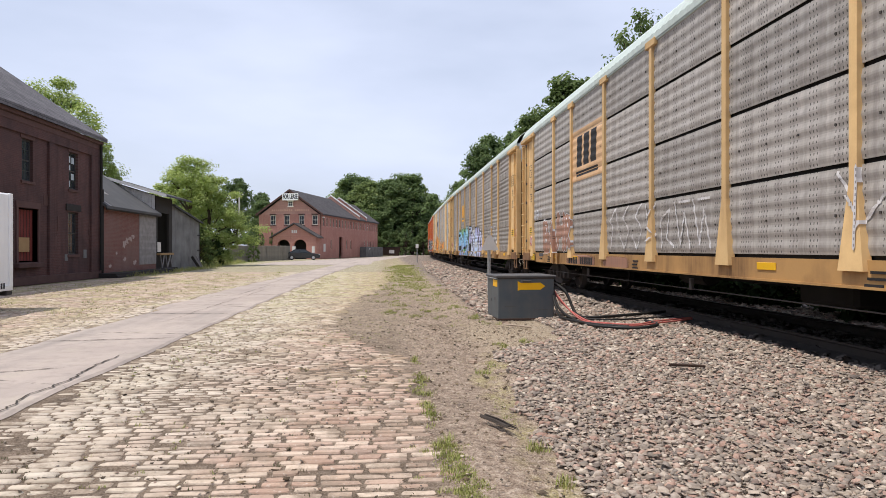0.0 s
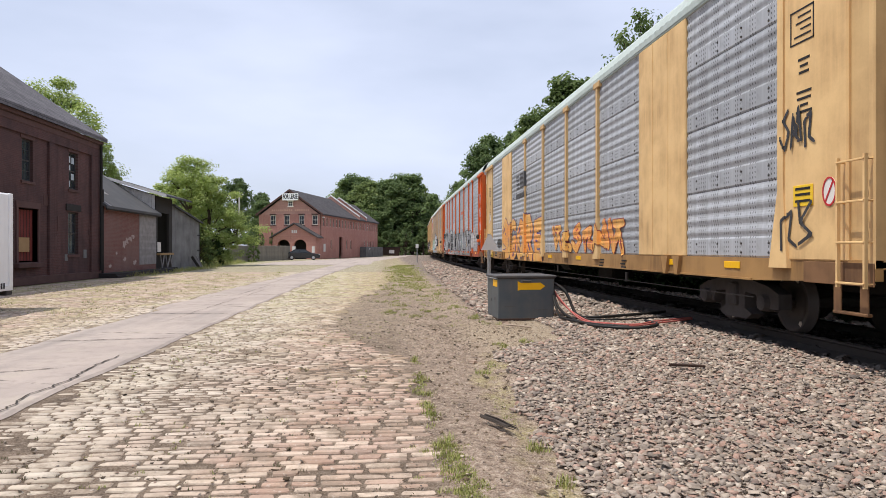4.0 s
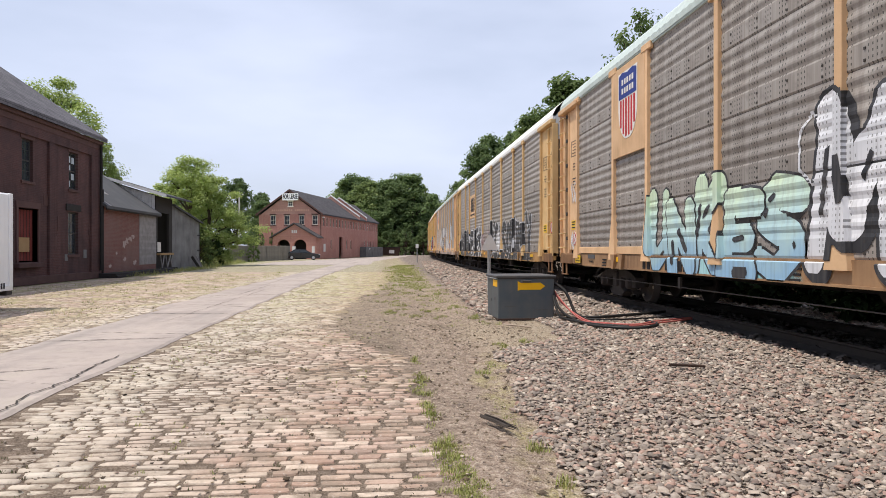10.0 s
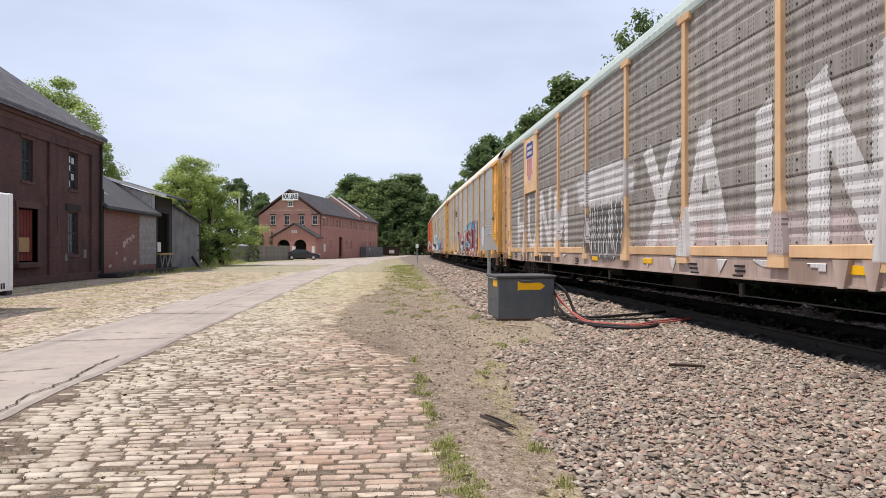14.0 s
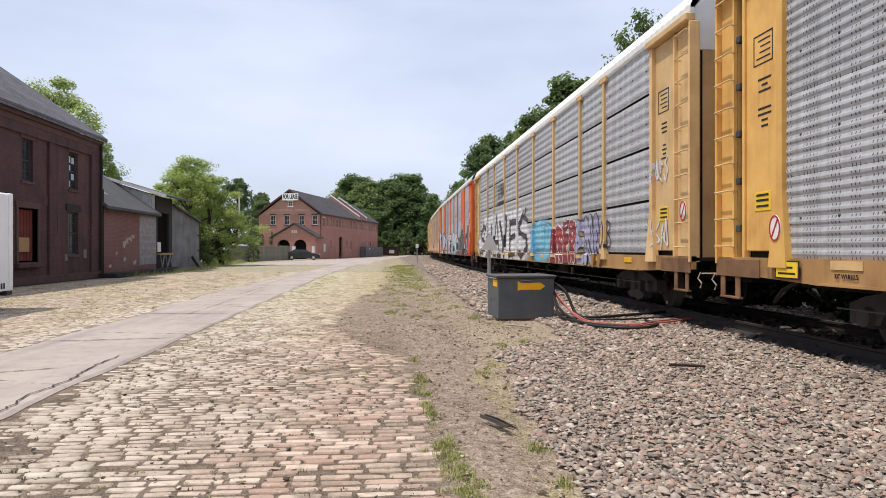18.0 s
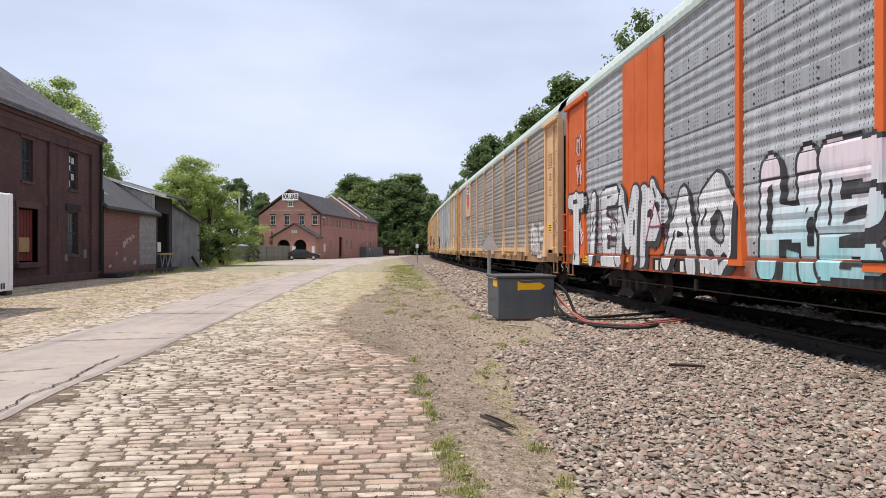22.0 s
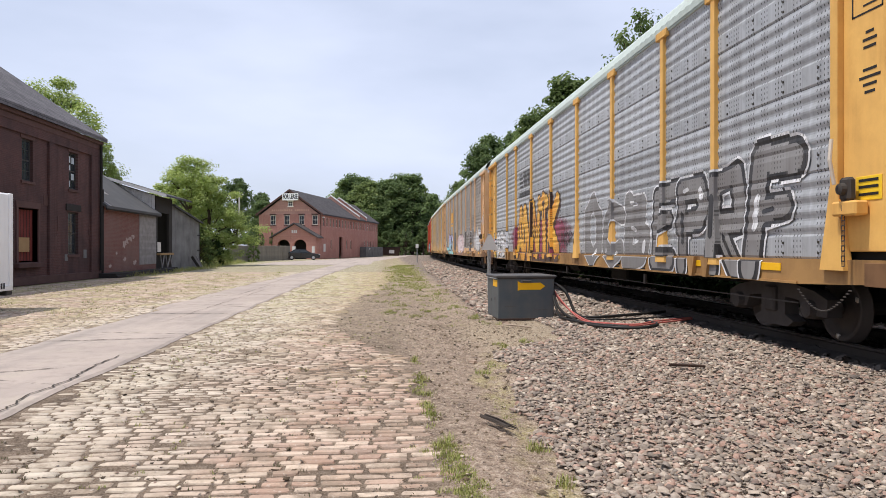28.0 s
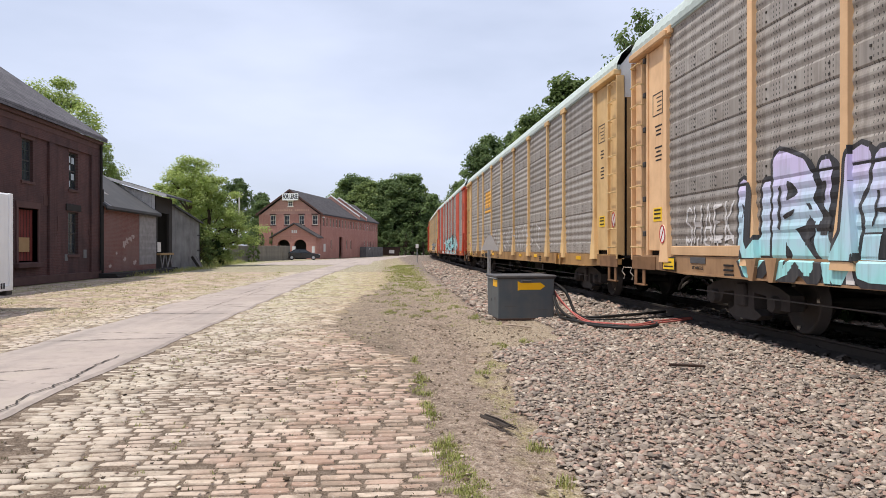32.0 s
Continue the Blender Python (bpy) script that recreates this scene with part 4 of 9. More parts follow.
# Each car: paint, side sheets, roof, open joints, wide painted plates, emblem, graffiti.
CARS = [
    dict(paint=YELLOW, sheet=PANEL_TAN, roof=ROOF_PALE, open=True, tone="dull yellow posts and grey-brown slatted sides", emblem=("dark_block", 5.6, 3.6), plate=True,
         art=[("block", 7.1, 10.7, 1.15, 2.25, "BAHR", S_WHITE, S_BROWN, None, 1), ("tag", 10.8, 12.0, 2.2, 2.5, "KHEMIS", S_WHITE, S_WHITE, None, 5), ("tag", -1.0, 4.0, 1.2, 2.1, 7, S_PALE, S_WHITE, None, 2), ("tag", -11.2, -4.0, 1.2, 2.1, 9, S_PALE, S_WHITE, None, 3), ("cloud", 5.0, 7.6, 0.74, 1.06, 1, S_BROWN, S_BROWN, None, 4), ("cloud", 2.6, 4.4, 0.74, 1.04, 1, S_BLACK, S_BROWN, None, 6)]),
    dict(paint=YELLOW, sheet=PANEL_BROWN, roof=ROOF_PALE, tone="yellow posts and brown-grey ribbed sides", emblem=("gold_block", 5.4, 3.6),
         art=[("tag", 9.9, 12.0, 1.2, 1.85, "SCABA", S_WHITE, S_WHITE, None, 14), ("cloud", 2.2, 8.1, 0.9, 2.55, 1, S_GREEN, S_GREEN, None, 15), ("wild", 2.5, 7.6, 0.72, 2.5, "EMPS", S_BLACK, S_BLUES, None, 11), ("wild", -3.7, 2.0, 0.72, 2.5, "TOCKD", S_BLACK, S_LILAC, S_WHITE, 12), ("cloud", 2.2, 5.6, 0.64, 1.08, 1, S_SKY, S_SKY, None, 16), ("cloud", -3.8, 1.9, 0.64, 1.08, 1, S_SKY, S_PALEBLUE, None, 17), ("tag", -9.0, -6.0, 1.2, 2.3, "HAVEN", S_WHITE, S_WHITE, None, 13), ("tag", -8.8, -6.2, 1.3, 2.0, 4, S_WHITE, S_WHITE, None, 18)]),
    dict(paint=YELLOW, sheet=PANEL_GREY, roof=ROOF_PALE, wide=True, tone="broad yellow plates and grey ribbed sides", emblem=("horse", 5.2, 3.6),
         art=[("bubble", 1.5, 9.0, 0.72, 2.5, "SGORE", S_PURPLE, S_ORANGE, None, 21), ("cloud", 9.5, 10.8, 1.25, 1.65, 1, S_BLACK, S_BLACK, None, 22), ("block", -6.2, 0.2, 1.1, 1.9, 6, S_RED, S_ORANGE, None, 23)]),
    dict(paint=ORANGE, sheet=PANEL_GREY, roof=ROOF_PALE, tone="orange ends and posts with pale grey sides", emblem=None, bars=(-3.2, 3.5),
         art=[("cloud", -9.0, 12.0, 0.66, 1.05, 1, S_GREY, S_GREY, None, 38), ("cloud", 7.0, 12.2, 1.1, 2.25, 1, S_WHITE, S_CHALK, None, 30), ("cloud", 3.4, 7.4, 1.1, 2.7, 1, S_WHITE, S_CHALK, None, 29), ("bare", 3.6, 12.5, 0.74, 2.6, "ZOMB", S_CHALK, S_BLACK, S_WHITE, 31), ("cloud", -2.4, 4.2, 0.9, 2.3, 1, S_GREY, S_GREY, None, 39), ("bare", -2.6, 3.5, 0.74, 2.6, "BEYRM", S_BLACK, S_GREY, S_WHITE, 32), ("cloud", -9.0, -3.2, 0.76, 2.35, 1, S_GREY, S_GREY, None, 40), ("bare", -8.8, -3.2, 0.74, 2.6, "LYPO", S_BLACK, S_GREY, S_WHITE, 33), ("cloud", -6.0, -4.9, 1.3, 2.2, 1, S_PALE, S_TANNED, None, 35), ("cloud", -2.9, -1.9, 1.0, 1.9, 1, S_TEAL, S_TEAL, None, 37), ("tag", 8.0, 10.0, 2.5, 2.95, "UNCLE", S_WHITE, S_WHITE, None, 36), ("cloud", -10.0, -7.2, 1.2, 2.15, 1, S_WHITE, S_PALE, None, 34)]),
    dict(paint=BUFF, sheet=PANEL_BROWN, roof=ROOF_PALE, tone="faded buff posts and brown-grey ribbed sides", emblem=("shield", 8.2, 4.1), base=True,
         art=[("bubble", 2.2, 7.2, 0.75, 2.25, "UNKES", S_BLACK, S_SEA, None, 41), ("cloud", 2.2, 6.0, 0.66, 1.06, 1, S_TEAL, S_TEAL, None, 47), ("wild", -4.4, 2.0, 0.72, 2.85, "MOYO", S_BLACK, S_WHITE, None, 42), ("tag", 1.6, 2.4, 1.95, 2.85, "O", S_WHITE, S_WHITE, None, 46), ("cloud", -6.2, -4.6, 1.15, 2.15, 1, S_BROWN, S_BEAR, None, 43), ("cloud", -8.2, -7.5, 1.15, 2.35, 1, S_GREEN, S_GREEN, None, 44), ("tag", -11.5, -10.6, 1.35, 2.2, 4, S_WHITE, S_WHITE, None, 45), ("tag", -11.6, -10.7, 1.8, 2.3, 3, S_WHITE, S_WHITE, None, 48)]),
    dict(paint=YELLOW, sheet=PANEL_BROWN, roof=ROOF_WHITE, tone="yellow ends, grey-brown sides and a white roof", emblem=("dark_block", 5.6, 3.6), plate=True,
         art=[("cloud", 7.5, 12.0, 0.70, 2.2, 1, S_BLACK, S_BLACK, None, 55), ("cloud", 1.6, 7.6, 0.62, 1.14, 1, S_BLACK, S_BLACK, None, 56), ("cloud", -11.0, -1.8, 0.62, 1.14, 1, S_BLACK, S_BLACK, None, 58), ("bubble", 7.6, 12.0, 0.72, 2.5, "CSRRU", S_WHITE, S_BLACK, None, 51), ("wild", 2.1, 7.6, 0.72, 2.4, "VEPEK", S_WHITE, S_BLACK, S_BLACK, 52), ("bubble", -1.3, 1.7, 1.15, 2.1, "BICH", S_ROSE, S_PINKISH, None, 53), ("cloud", -4.4, -1.3, 0.9, 2.4, 1, S_WHITE, S_WHITE, None, 59), ("bubble", -10.6, -1.4, 0.72, 2.5, "KCISONRFY", S_WHITE, S_BLACK, None, 54)]),
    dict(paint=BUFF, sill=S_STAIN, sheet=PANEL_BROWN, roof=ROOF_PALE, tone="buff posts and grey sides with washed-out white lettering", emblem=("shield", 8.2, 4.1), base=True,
         art=[("plain", 3.2, 10.9, 1.15, 3.0, "HUNM", S_PALE, S_PALE, None, 61), ("cloud", -2.0, 2.6, 2.2, 3.2, 1, S_PALE, S_PALE, None, 62), ("cloud", -1.5, 1.6, 0.9, 2.3, 1, S_GREY, S_CHAR, None, 65), ("tag", -1.4, 1.5, 1.0, 2.4, 7, S_PALE, S_GREY, None, 63), ("cloud", -9.3, -2.2, 1.12, 1.7, 1, S_PINK, S_PALEPINK, None, 66), ("plain", -9.4, -2.4, 1.15, 3.15, "XAIN", S_WHITE, S_PALE, None, 64)]),
    dict(paint=GOLD, sheet=PANEL_SILVER, roof=ROOF_CREAM, open=2, tone="golden posts, silver ribbed sides, cream roof", emblem=("bracket", 5.8, 3.7),
         art=[("cloud", -6.6, -0.9, 1.2, 2.8, 1, S_SKY, S_SKY, None, 71), ("cloud", -1.0, 3.9, 0.62, 1.2, 1, S_BLACK, S_BLACK, None, 75), ("cloud", -1.0, 3.6, 1.0, 2.35, 1, S_GREEN, S_SEA, None, 76), ("wild", -1.0, 3.7, 0.74, 2.5, "RJHLO", S_WHITE, S_REDS, S_RED, 72), ("wild", -6.4, -1.2, 0.74, 2.65, "SON", S_WHITE, S_MAROON, S_RED, 73), ("tag", 3.6, 4.3, 1.75, 2.4, "VSP", S_BLACK, S_BLACK, None, 77), ("cloud", -9.4, -7.7, 1.0, 2.5, 1, S_WHITE, S_WHITE, None, 74)]),
    dict(paint=YELLOW, sheet=PANEL_SILVER, roof=ROOF_WHITE, open=True, tone="yellow posts, light grey slatted sides, white roof", emblem=("horse", 5.3, 3.6),
         art=[("cloud", -1.0, 12.0, 0.64, 1.10, 1, S_WHITE, S_WHITE, None, 87), ("ink", -0.6, 11.8, 0.72, 2.8, "SHAVES", S_BLACK, S_WHITE, S_WHITE, 81), ("tag", 5.4, 6.8, 1.9, 2.6, "V", S_MAROON, S_RED, None, 88), ("cloud", -4.2, -0.9, 0.75, 2.15, 1, S_SKY, S_SKY, None, 82), ("block", -4.0, -1.3, 1.2, 1.95, "BEO", S_TEAL, S_SKY, None, 83), ("bubble", -6.8, -4.1, 0.74, 2.05, "BRER", S_WHITE, S_RED, None, 84), ("bubble", -8.9, -7.0, 0.8, 2.05, "ENA", S_BLACK, S_VIOLET, None, 85), ("tag", -9.7, -8.9, 1.2, 1.9, "OB", S_BLACK, S_BLACK, None, 86)]),
    dict(paint=ORANGE, sheet=PANEL_GREY, roof=ROOF_PALE, wide=True, tone="bright orange plates and posts with grey sides", emblem=None, bars=(-3.2, 3.5),
         art=[("wild", 4.4, 13.4, 0.74, 2.6, "TIEMPAO", S_BLACK, S_WHITE, None, 91), ("tag", 6.8, 11.4, 1.3, 2.1, "EMPA", S_MAGENTA, S_MAGENTA, None, 97), ("cloud", -3.9, 3.9, 0.64, 1.3, 1, S_TEAL, S_TEAL, None, 96), ("wild", -3.8, 3.8, 0.76, 2.45, "HEYUMK", S_BLACK, S_ICE, None, 92), ("cloud", -11.4, -4.0, 0.62, 1.2, 1, S_BLACK, S_BLACK, None, 98), ("bubble", -6.9, -4.0, 0.74, 2.15, "ASTOR", S_WHITE, S_BLACK, None, 93), ("bubble", -11.7, -7.0, 0.74, 2.5, "GTLCU", S_WHITE, S_BLACK, None, 94), ("tag", -8.6, -7.8, 2.55, 2.85, "IHT", S_WHITE, S_WHITE, None, 99)]),
    dict(paint=BUFF, sheet=PANEL_BROWN, roof=ROOF_PALE, tone="pale buff posts and brown-grey ribbed sides", emblem=("shield", 8.2, 4.1), base=True,
         art=[("tag", 10.9, 12.0, 2.05, 2.4, "VICER", S_WHITE, S_WHITE, None, 101), ("tag", 9.3, 10.3, 1.5, 2.55, "PBC", S_WHITE, S_WHITE, None, 102), ("tag", 7.4, 8.9, 1.9, 2.35, "HYER", S_WHITE, S_WHITE, None, 106), ("tag", 2.8, 4.2, 1.25, 2.5, "NTO", S_WHITE, S_WHITE, None, 107), ("block", -0.9, 2.7, 1.15, 1.9, "DEAK", S_SLATE, S_PALEGREEN, None, 103), ("tag", -1.0, 0.0, 1.85, 2.4, "WCK", S_WHITE, S_WHITE, None, 104), ("bubble", -11.7, -9.8, 0.95, 2.15, "OBE", S_SLATE, S_PALE, None, 105)]),
    dict(paint=YELLOW, sheet=PANEL_GREY, roof=ROOF_PALE, tone="yellow posts and blue-grey ribbed sides", emblem=None, base=True,
         art=[("wild", 7.0, 11.5, 0.72, 2.45, "JAM", S_BLACK, S_SAND, None, 111), ("bubble", -3.8, -0.9, 1.17, 2.15, "GOBA", S_MOSS, S_PALEGREEN, None, 112), ("cloud", -10.8, -9.4, 1.15, 2.2, 1, S_PURPLE, S_MAGENTA, None, 115), ("bubble", -10.7, -9.5, 1.2, 2.2, "SB", S_MAGENTA, S_WHITE, None, 113), ("tag", 0.5, 3.5, 1.2, 1.8, "RUDEX", S_RED, S_RED, None, 114)]),
    dict(paint=GOLD, sheet=PANEL_GREY, roof=ROOF_PALE, tone="golden posts and blue-grey ribbed sides", emblem=("horse", 5.6, 3.6),
         art=[("cloud", 8.8, 12.4, 0.66, 1.2, 1, S_PALE, S_PALE, None, 126), ("block", 8.8, 12.4, 0.9, 1.95, "MOSEP", S_BLACK, S_WHITE, None, 121), ("cloud", -0.6, 8.2, 0.9, 2.2, 1, S_MAGENTA, S_MAGENTA, None, 125), ("cloud", 1.0, 7.0, 0.66, 1.2, 1, S_BROWN, S_DARKBROWN, None, 127), ("wild", 0.6, 7.0, 0.74, 2.95, "ANNTK", S_DARKBROWN, S_GOLD, None, 122), ("bubble", -6.6, -2.2, 0.85, 2.45, "OCB", S_WHITE, S_ASH, None, 123), ("bubble", -11.4, -6.6, 0.75, 2.6, "EPRF", S_WHITE, S_ASH, S_BLACK, 124), ("tag", -1.4, 0.6, 1.3, 1.7, "UNDPS", S_BLACK, S_BLACK, None, 128)]),
    dict(paint=BUFF, sheet=PANEL_BROWN, roof=ROOF_PALE, tone="tan posts and brown-grey ribbed sides", emblem=("gold_block", 5.5, 3.55), base=True,
         art=[("wild", 4.2, 9.6, 0.75, 2.4, "URUESL", S_BLACK, S_ICY, None, 131), ("tag", 9.7, 11.4, 1.3, 1.9, "SHAEK", S_PALE, S_WHITE, None, 132), ("tag", 9.7, 11.4, 1.1, 1.4, "VISTE", S_PALE, S_WHITE, None, 137), ("cloud", 2.3, 4.0, 1.15, 2.4, 1, S_CHAR, S_CHAR, None, 133), ("cloud", -3.2, 1.3, 0.9, 2.2, 1, S_PINK, S_PINK, None, 134), ("cloud", -3.2, 2.0, 0.66, 1.06, 1, S_BROWN, S_BROWN, None, 138), ("bubble", -8.6, -4.2, 1.15, 2.4, "OCCEO", S_WHITE, S_UMBER, None, 135), ("cloud", -11.9, -9.1, 1.05, 2.3, 1, S_WHITE, S_WHITE, None, 136)]),
    dict(paint=YELLOW, sheet=PANEL_BROWN, roof=ROOF_PALE, tone="yellow posts and brown-grey ribbed sides", emblem=("gold_block", 5.6, 3.6),
         art=[("tag", -6.3, 3.8, 1.2, 2.1, 9, S_PALE, S_WHITE, None, 141)]),
    dict(paint=ORANGE_RED, sheet=PANEL_BROWN, roof=ROOF_PALE, wide=True, tone="rust-red plates and brown-grey sides", emblem=None,
         art=[("wild", -8, 4, 0.8, 2.2, 8, S_BLACK, S_TEAL, S_WHITE, 151)]),
    dict(paint=YELLOW, sheet=PANEL_BROWN, roof=ROOF_PALE, tone="yellow posts and brown sides", emblem=None, art=[("block", -8, 4, 0.8, 1.9, 8, S_BLACK, S_GREY, None, 161)]),
    dict(paint=ORANGE_RED, sheet=PANEL_GREY, roof=ROOF_PALE, tone="rust-red posts and grey sides", emblem=None, art=[]),
    dict(paint=YELLOW, sheet=PANEL_BROWN, roof=ROOF_PALE, tone="yellow posts and brown sides", emblem=None, art=[]),
]


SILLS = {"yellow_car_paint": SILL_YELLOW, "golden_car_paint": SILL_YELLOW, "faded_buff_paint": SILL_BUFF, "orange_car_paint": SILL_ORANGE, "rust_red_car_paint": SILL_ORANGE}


def brake_box_shape():
    """Gear case of a hand brake, with its ledge."""
    s = Shape().box(-1.70, -1.60, -0.09, 0.09, 0.10, 0.36, 0.03)
    return s.lathe([(-1.76, 0.03), (-1.75, 0.06), (-1.70, 0.07)], "x", 12, (0, 0.0, 0.23))


def chain_shape():
    """Upright run of links."""
    s = Shape()
    for i in range(13):
        z = -i * 0.055
        a = (0.018, 0.0) if i % 2 else (0.0, 0.018)
        s.tube([(-1.70 - a[0], -a[1], z + 0.03), (-1.70 - a[0], -a[1], z - 0.03), (-1.70 + a[0], a[1], z - 0.03), (-1.70 + a[0], a[1], z + 0.03), (-1.70 - a[0], -a[1], z + 0.03)], 0.007, 4)
    return s


def sag_chain_shape():
    """A slack chain that hangs in a bow under the sill."""
    s = Shape()
    for i in range(22):
        u = i / 22
        y, z = 1.0 * u, -0.26 * math.sin(math.pi * u)
        s.box(-1.61, -1.598, y - 0.028, y + 0.028, z - 0.008, z + 0.008, 0.004)
    return s


def hand_brake(car, paint):
    box = part("hand_brake", shared("hand_brake", brake_box_shape), DARK_STEEL, car, "dark hand brake gear case", pose(0, -12.42, 1.62))
    part("brake_lever", shared("brake_lever", lambda: Shape().tube([(-1.80, 0.0, 0.28), (-1.84, 0.02, 0.55), (-1.80, 0.05, 0.78)], 0.022, 7)), GRAB, box, "pale hand brake lever")
    part("brake_chain", shared("brake_chain", chain_shape), WHEEL_STEEL, box, "hanging chain", pose(0, 0, 0.08))
    part("brake_ledge", shared("brake_ledge", lambda: Shape().box(-1.72, -1.56, -0.22, 0.18, -0.06, 0.10, 0.02)), paint, box, "painted ledge under the gear case")
    part("slack_chain", shared("slack_chain", sag_chain_shape), WHEEL_STEEL, car, "slack rusty chain under the sill", pose(0, -12.4, 0.74))


def railcar(index, c):
    rnd = random.Random(500 + index)
    car = empty("autorack_railcar", Matrix.Identity(4), "autorack railcar with " + c["tone"], "railcar", "cars of the freight train")
    paint, oj, wide = c["paint"], int(c.get("open", 0)), c.get("wide", False)
    posts = tuple(p for p in POSTS if not (wide and 6.9 < abs(p) < 9.5))
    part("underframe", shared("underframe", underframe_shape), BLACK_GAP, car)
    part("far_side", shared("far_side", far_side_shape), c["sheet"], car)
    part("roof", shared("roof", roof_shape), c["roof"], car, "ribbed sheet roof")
    # Black sheet behind the joints takes the place of the shaded interior.
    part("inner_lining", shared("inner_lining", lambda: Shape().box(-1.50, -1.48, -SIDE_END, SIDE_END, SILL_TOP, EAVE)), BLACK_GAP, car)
    for side, x0, x1 in ((-1, -1.585, -1.50), (1, 1.50, 1.585)):
        def sill(x0=x0, x1=x1, side=side):
            s = Shape()
            s.prism([(-CORNER, 0.86), (-11.4, SILL_LOW), (11.4, SILL_LOW), (CORNER, 0.86), (CORNER, SILL_TOP), (-CORNER, SILL_TOP)], "x", x0, x1)
            s.box(min(x0, x1) - (0.02 if side < 0 else 0), max(x0, x1) + (0.02 if side > 0 else 0), -11.4, 11.4, SILL_LOW, SILL_LOW + 0.03)
            return s
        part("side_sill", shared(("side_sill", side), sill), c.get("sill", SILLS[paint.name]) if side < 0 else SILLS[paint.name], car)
    edges = (-SIDE_END,) + posts + (SIDE_END,)
    if wide:
        edges = (-SIDE_END, -PLATE_1, -PLATE_0, -4.34, -1.45, 1.45, 4.34, PLATE_0, PLATE_1, SIDE_END)
    for a, b in zip(edges, edges[1:]):
        w = round(b - a, 3)
        if wide and 7.5 < abs((a + b) / 2) < 8.8:
            def plate(w=w):
                s = Shape().box(-0.06, 0.0, -w / 2, w / 2, 0.0, EAVE - SILL_TOP - 0.1, 0.015)
                for q in (-w / 6, w / 6):
                    s.box(-0.066, -0.05, q - 0.012, q + 0.012, 0.02, EAVE - SILL_TOP - 0.12)
                return s
            part("wide_plate", shared(("wide_plate", w), plate), paint, car, "broad flat painted plate", pose(BASE_X, (a + b) / 2, SILL_TOP))
            continue
        for i in range(4):
            part("side_sheet", shared(("side_sheet", w, oj), lambda: sheet_shape(w, oj)), [c["sheet"], DARK_STEEL], car, "", pose(BASE_X, (a + b) / 2, SILL_TOP + i * SHEET))
        if c.get("base") and not any(g[1] < b - 0.5 and g[2] > a + 0.5 and g[3] < 1.1 for g in c["art"]):
            part("base_strip", shared(("base_strip", w), lambda: Shape().box(-1.605, -1.575, -w / 2 + 0.24, w / 2 - 0.24, SILL_TOP + 0.01, SILL_TOP + 0.17, 0.01)), paint, car, "", pose(0, (a + b) / 2, 0))
    for p in posts + (-SIDE_END, SIDE_END):
        part("post", shared("post", post_shape), paint, car, "", pose(0, p, 0))
    part("eave_rail", shared("eave_rail", lambda: Shape().box(-1.588, -1.53, -CORNER + 0.01, CORNER - 0.01, EAVE - 0.09, EAVE + 0.02, 0.01)), c["roof"], car)
    em = c["emblem"]
    if em and c.get("plate"):
        s = Shape()
        drape(s, [(4.55, 3.0), (7.15, 3.0), (7.15, 4.35), (4.55, 4.35)], 0.006, 0, oj, ())
        part("painted_field", s.weld(), BUFF, car, "yellow field behind the emblem")
        em = (em[0], 5.85, 3.72)
    if em:
        emblem(em[0], car, em[1], em[2], paint, oj, posts)
    if c.get("bars"):
        y, z = c["bars"]
        s = Shape()
        for i in range(13):
            o = y + 1.1 - i * 0.17
            drape(s, [(o, z), (o - 0.11, z), (o - 0.11, z + 0.2), (o, z + 0.2)], 0.01, 0, oj, posts)
        part("name_bars", s, ORANGE, car, "row of small orange painted bars")
    # ends: plate, ladder, end wall, cap
    for e in (-1, 1):
        def slab(x0, x1, y0, y1, z0, z1, bev, e=e):
            y0, y1 = sorted((e * y0, e * y1))
            return Shape().box(x0, x1, y0, y1, z0, z1, bev)
        part("far_end_plate", shared(("far_end_plate", e), lambda: slab(1.50, 1.60, SIDE_END + 0.05, CORNER, SILL_TOP - 0.02, EAVE - 0.1, 0.02)), paint, car)
        part("end_hood", shared(("end_hood", e), lambda: slab(-1.68, -1.50, SIDE_END - 0.12, CORNER - 0.02, EAVE - 0.20, EAVE - 0.065, 0.02)), paint, car, "painted hood over the car's end")
        if wide:                                          # flat plates out to the corner, a short ladder on it
            part("end_plate", shared(("broad_end_plate", e), lambda: slab(-1.60, -1.50, SIDE_END + 0.07, 13.42, SILL_TOP - 0.02, EAVE - 0.21, 0.02)), paint, car, "tall flat painted plate at the car's end")
            part("recess_plate", shared(("broad_recess_plate", e), lambda: slab(-1.56, -1.46, 13.424, CORNER - 0.1, SILL_TOP - 0.02, EAVE - 0.21, 0.01)), paint, car)
            part("corner_post", shared(("corner_post", e), lambda: slab(-1.60, -1.44, CORNER - 0.097, CORNER, SILL_TOP - 0.1, EAVE - 0.21, 0.015)), paint, car)
            part("ladder", shared("corner_ladder", lambda: ladder_shape(4, 1.42)), paint, car, "short corner ladder", pose(-1.68, e * 13.6, SILL_TOP - 0.30))
        else:                                             # a sunk plate behind the post, then a channel with a full ladder
            part("end_plate", shared(("end_plate", e), lambda: slab(-1.545, -1.47, SIDE_END + 0.07, PLATE_END, SILL_TOP + 0.09, EAVE - 0.21, 0.012)), paint, car, "tall sunk painted plate at the car's end")
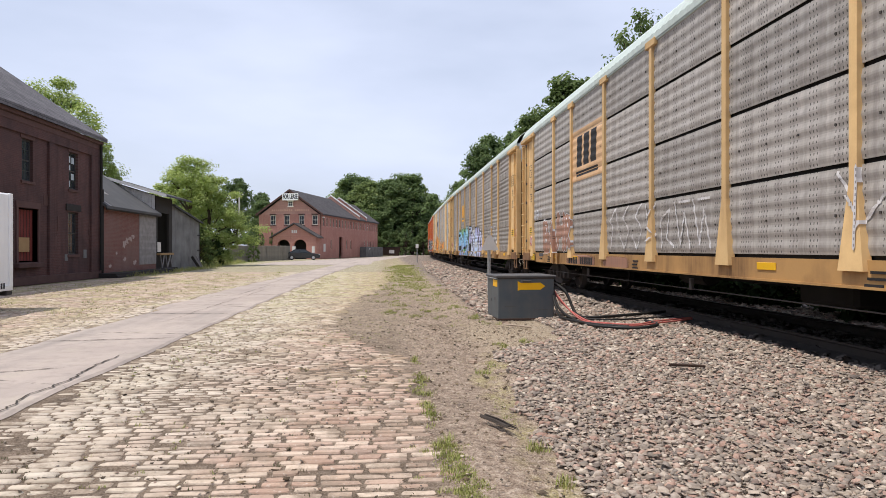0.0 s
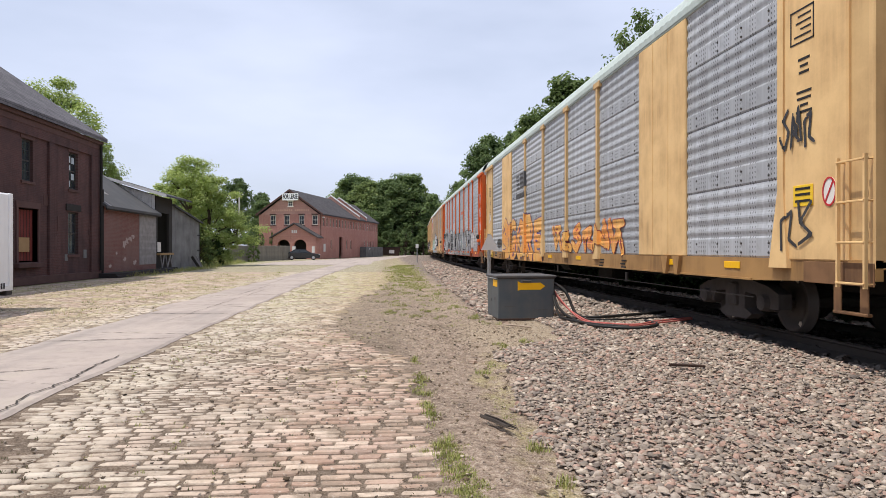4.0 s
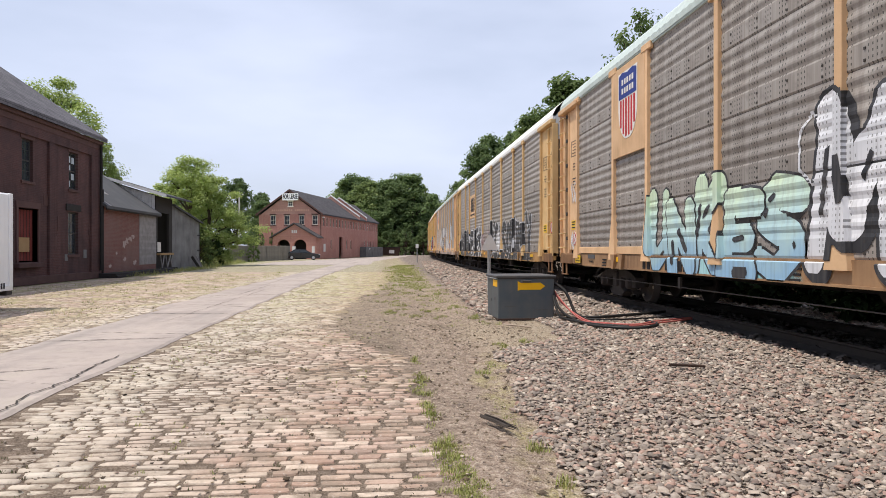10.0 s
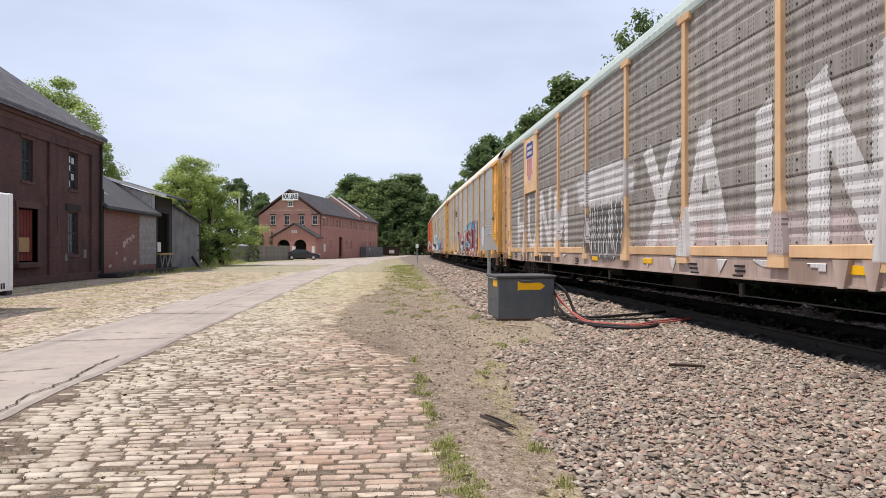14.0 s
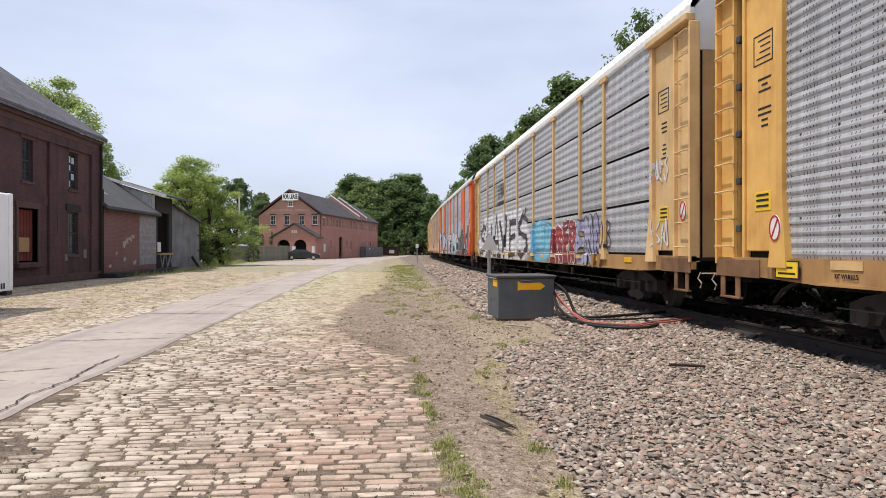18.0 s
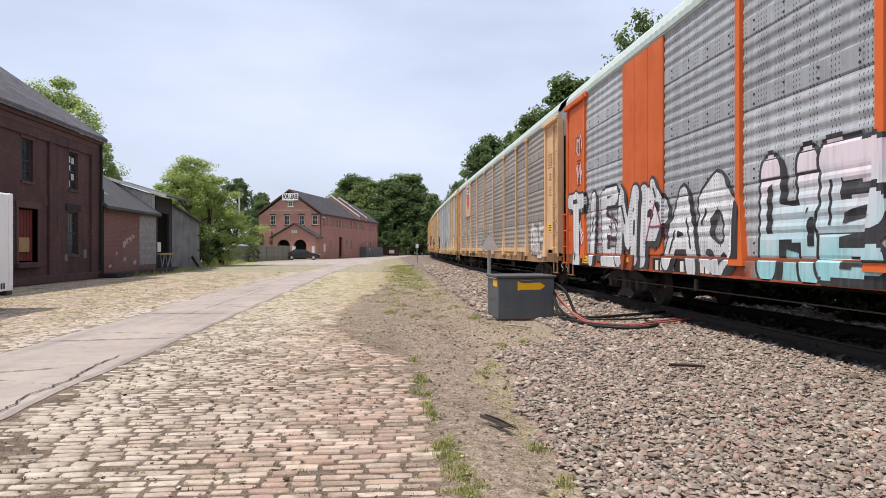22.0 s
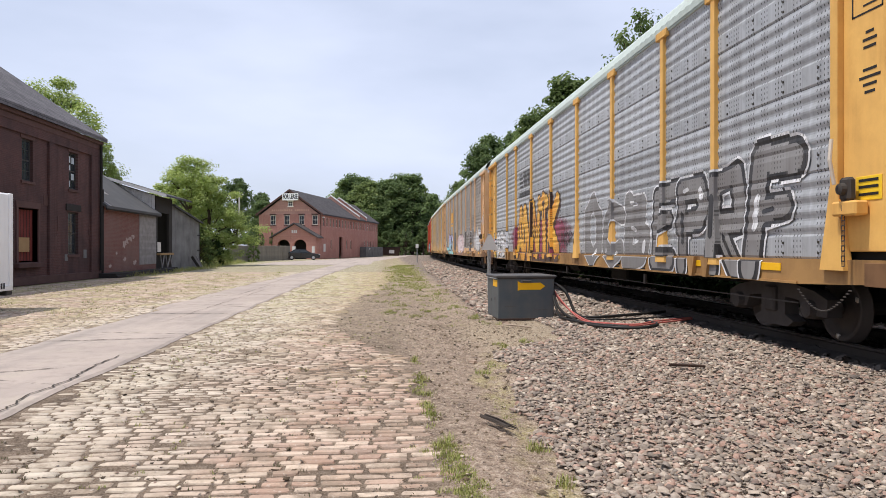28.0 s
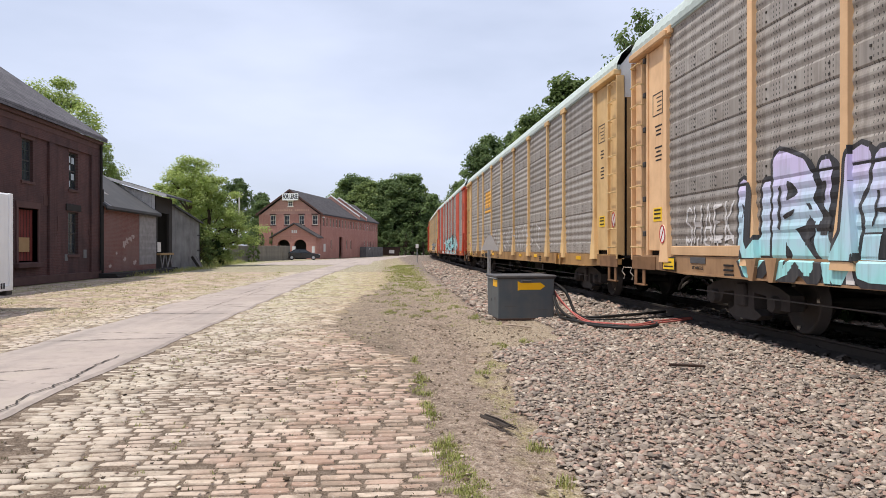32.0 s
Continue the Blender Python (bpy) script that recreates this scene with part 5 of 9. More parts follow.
            # Black sheet closes the gap and stands in for its shade.
            part("slot", shared(("slot", e), lambda: slab(-1.46, -1.42, SIDE_END, CORNER - 0.05, SILL_TOP - 0.02, EAVE - 0.21, 0)), BLACK_GAP, car, "black sheet for the shaded gap behind the plate")
            part("plate_edge", shared(("plate_edge", e), lambda: slab(-1.575, -1.47, PLATE_END + 0.004, PLATE_END + 0.07, SILL_TOP - 0.02, EAVE - 0.21, 0.008)), paint, car)
            inner = 13.32 if e > 0 else 13.15
            part("ladder_channel", shared(("ladder_channel", e), lambda: slab(-1.535, -1.47, inner, CORNER - 0.05, SILL_TOP - 0.02, EAVE - 0.21, 0.006)), paint, car)
            part("corner_post", shared(("channel_flange", e), lambda: slab(-1.62, -1.44, CORNER - 0.046, CORNER, SILL_TOP - 0.1, EAVE - 0.21, 0.006)), paint, car)
            part("channel_lip", shared(("channel_lip", e), lambda: slab(-1.60, -1.536, inner, inner + 0.035, SILL_TOP - 0.02, EAVE - 0.3, 0.006)), paint, car)
            for k in range(10):
                part("rung", shared("rung", rung_shape), GRAB_GOLD if paint is not ORANGE else paint, car, "", pose(-1.655, e * 13.56, SILL_TOP + 0.16 + 0.405 * k))
            if e > 0:
                for k in range(6):
                    part("hinge", shared("hinge", lambda: Shape().box(-1.60, -1.50, -0.05, 0.06, -0.05, 0.05, 0.012)), DARK_STEEL, car, "", pose(0, 13.20, 1.5 + 0.68 * k))
        wall = part("end_wall", shared("end_wall", end_wall_shape), paint, car, "end wall with riveted door leaves", pose(0, e * (CORNER - 0.12), 0, 0, 0, 0 if e > 0 else 180))
        if e < 0 and index in (4, 6, 10, 13):
            part("door_notice", shared_text("CLOSE & LOCK\nDOORS BEFORE\nMOVING CAR", 0.10), INK, wall, "black stencilled door notice", Matrix.Translation((0.98, 0.06, 3.15)) @ Euler((radians(90), 0, radians(180))).to_matrix().to_4x4())
        # Shadow beside the door leaves, painted as black strips on the wall.
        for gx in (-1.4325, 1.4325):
            part("door_gap", shared("door_gap", lambda: Shape().box(-0.0725, 0.0725, 0.041, 0.048, 1.02, 4.54)), BLACK_GAP, wall, "black strip for the shadow beside the end door", pose(gx, 0, 0))
        part("end_cap", shared("end_cap", end_cap_shape), WHITE_PAINT, wall, "white upper end panel")
        part("coupler", shared("coupler", coupler_shape), DARK_STEEL, car, "", pose(0, e * (CORNER - 0.1), 0, 0, 0, 0 if e > 0 else 180))
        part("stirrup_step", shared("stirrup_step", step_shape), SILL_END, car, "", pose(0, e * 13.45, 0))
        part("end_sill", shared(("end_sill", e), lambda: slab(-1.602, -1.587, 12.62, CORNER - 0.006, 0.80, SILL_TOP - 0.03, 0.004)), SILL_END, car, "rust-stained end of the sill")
        part("uncoupling_lever", shared("uncoupling_lever", lambda: Shape().tube([(-1.5, 0, 0.80), (-0.3, 0.05, 0.80), (-0.25, 0.05, 0.95)], 0.012, 5).tube([(-1.52, 0, 0.82), (-1.55, 0.04, 0.72), (-1.50, 0.0, 0.64), (-1.51, 0.03, 0.56)], 0.012, 5)), GRAB, car, "pale bent uncoupling lever", pose(0, e * 14.05, 0, 0, 0, 0))
        def stick():
            return Shape().box(-1.610, -1.602, -0.20, 0.20, 0.0, 0.26, 0.004)
        lab = part("warning_sticker", shared("warning_sticker", stick), STICKER, car, "bright yellow safety sticker", pose(0.0 if wide else 0.057, e * 12.62, 1.72))
        s = Shape()
        for z in (0.05, 0.13, 0.20):
            s.box(-1.615, -1.609, -0.15, 0.15, z, z + 0.03)
        part("sticker_text", shared("sticker_text", lambda s=s: s), INK, lab)
        part("plate_marks", plate_marks(rnd), INK, car, "rows of small unreadable stencilled marks", pose(-0.057 if wide else 0.0, 0.08 if e > 0 else -25.13, 0))
        # a crossed-out round sticker on the post, a bordered placard and stencils on the sill
        mark = part("round_sticker", shared("round_sticker", lambda: oval(0.125, 0.17, -1.652, -1.640)), INK_WHITE, car, "round white sticker with a red crossed ring", pose(0.014 if e > 0 else 0.047 if wide else 0.110, e * (12.18 if e > 0 else 13.42 - 0.3 * wide), 1.47 if e > 0 else 1.86))
        part("ring", shared("sticker_ring", ring_shape), INK_RED, mark)
        part("slash", shared("sticker_slash", lambda: Shape().prism([(-0.08, 0.11), (-0.062, 0.125), (0.08, -0.11), (0.062, -0.125)], "x", -1.658, -1.651)), INK_RED, mark)
        if e > 0:
            card = part("sill_placard", shared("sill_placard", lambda: Shape().box(-1.602, -1.594, -0.26, 0.26, 0.0, 0.235, 0.003)), INK, car, "yellow placard with a black border", pose(-0.022, 11.93, 0.82))
            part("placard_face", shared("placard_face", lambda: Shape().box(-1.606, -1.601, -0.235, 0.235, 0.02, 0.215)), STICKER, card)
            for z, w in ((0.135, 0.13), (0.06, 0.19)):
                part("placard_bar", shared(("placard_bar", w), lambda: Shape().box(-1.609, -1.605, -w, w, 0.0, 0.024)), INK, card, "", pose(0, 0, z))
            part("wheel_stencil", shared_text("33\" WHEELS", 0.075), INK, car, "black stencilled wheel size", Matrix.Translation((-1.600, 10.84, 0.89)) @ Euler((radians(90), 0, radians(-90))).to_matrix().to_4x4())
            part("repaint_patch", shared("repaint_patch", lambda: Shape().box(-1.598, -1.587, -0.27, 0.27, 0.0, 0.10)), YELLOW if paint is GOLD else INK_FADED, car, "touched-up patch of paint on the sill", pose(0, 10.84, 0.965))
        # trucks
        at = pose(0, e * 10.15, 0)
        truck = part("truck_frame", shared("truck_frame", sideframe_shape), TRUCK_DUST, car, "cast steel truck with coil springs", at)
        part("side_frame", shared("side_frame", lambda: Shape().prism([(-1.2, 0.36), (-0.45, 0.74), (0.45, 0.74), (1.2, 0.36), (0.4, 0.16), (-0.4, 0.16)], "x", 0.98, 1.16)), DARK_STEEL, truck)
        part("spring_nest", shared("spring_nest", spring_shape), SPRING_DUST, truck)
        for a in (-0.89, 0.89):
            axle = part("wheelset", shared("wheelset", lambda: Shape().lathe([(-0.98, 0.07), (-0.5, 0.085), (0.5, 0.085), (0.98, 0.07)], "x", 10)), DARK_STEEL, car, "", pose(0, e * 10.15 + a, 0.42))
            for sx in (-1, 1):
                part("wheel", shared("wheel", wheel_shape, True), [WHEEL_STEEL, GRAB], axle, "", pose(sx * 0.72, 0, 0, 0, 0, 0 if sx < 0 else 180))
            AXLES.append((axle, index, e * 10.15 + a))
    if index in (3, 4, 12, 13):
        hand_brake(car, paint)
    for y in (-10.9, -8.7, -5.7, -2.7, 0.6, 3.6, 6.6, 9.0):
        if rnd.random() < 0.85:
            part("reflector", shared("reflector", lambda: Shape().box(-1.600, -1.588, -0.23, 0.23, 0.0, 0.10, 0.004)), REFLECT, car, "", pose(0, y + rnd.uniform(-0.2, 0.2), 0.92))
    # running number and small stencils on the sill
    dark = index % 2 == 1
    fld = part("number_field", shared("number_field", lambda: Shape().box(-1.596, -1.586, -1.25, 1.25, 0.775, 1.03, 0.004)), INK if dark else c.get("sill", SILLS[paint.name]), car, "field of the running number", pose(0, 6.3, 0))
    for y0 in [1.1 - i * 0.23 for i in range(4)] + [-i * 0.19 for i in range(6)]:
        part("number_bar", shared("number_bar", lambda: Shape().box(-1.604, -1.595, -0.14, 0.0, 0.81, 0.99)), INK_WHITE if dark else INK, fld, "", pose(0, y0, 0))
    for y0 in (-4.9, -6.4, 2.1, 9.6):
        for z in (0.80, 0.87, 0.94):
            part("sill_stencil", shared("sill_stencil", lambda: Shape().box(-1.600, -1.588, 0, 0.28, 0, 0.03)), INK, car, "", pose(0, y0 + rnd.uniform(0, 0.12), z))
    part("brake_rod", shared("brake_rod", lambda: Shape().tube([(-1.45, -11.2, 0.52), (-1.45, 11.2, 0.52)], 0.010, 5).box(-1.47, -1.43, -6.05, -5.95, 0.5, 0.70).box(-1.47, -1.43, 5.95, 6.05, 0.5, 0.70).box(-1.47, -1.43, -0.05, 0.05, 0.5, 0.70)), WHEEL_STEEL, car)
    for y in (-9.0, -8.5, 8.6, 9.1):
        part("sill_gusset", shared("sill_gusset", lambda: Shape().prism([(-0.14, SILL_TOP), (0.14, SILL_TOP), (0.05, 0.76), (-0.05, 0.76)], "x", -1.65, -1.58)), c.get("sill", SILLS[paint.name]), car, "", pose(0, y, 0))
    posts = (-SIDE_END,) + posts + (SIDE_END,)
    for g in c["art"]:
        graffiti(car, g, oj, posts)
    for e in (-1, 1):                                       # quick tags on the end plates
        if paint is ORANGE:
            for k in range(4):
                graffiti(car, ("tag", e * 12.5 - 0.3, e * 12.5 + 0.3, 1.4 + 0.75 * k, 1.9 + 0.75 * k, 2, S_WHITE, S_WHITE, None, 700 + 9 * index + k), oj, posts)
        elif rnd.random() < 0.45:
            ink = rnd.choice((S_BLACK, S_BLACK, S_BROWN, S_WHITE))
            for k in range(rnd.choice((1, 2, 2))):
                graffiti(car, ("tag", e * 12.5 - 0.36, e * 12.5 + 0.36, 1.2 + 1.25 * k, 1.62 + 1.25 * k + rnd.uniform(0, 0.2), rnd.choice((2, 3)), ink, S_BLACK, None, 800 + index + 40 * k), oj, posts)
    return car


AXLES = []
TRAIN = [railcar(i, c) for i, c in enumerate(CARS)]
CURVE_FROM, CURVE_K = 35.0, 1 / 3000.0
TRACK_X, RAIL_Z = 6.67, 0.30


def track_x(y):
    return TRACK_X + (CURVE_K * (y - CURVE_FROM) ** 2 if y > CURVE_FROM else 0.0)


def track_turn(y):
    return -math.degrees(math.atan(2 * CURVE_K * max(0.0, y - CURVE_FROM)))


# the train runs a little unevenly: metres ahead of (-) or behind an even run
SWAY = ((0, -0.07), (1, -0.04), (2, 0.04), (3, -0.36), (4.5, -0.15), (6, 0.0), (7, 0.08), (8, 0.16), (9, 0.11), (10, -0.31), (11, 0.24), (12, -0.32), (13, 0.15), (14, 0.22), (15.5, 0.0),
        (17, -0.14), (18, 0.14), (19, -0.39), (20, 0.1), (21, 0.14), (22, -0.32), (23, 0.17), (24, -0.29), (25, 0.12), (26.5, 0.1), (28, 0.0), (29, -0.61), (30, -0.09), (31, -0.6), (32, -0.22))


def car_y(index, t):
    for (t0, a), (t1, b) in zip(SWAY, SWAY[1:]):
        if t <= t1:
            break
    u = min(1.0, max(0.0, (t - t0) / (t1 - t0)))
    return 11.56 + PITCH * index - SPEED * t + a + (b - a) * u * u * (3 - 2 * u)

# ---- ground, track ----
RND = random.Random(7)
RNG = np.random.default_rng(7)


def ground_height(x, y):
    """Flat yard that rises a little into the ballast shoulder of the track."""
    c = track_x(y) - TRACK_X
    u = x - c
    if u < 1.3:
        h = 0.0
    elif u < 5.3:
        h = 0.10 * ((u - 1.3) / 4.0)
    elif u < 8.2:
        h = 0.10
    elif u < 11:
        h = 0.10 * (11 - u) / 2.8
    else:
        h = 0.0
    return h


def earth():
    n = Nodes("yard_earth")
    p = n.world_vec()
    s = n.split(p)
    x = s["X"]
    warp = n.math("ADD", x, n.span(n.noise(p, 0.7, 4), 0.2, 0.8, -0.35, 0.35))
    big, mid, fine = n.noise(p, 0.35, 5), n.noise(p, 2.4, 5, 0.6), n.noise(p, 60, 3, 0.7)
    sand = n.mix(n.span(mid, 0.3, 0.7), (0.23, 0.18, 0.138), (0.41, 0.325, 0.245))
    sand = n.mix(n.span(s["Y"], 13.0, 9.0), sand, n.mix(n.span(mid, 0.3, 0.7), (0.15, 0.115, 0.088), (0.29, 0.225, 0.17)))
    dirt = n.mix(n.span(n.noise(p, 7.0, 7, 0.75), 0.32, 0.68), (0.27, 0.205, 0.158), (0.50, 0.395, 0.31))
    dirt = n.mix(n.span(n.noise(p, 0.85, 6, 0.7), 0.46, 0.62, 0, 0.55), dirt, n.mix(fine, (0.15, 0.115, 0.09), (0.27, 0.205, 0.16)))
    stone = n.mix(mid, (0.16, 0.13, 0.11), (0.27, 0.225, 0.19))
    grass = n.mix(n.noise(p, 9, 4, 0.7), (0.11, 0.15, 0.04), (0.30, 0.30, 0.12))
    c = n.mix(n.span(warp, 0.25, 0.55), sand, dirt)
    # weeds and moss: in a belt along the ballast and over the old setts farther off
    far = n.span(s["Y"], 11.0, 30.0)
    belt = n.math("MULTIPLY", n.span(warp, -0.4, 0.8), n.span(warp, 2.4, 1.5))
    green = n.math("MULTIPLY", n.math("MULTIPLY", belt, far), n.span(n.noise(p, 1.7, 6, 0.75), 0.44, 0.58))
    moss = n.math("MULTIPLY", n.math("MULTIPLY", n.span(warp, -0.2, -1.2), n.span(mid, 0.42, 0.62)), n.span(s["Y"], 9.0, 26.0))
    side = n.math("MULTIPLY", n.span(warp, 12.5, 14.0), 0.9)
    west = n.math("MULTIPLY", n.span(warp, -14.0, -15.5), 0.9)
    c = n.mix(n.math("MULTIPLY", green, 0.4), c, grass)
    c = n.mix(n.math("MULTIPLY", moss, 0.55), c, n.mix(fine, (0.26, 0.25, 0.10), (0.42, 0.38, 0.20)))
    speck = n.noise(p, 1.3, 6, 0.75)
    c = n.mix(n.math("MULTIPLY", n.span(s["Y"], 43.0, 48.0, 0.0, 0.8), n.span(warp, 0.2, -0.8)), c, n.mix(fine, (0.26, 0.225, 0.165), (0.55, 0.49, 0.38)))
    c = n.mix(n.math("MULTIPLY", n.span(s["Y"], 40.0, 55.0, 0.0, 0.8), n.span(speck, 0.42, 0.6)), c, n.mix(fine, (0.20, 0.20, 0.09), (0.40, 0.36, 0.22)))
    c = n.mix(n.span(warp, 1.9, 2.6), c, stone)
    patch = n.math("MULTIPLY", n.math("MULTIPLY", n.span(warp, 1.2, 1.7), n.span(warp, 3.5, 2.9)), n.math("MULTIPLY", n.span(s["Y"], 9.6, 10.8), n.span(s["Y"], 14.6, 13.8)))
    c = n.mix(n.math("MULTIPLY", patch, 0.85), c, n.mix(mid, (0.36, 0.29, 0.21), (0.50, 0.41, 0.30)))
    strip = n.math("MULTIPLY", n.math("MULTIPLY", n.span(n.math("SUBTRACT", warp, n.math("MULTIPLY", s["Y"], 0.09)), 0.38, 0.5), n.span(n.math("SUBTRACT", warp, n.math("MULTIPLY", s["Y"], 0.09)), 0.85, 0.7)), n.span(s["Y"], 10.5, 9.0))
    c = n.mix(n.math("MULTIPLY", strip, n.span(n.noise(p, 3.0, 6, 0.75), 0.42, 0.60, 0, 0.75)), c, n.mix(fine, (0.30, 0.28, 0.10), (0.46, 0.38, 0.22)))
    # Track bed darkened by colour: old oil and the train's shade together.
    bed_shade = n.math("MULTIPLY", n.math("MULTIPLY", n.span(warp, 5.2, 5.6), n.span(warp, 8.6, 8.2)), n.span(s["Y"], 45.0, 35.0))
    c = n.mix(n.math("MULTIPLY", bed_shade, 0.85), c, (0.06, 0.052, 0.047))
    c = n.mix(n.math("MAXIMUM", side, west), c, grass)
    c = n.mix(0.9, c, n.mix(n.span(fine, 0.3, 0.7), (0.12, 0.12, 0.12), (0.9, 0.9, 0.9)), "SOFT_LIGHT")
    c = n.mix(0.7, c, n.mix(n.span(n.noise(p, 14, 4, 0.7), 0.3, 0.7), (0.2, 0.2, 0.2), (0.8, 0.8, 0.8)), "SOFT_LIGHT")
    n.bump(n.math("ADD", n.math("MULTIPLY", n.noise(p, 14, 5, 0.7), 2.0), fine), 0.9, 0.025)
    return n.done(c, 0.95, 0, 0.15)


xs = sorted(set([-2500, -800, -200, -60, -30, -20, -16, -14, -12, -10, -8, -6, -5, -4, -3, -2.2, -1.5, -1, -0.5, 0, 0.3] + [0.3 + 0.1 * i for i in range(1, 60)] + [6.5, 7.5, 8.2, 9, 10, 11, 13, 20, 60, 200, 800, 2500]))
ys = sorted(set([-2500, -600, -100, -20, -5, 0, 2] + [2 + 0.15 * i for i in range(1, 120)] + [20 + i for i in range(0, 30)] + [50 + 3 * i for i in range(0, 60)] + [260, 320, 450, 700, 1200, 2500]))


def earth_z(x, y):
    z = ground_height(x, y) - 0.018 if abs(y) < 300 else -0.02
    if 0.35 < x < 5.5 and 0 < y < 40:
        k = min(1, (x - 0.35) / 0.3)
        z += 0.018 * k + k * 0.03 * noise.noise((x * 0.9, y * 0.9, 0)) + k * 0.012 * noise.noise((x * 4, y * 4, 3))
        z -= 0.05 * math.exp(-((x - 1.0 - 0.02 * y) / 0.28) ** 2) * k          # the rut beside the setts
    return z


ground = part("ground", Shape().grid([[(x, y, earth_z(x, y)) for x in xs] for y in ys]), earth())
tagged(ground, "dry earth yard with sand, weeds and grit beside a railway", "ground", kind="structure")


def ramp_mat(name, cols, scale=30, rough=0.9, moss=None, world=True):
    """Pieces that differ one by one, with grain."""
    n = Nodes(name)
    r = n.island()
    ob = n.random()
    pick = n.math("FRACT", n.math("ADD", n.math("MULTIPLY", r, 7.31), n.math("MULTIPLY", ob, 3.7)))
    cr = n.t.nodes.new("ShaderNodeValToRGB")
    el = cr.color_ramp.elements
    el[0].position, el[0].color = 0.0, (*cols[0], 1)
    el[1].position, el[1].color = 1.0, (*cols[-1], 1)
    for i, c in enumerate(cols[1:-1]):
        e = el.new((i + 1) / (len(cols) - 1))
        e.color = (*c, 1)
    n.link(pick, cr.inputs["Fac"])
    p = n.world_vec() if world else n.vec()
    fine, mid = n.noise(p, scale, 4, 0.65), n.noise(p, 1.1, 5)
    c = n.mix(0.7, cr.outputs["Color"], n.mix(fine, (0.2, 0.2, 0.2), (0.85, 0.84, 0.82)), "SOFT_LIGHT")
    if moss:
        s = n.split(p)
        cream = n.math("MULTIPLY", n.span(n.math("ADD", s["X"], n.span(mid, 0.3, 0.7, -0.8, 0.8)), -0.6, -2.4), 0.75)
        cream = n.math("MULTIPLY", cream, n.span(s["X"], -7.0, -5.6, 0.3, 1.0))
        c = n.mix(cream, c, n.mix(n.math("FRACT", n.math("MULTIPLY", pick, 5.3)), (0.48, 0.42, 0.34), (0.66, 0.60, 0.51)))
        m = n.math("MULTIPLY", n.span(n.noise(p, 0.8, 5, 0.65), 0.45, 0.65), n.span(s["Y"], 7.0, 24.0, 0.10, 0.9))
        m = n.math("MAXIMUM", m, n.math("MULTIPLY", n.math("MULTIPLY", n.span(s["X"], -3.6, -3.0), n.span(s["Y"], 11.0, 26.0, 0.0, 0.7)), n.span(n.noise(p, 1.9, 6, 0.75), 0.40, 0.56)))
        c = n.mix(m, c, moss)
        c = n.mix(n.span(n.noise(p, 8.0, 7, 0.78), 0.52, 0.68, 0, 0.65), c, (0.22, 0.175, 0.135))
        c = n.mix(n.span(n.noise(p, 1.6, 8, 0.72), 0.50, 0.62, 0, 0.8), c, (0.245, 0.19, 0.145))
        c = n.mix(n.span(n.noise(p, 26, 3, 0.7), 0.60, 0.70, 0, 0.6), c, (0.60, 0.53, 0.46))
    n.bump(fine, 0.45, 0.006)
    return n.done(c, rough, 0, 0.2)


SETT = ramp_mat("worn_pink_granite_setts", [(0.38, 0.26, 0.205), (0.52, 0.385, 0.31), (0.36, 0.24, 0.185), (0.59, 0.465, 0.375), (0.31, 0.225, 0.18), (0.45, 0.31, 0.24), (0.62, 0.505, 0.41), (0.42, 0.32, 0.26)], 34, 0.85, (0.44, 0.41, 0.20))
STONE = ramp_mat("crushed_ballast_stone", [(0.14, 0.118, 0.106), (0.39, 0.325, 0.27), (0.215, 0.18, 0.155), (0.52, 0.44, 0.37), (0.35, 0.22, 0.175), (0.27, 0.225, 0.195), (0.43, 0.29, 0.235), (0.125, 0.108, 0.10), (0.33, 0.275, 0.225), (0.21, 0.18, 0.16), (0.41, 0.345, 0.295), (0.28, 0.22, 0.175), (0.64, 0.57, 0.48)], 45, 0.9)
GRASS = ramp_mat("yard_grass", [(0.19, 0.225, 0.06), (0.29, 0.325, 0.095), (0.40, 0.385, 0.15), (0.23, 0.28, 0.075), (0.46, 0.40, 0.21)], 20, 0.8)


def asphalt():
    n = Nodes("old_asphalt")
    p = n.world_vec()
    s = n.split(p)
    big, fine = n.noise(p, 0.5, 5), n.noise(p, 90, 2, 0.7)
    c = n.mix(n.span(big, 0.3, 0.7), (0.345, 0.29, 0.262), (0.465, 0.395, 0.35))
    c = n.mix(n.span(n.noise(p, 3.0, 7, 0.75), 0.48, 0.7, 0, 0.5), c, (0.22, 0.195, 0.18))
    c = n.mix(n.span(n.noise(p, 1.2, 6, 0.7), 0.55, 0.68, 0, 0.5), c, (0.44, 0.385, 0.32))
    c = n.mix(0.5, c, n.mix(fine, (0.3, 0.3, 0.3), (0.8, 0.8, 0.78)), "SOFT_LIGHT")
    v = n.t.nodes.new("ShaderNodeTexVoronoi")
    v.feature = "DISTANCE_TO_EDGE"
    v.inputs["Scale"].default_value = 0.22
    n.link(n.world_vec((1.0, 0.9, 1.0)), v.inputs["Vector"])
    crack = n.span(n.math("ADD", v.outputs["Distance"], n.span(n.noise(p, 5, 4), 0.3, 0.7, -0.004, 0.012)), 0.002, 0.008, 0.85, 0.0)
    c = n.mix(crack, c, (0.06, 0.055, 0.05))
    c = n.mix(n.span(n.noise(n.world_vec((0.6, 0.05, 1)), 2.2, 4), 0.5, 0.7, 0, 0.4), c, (0.18, 0.17, 0.165))
    n.bump(fine, 0.3, 0.004)
    return n.done(c, 0.92, 0, 0.2)


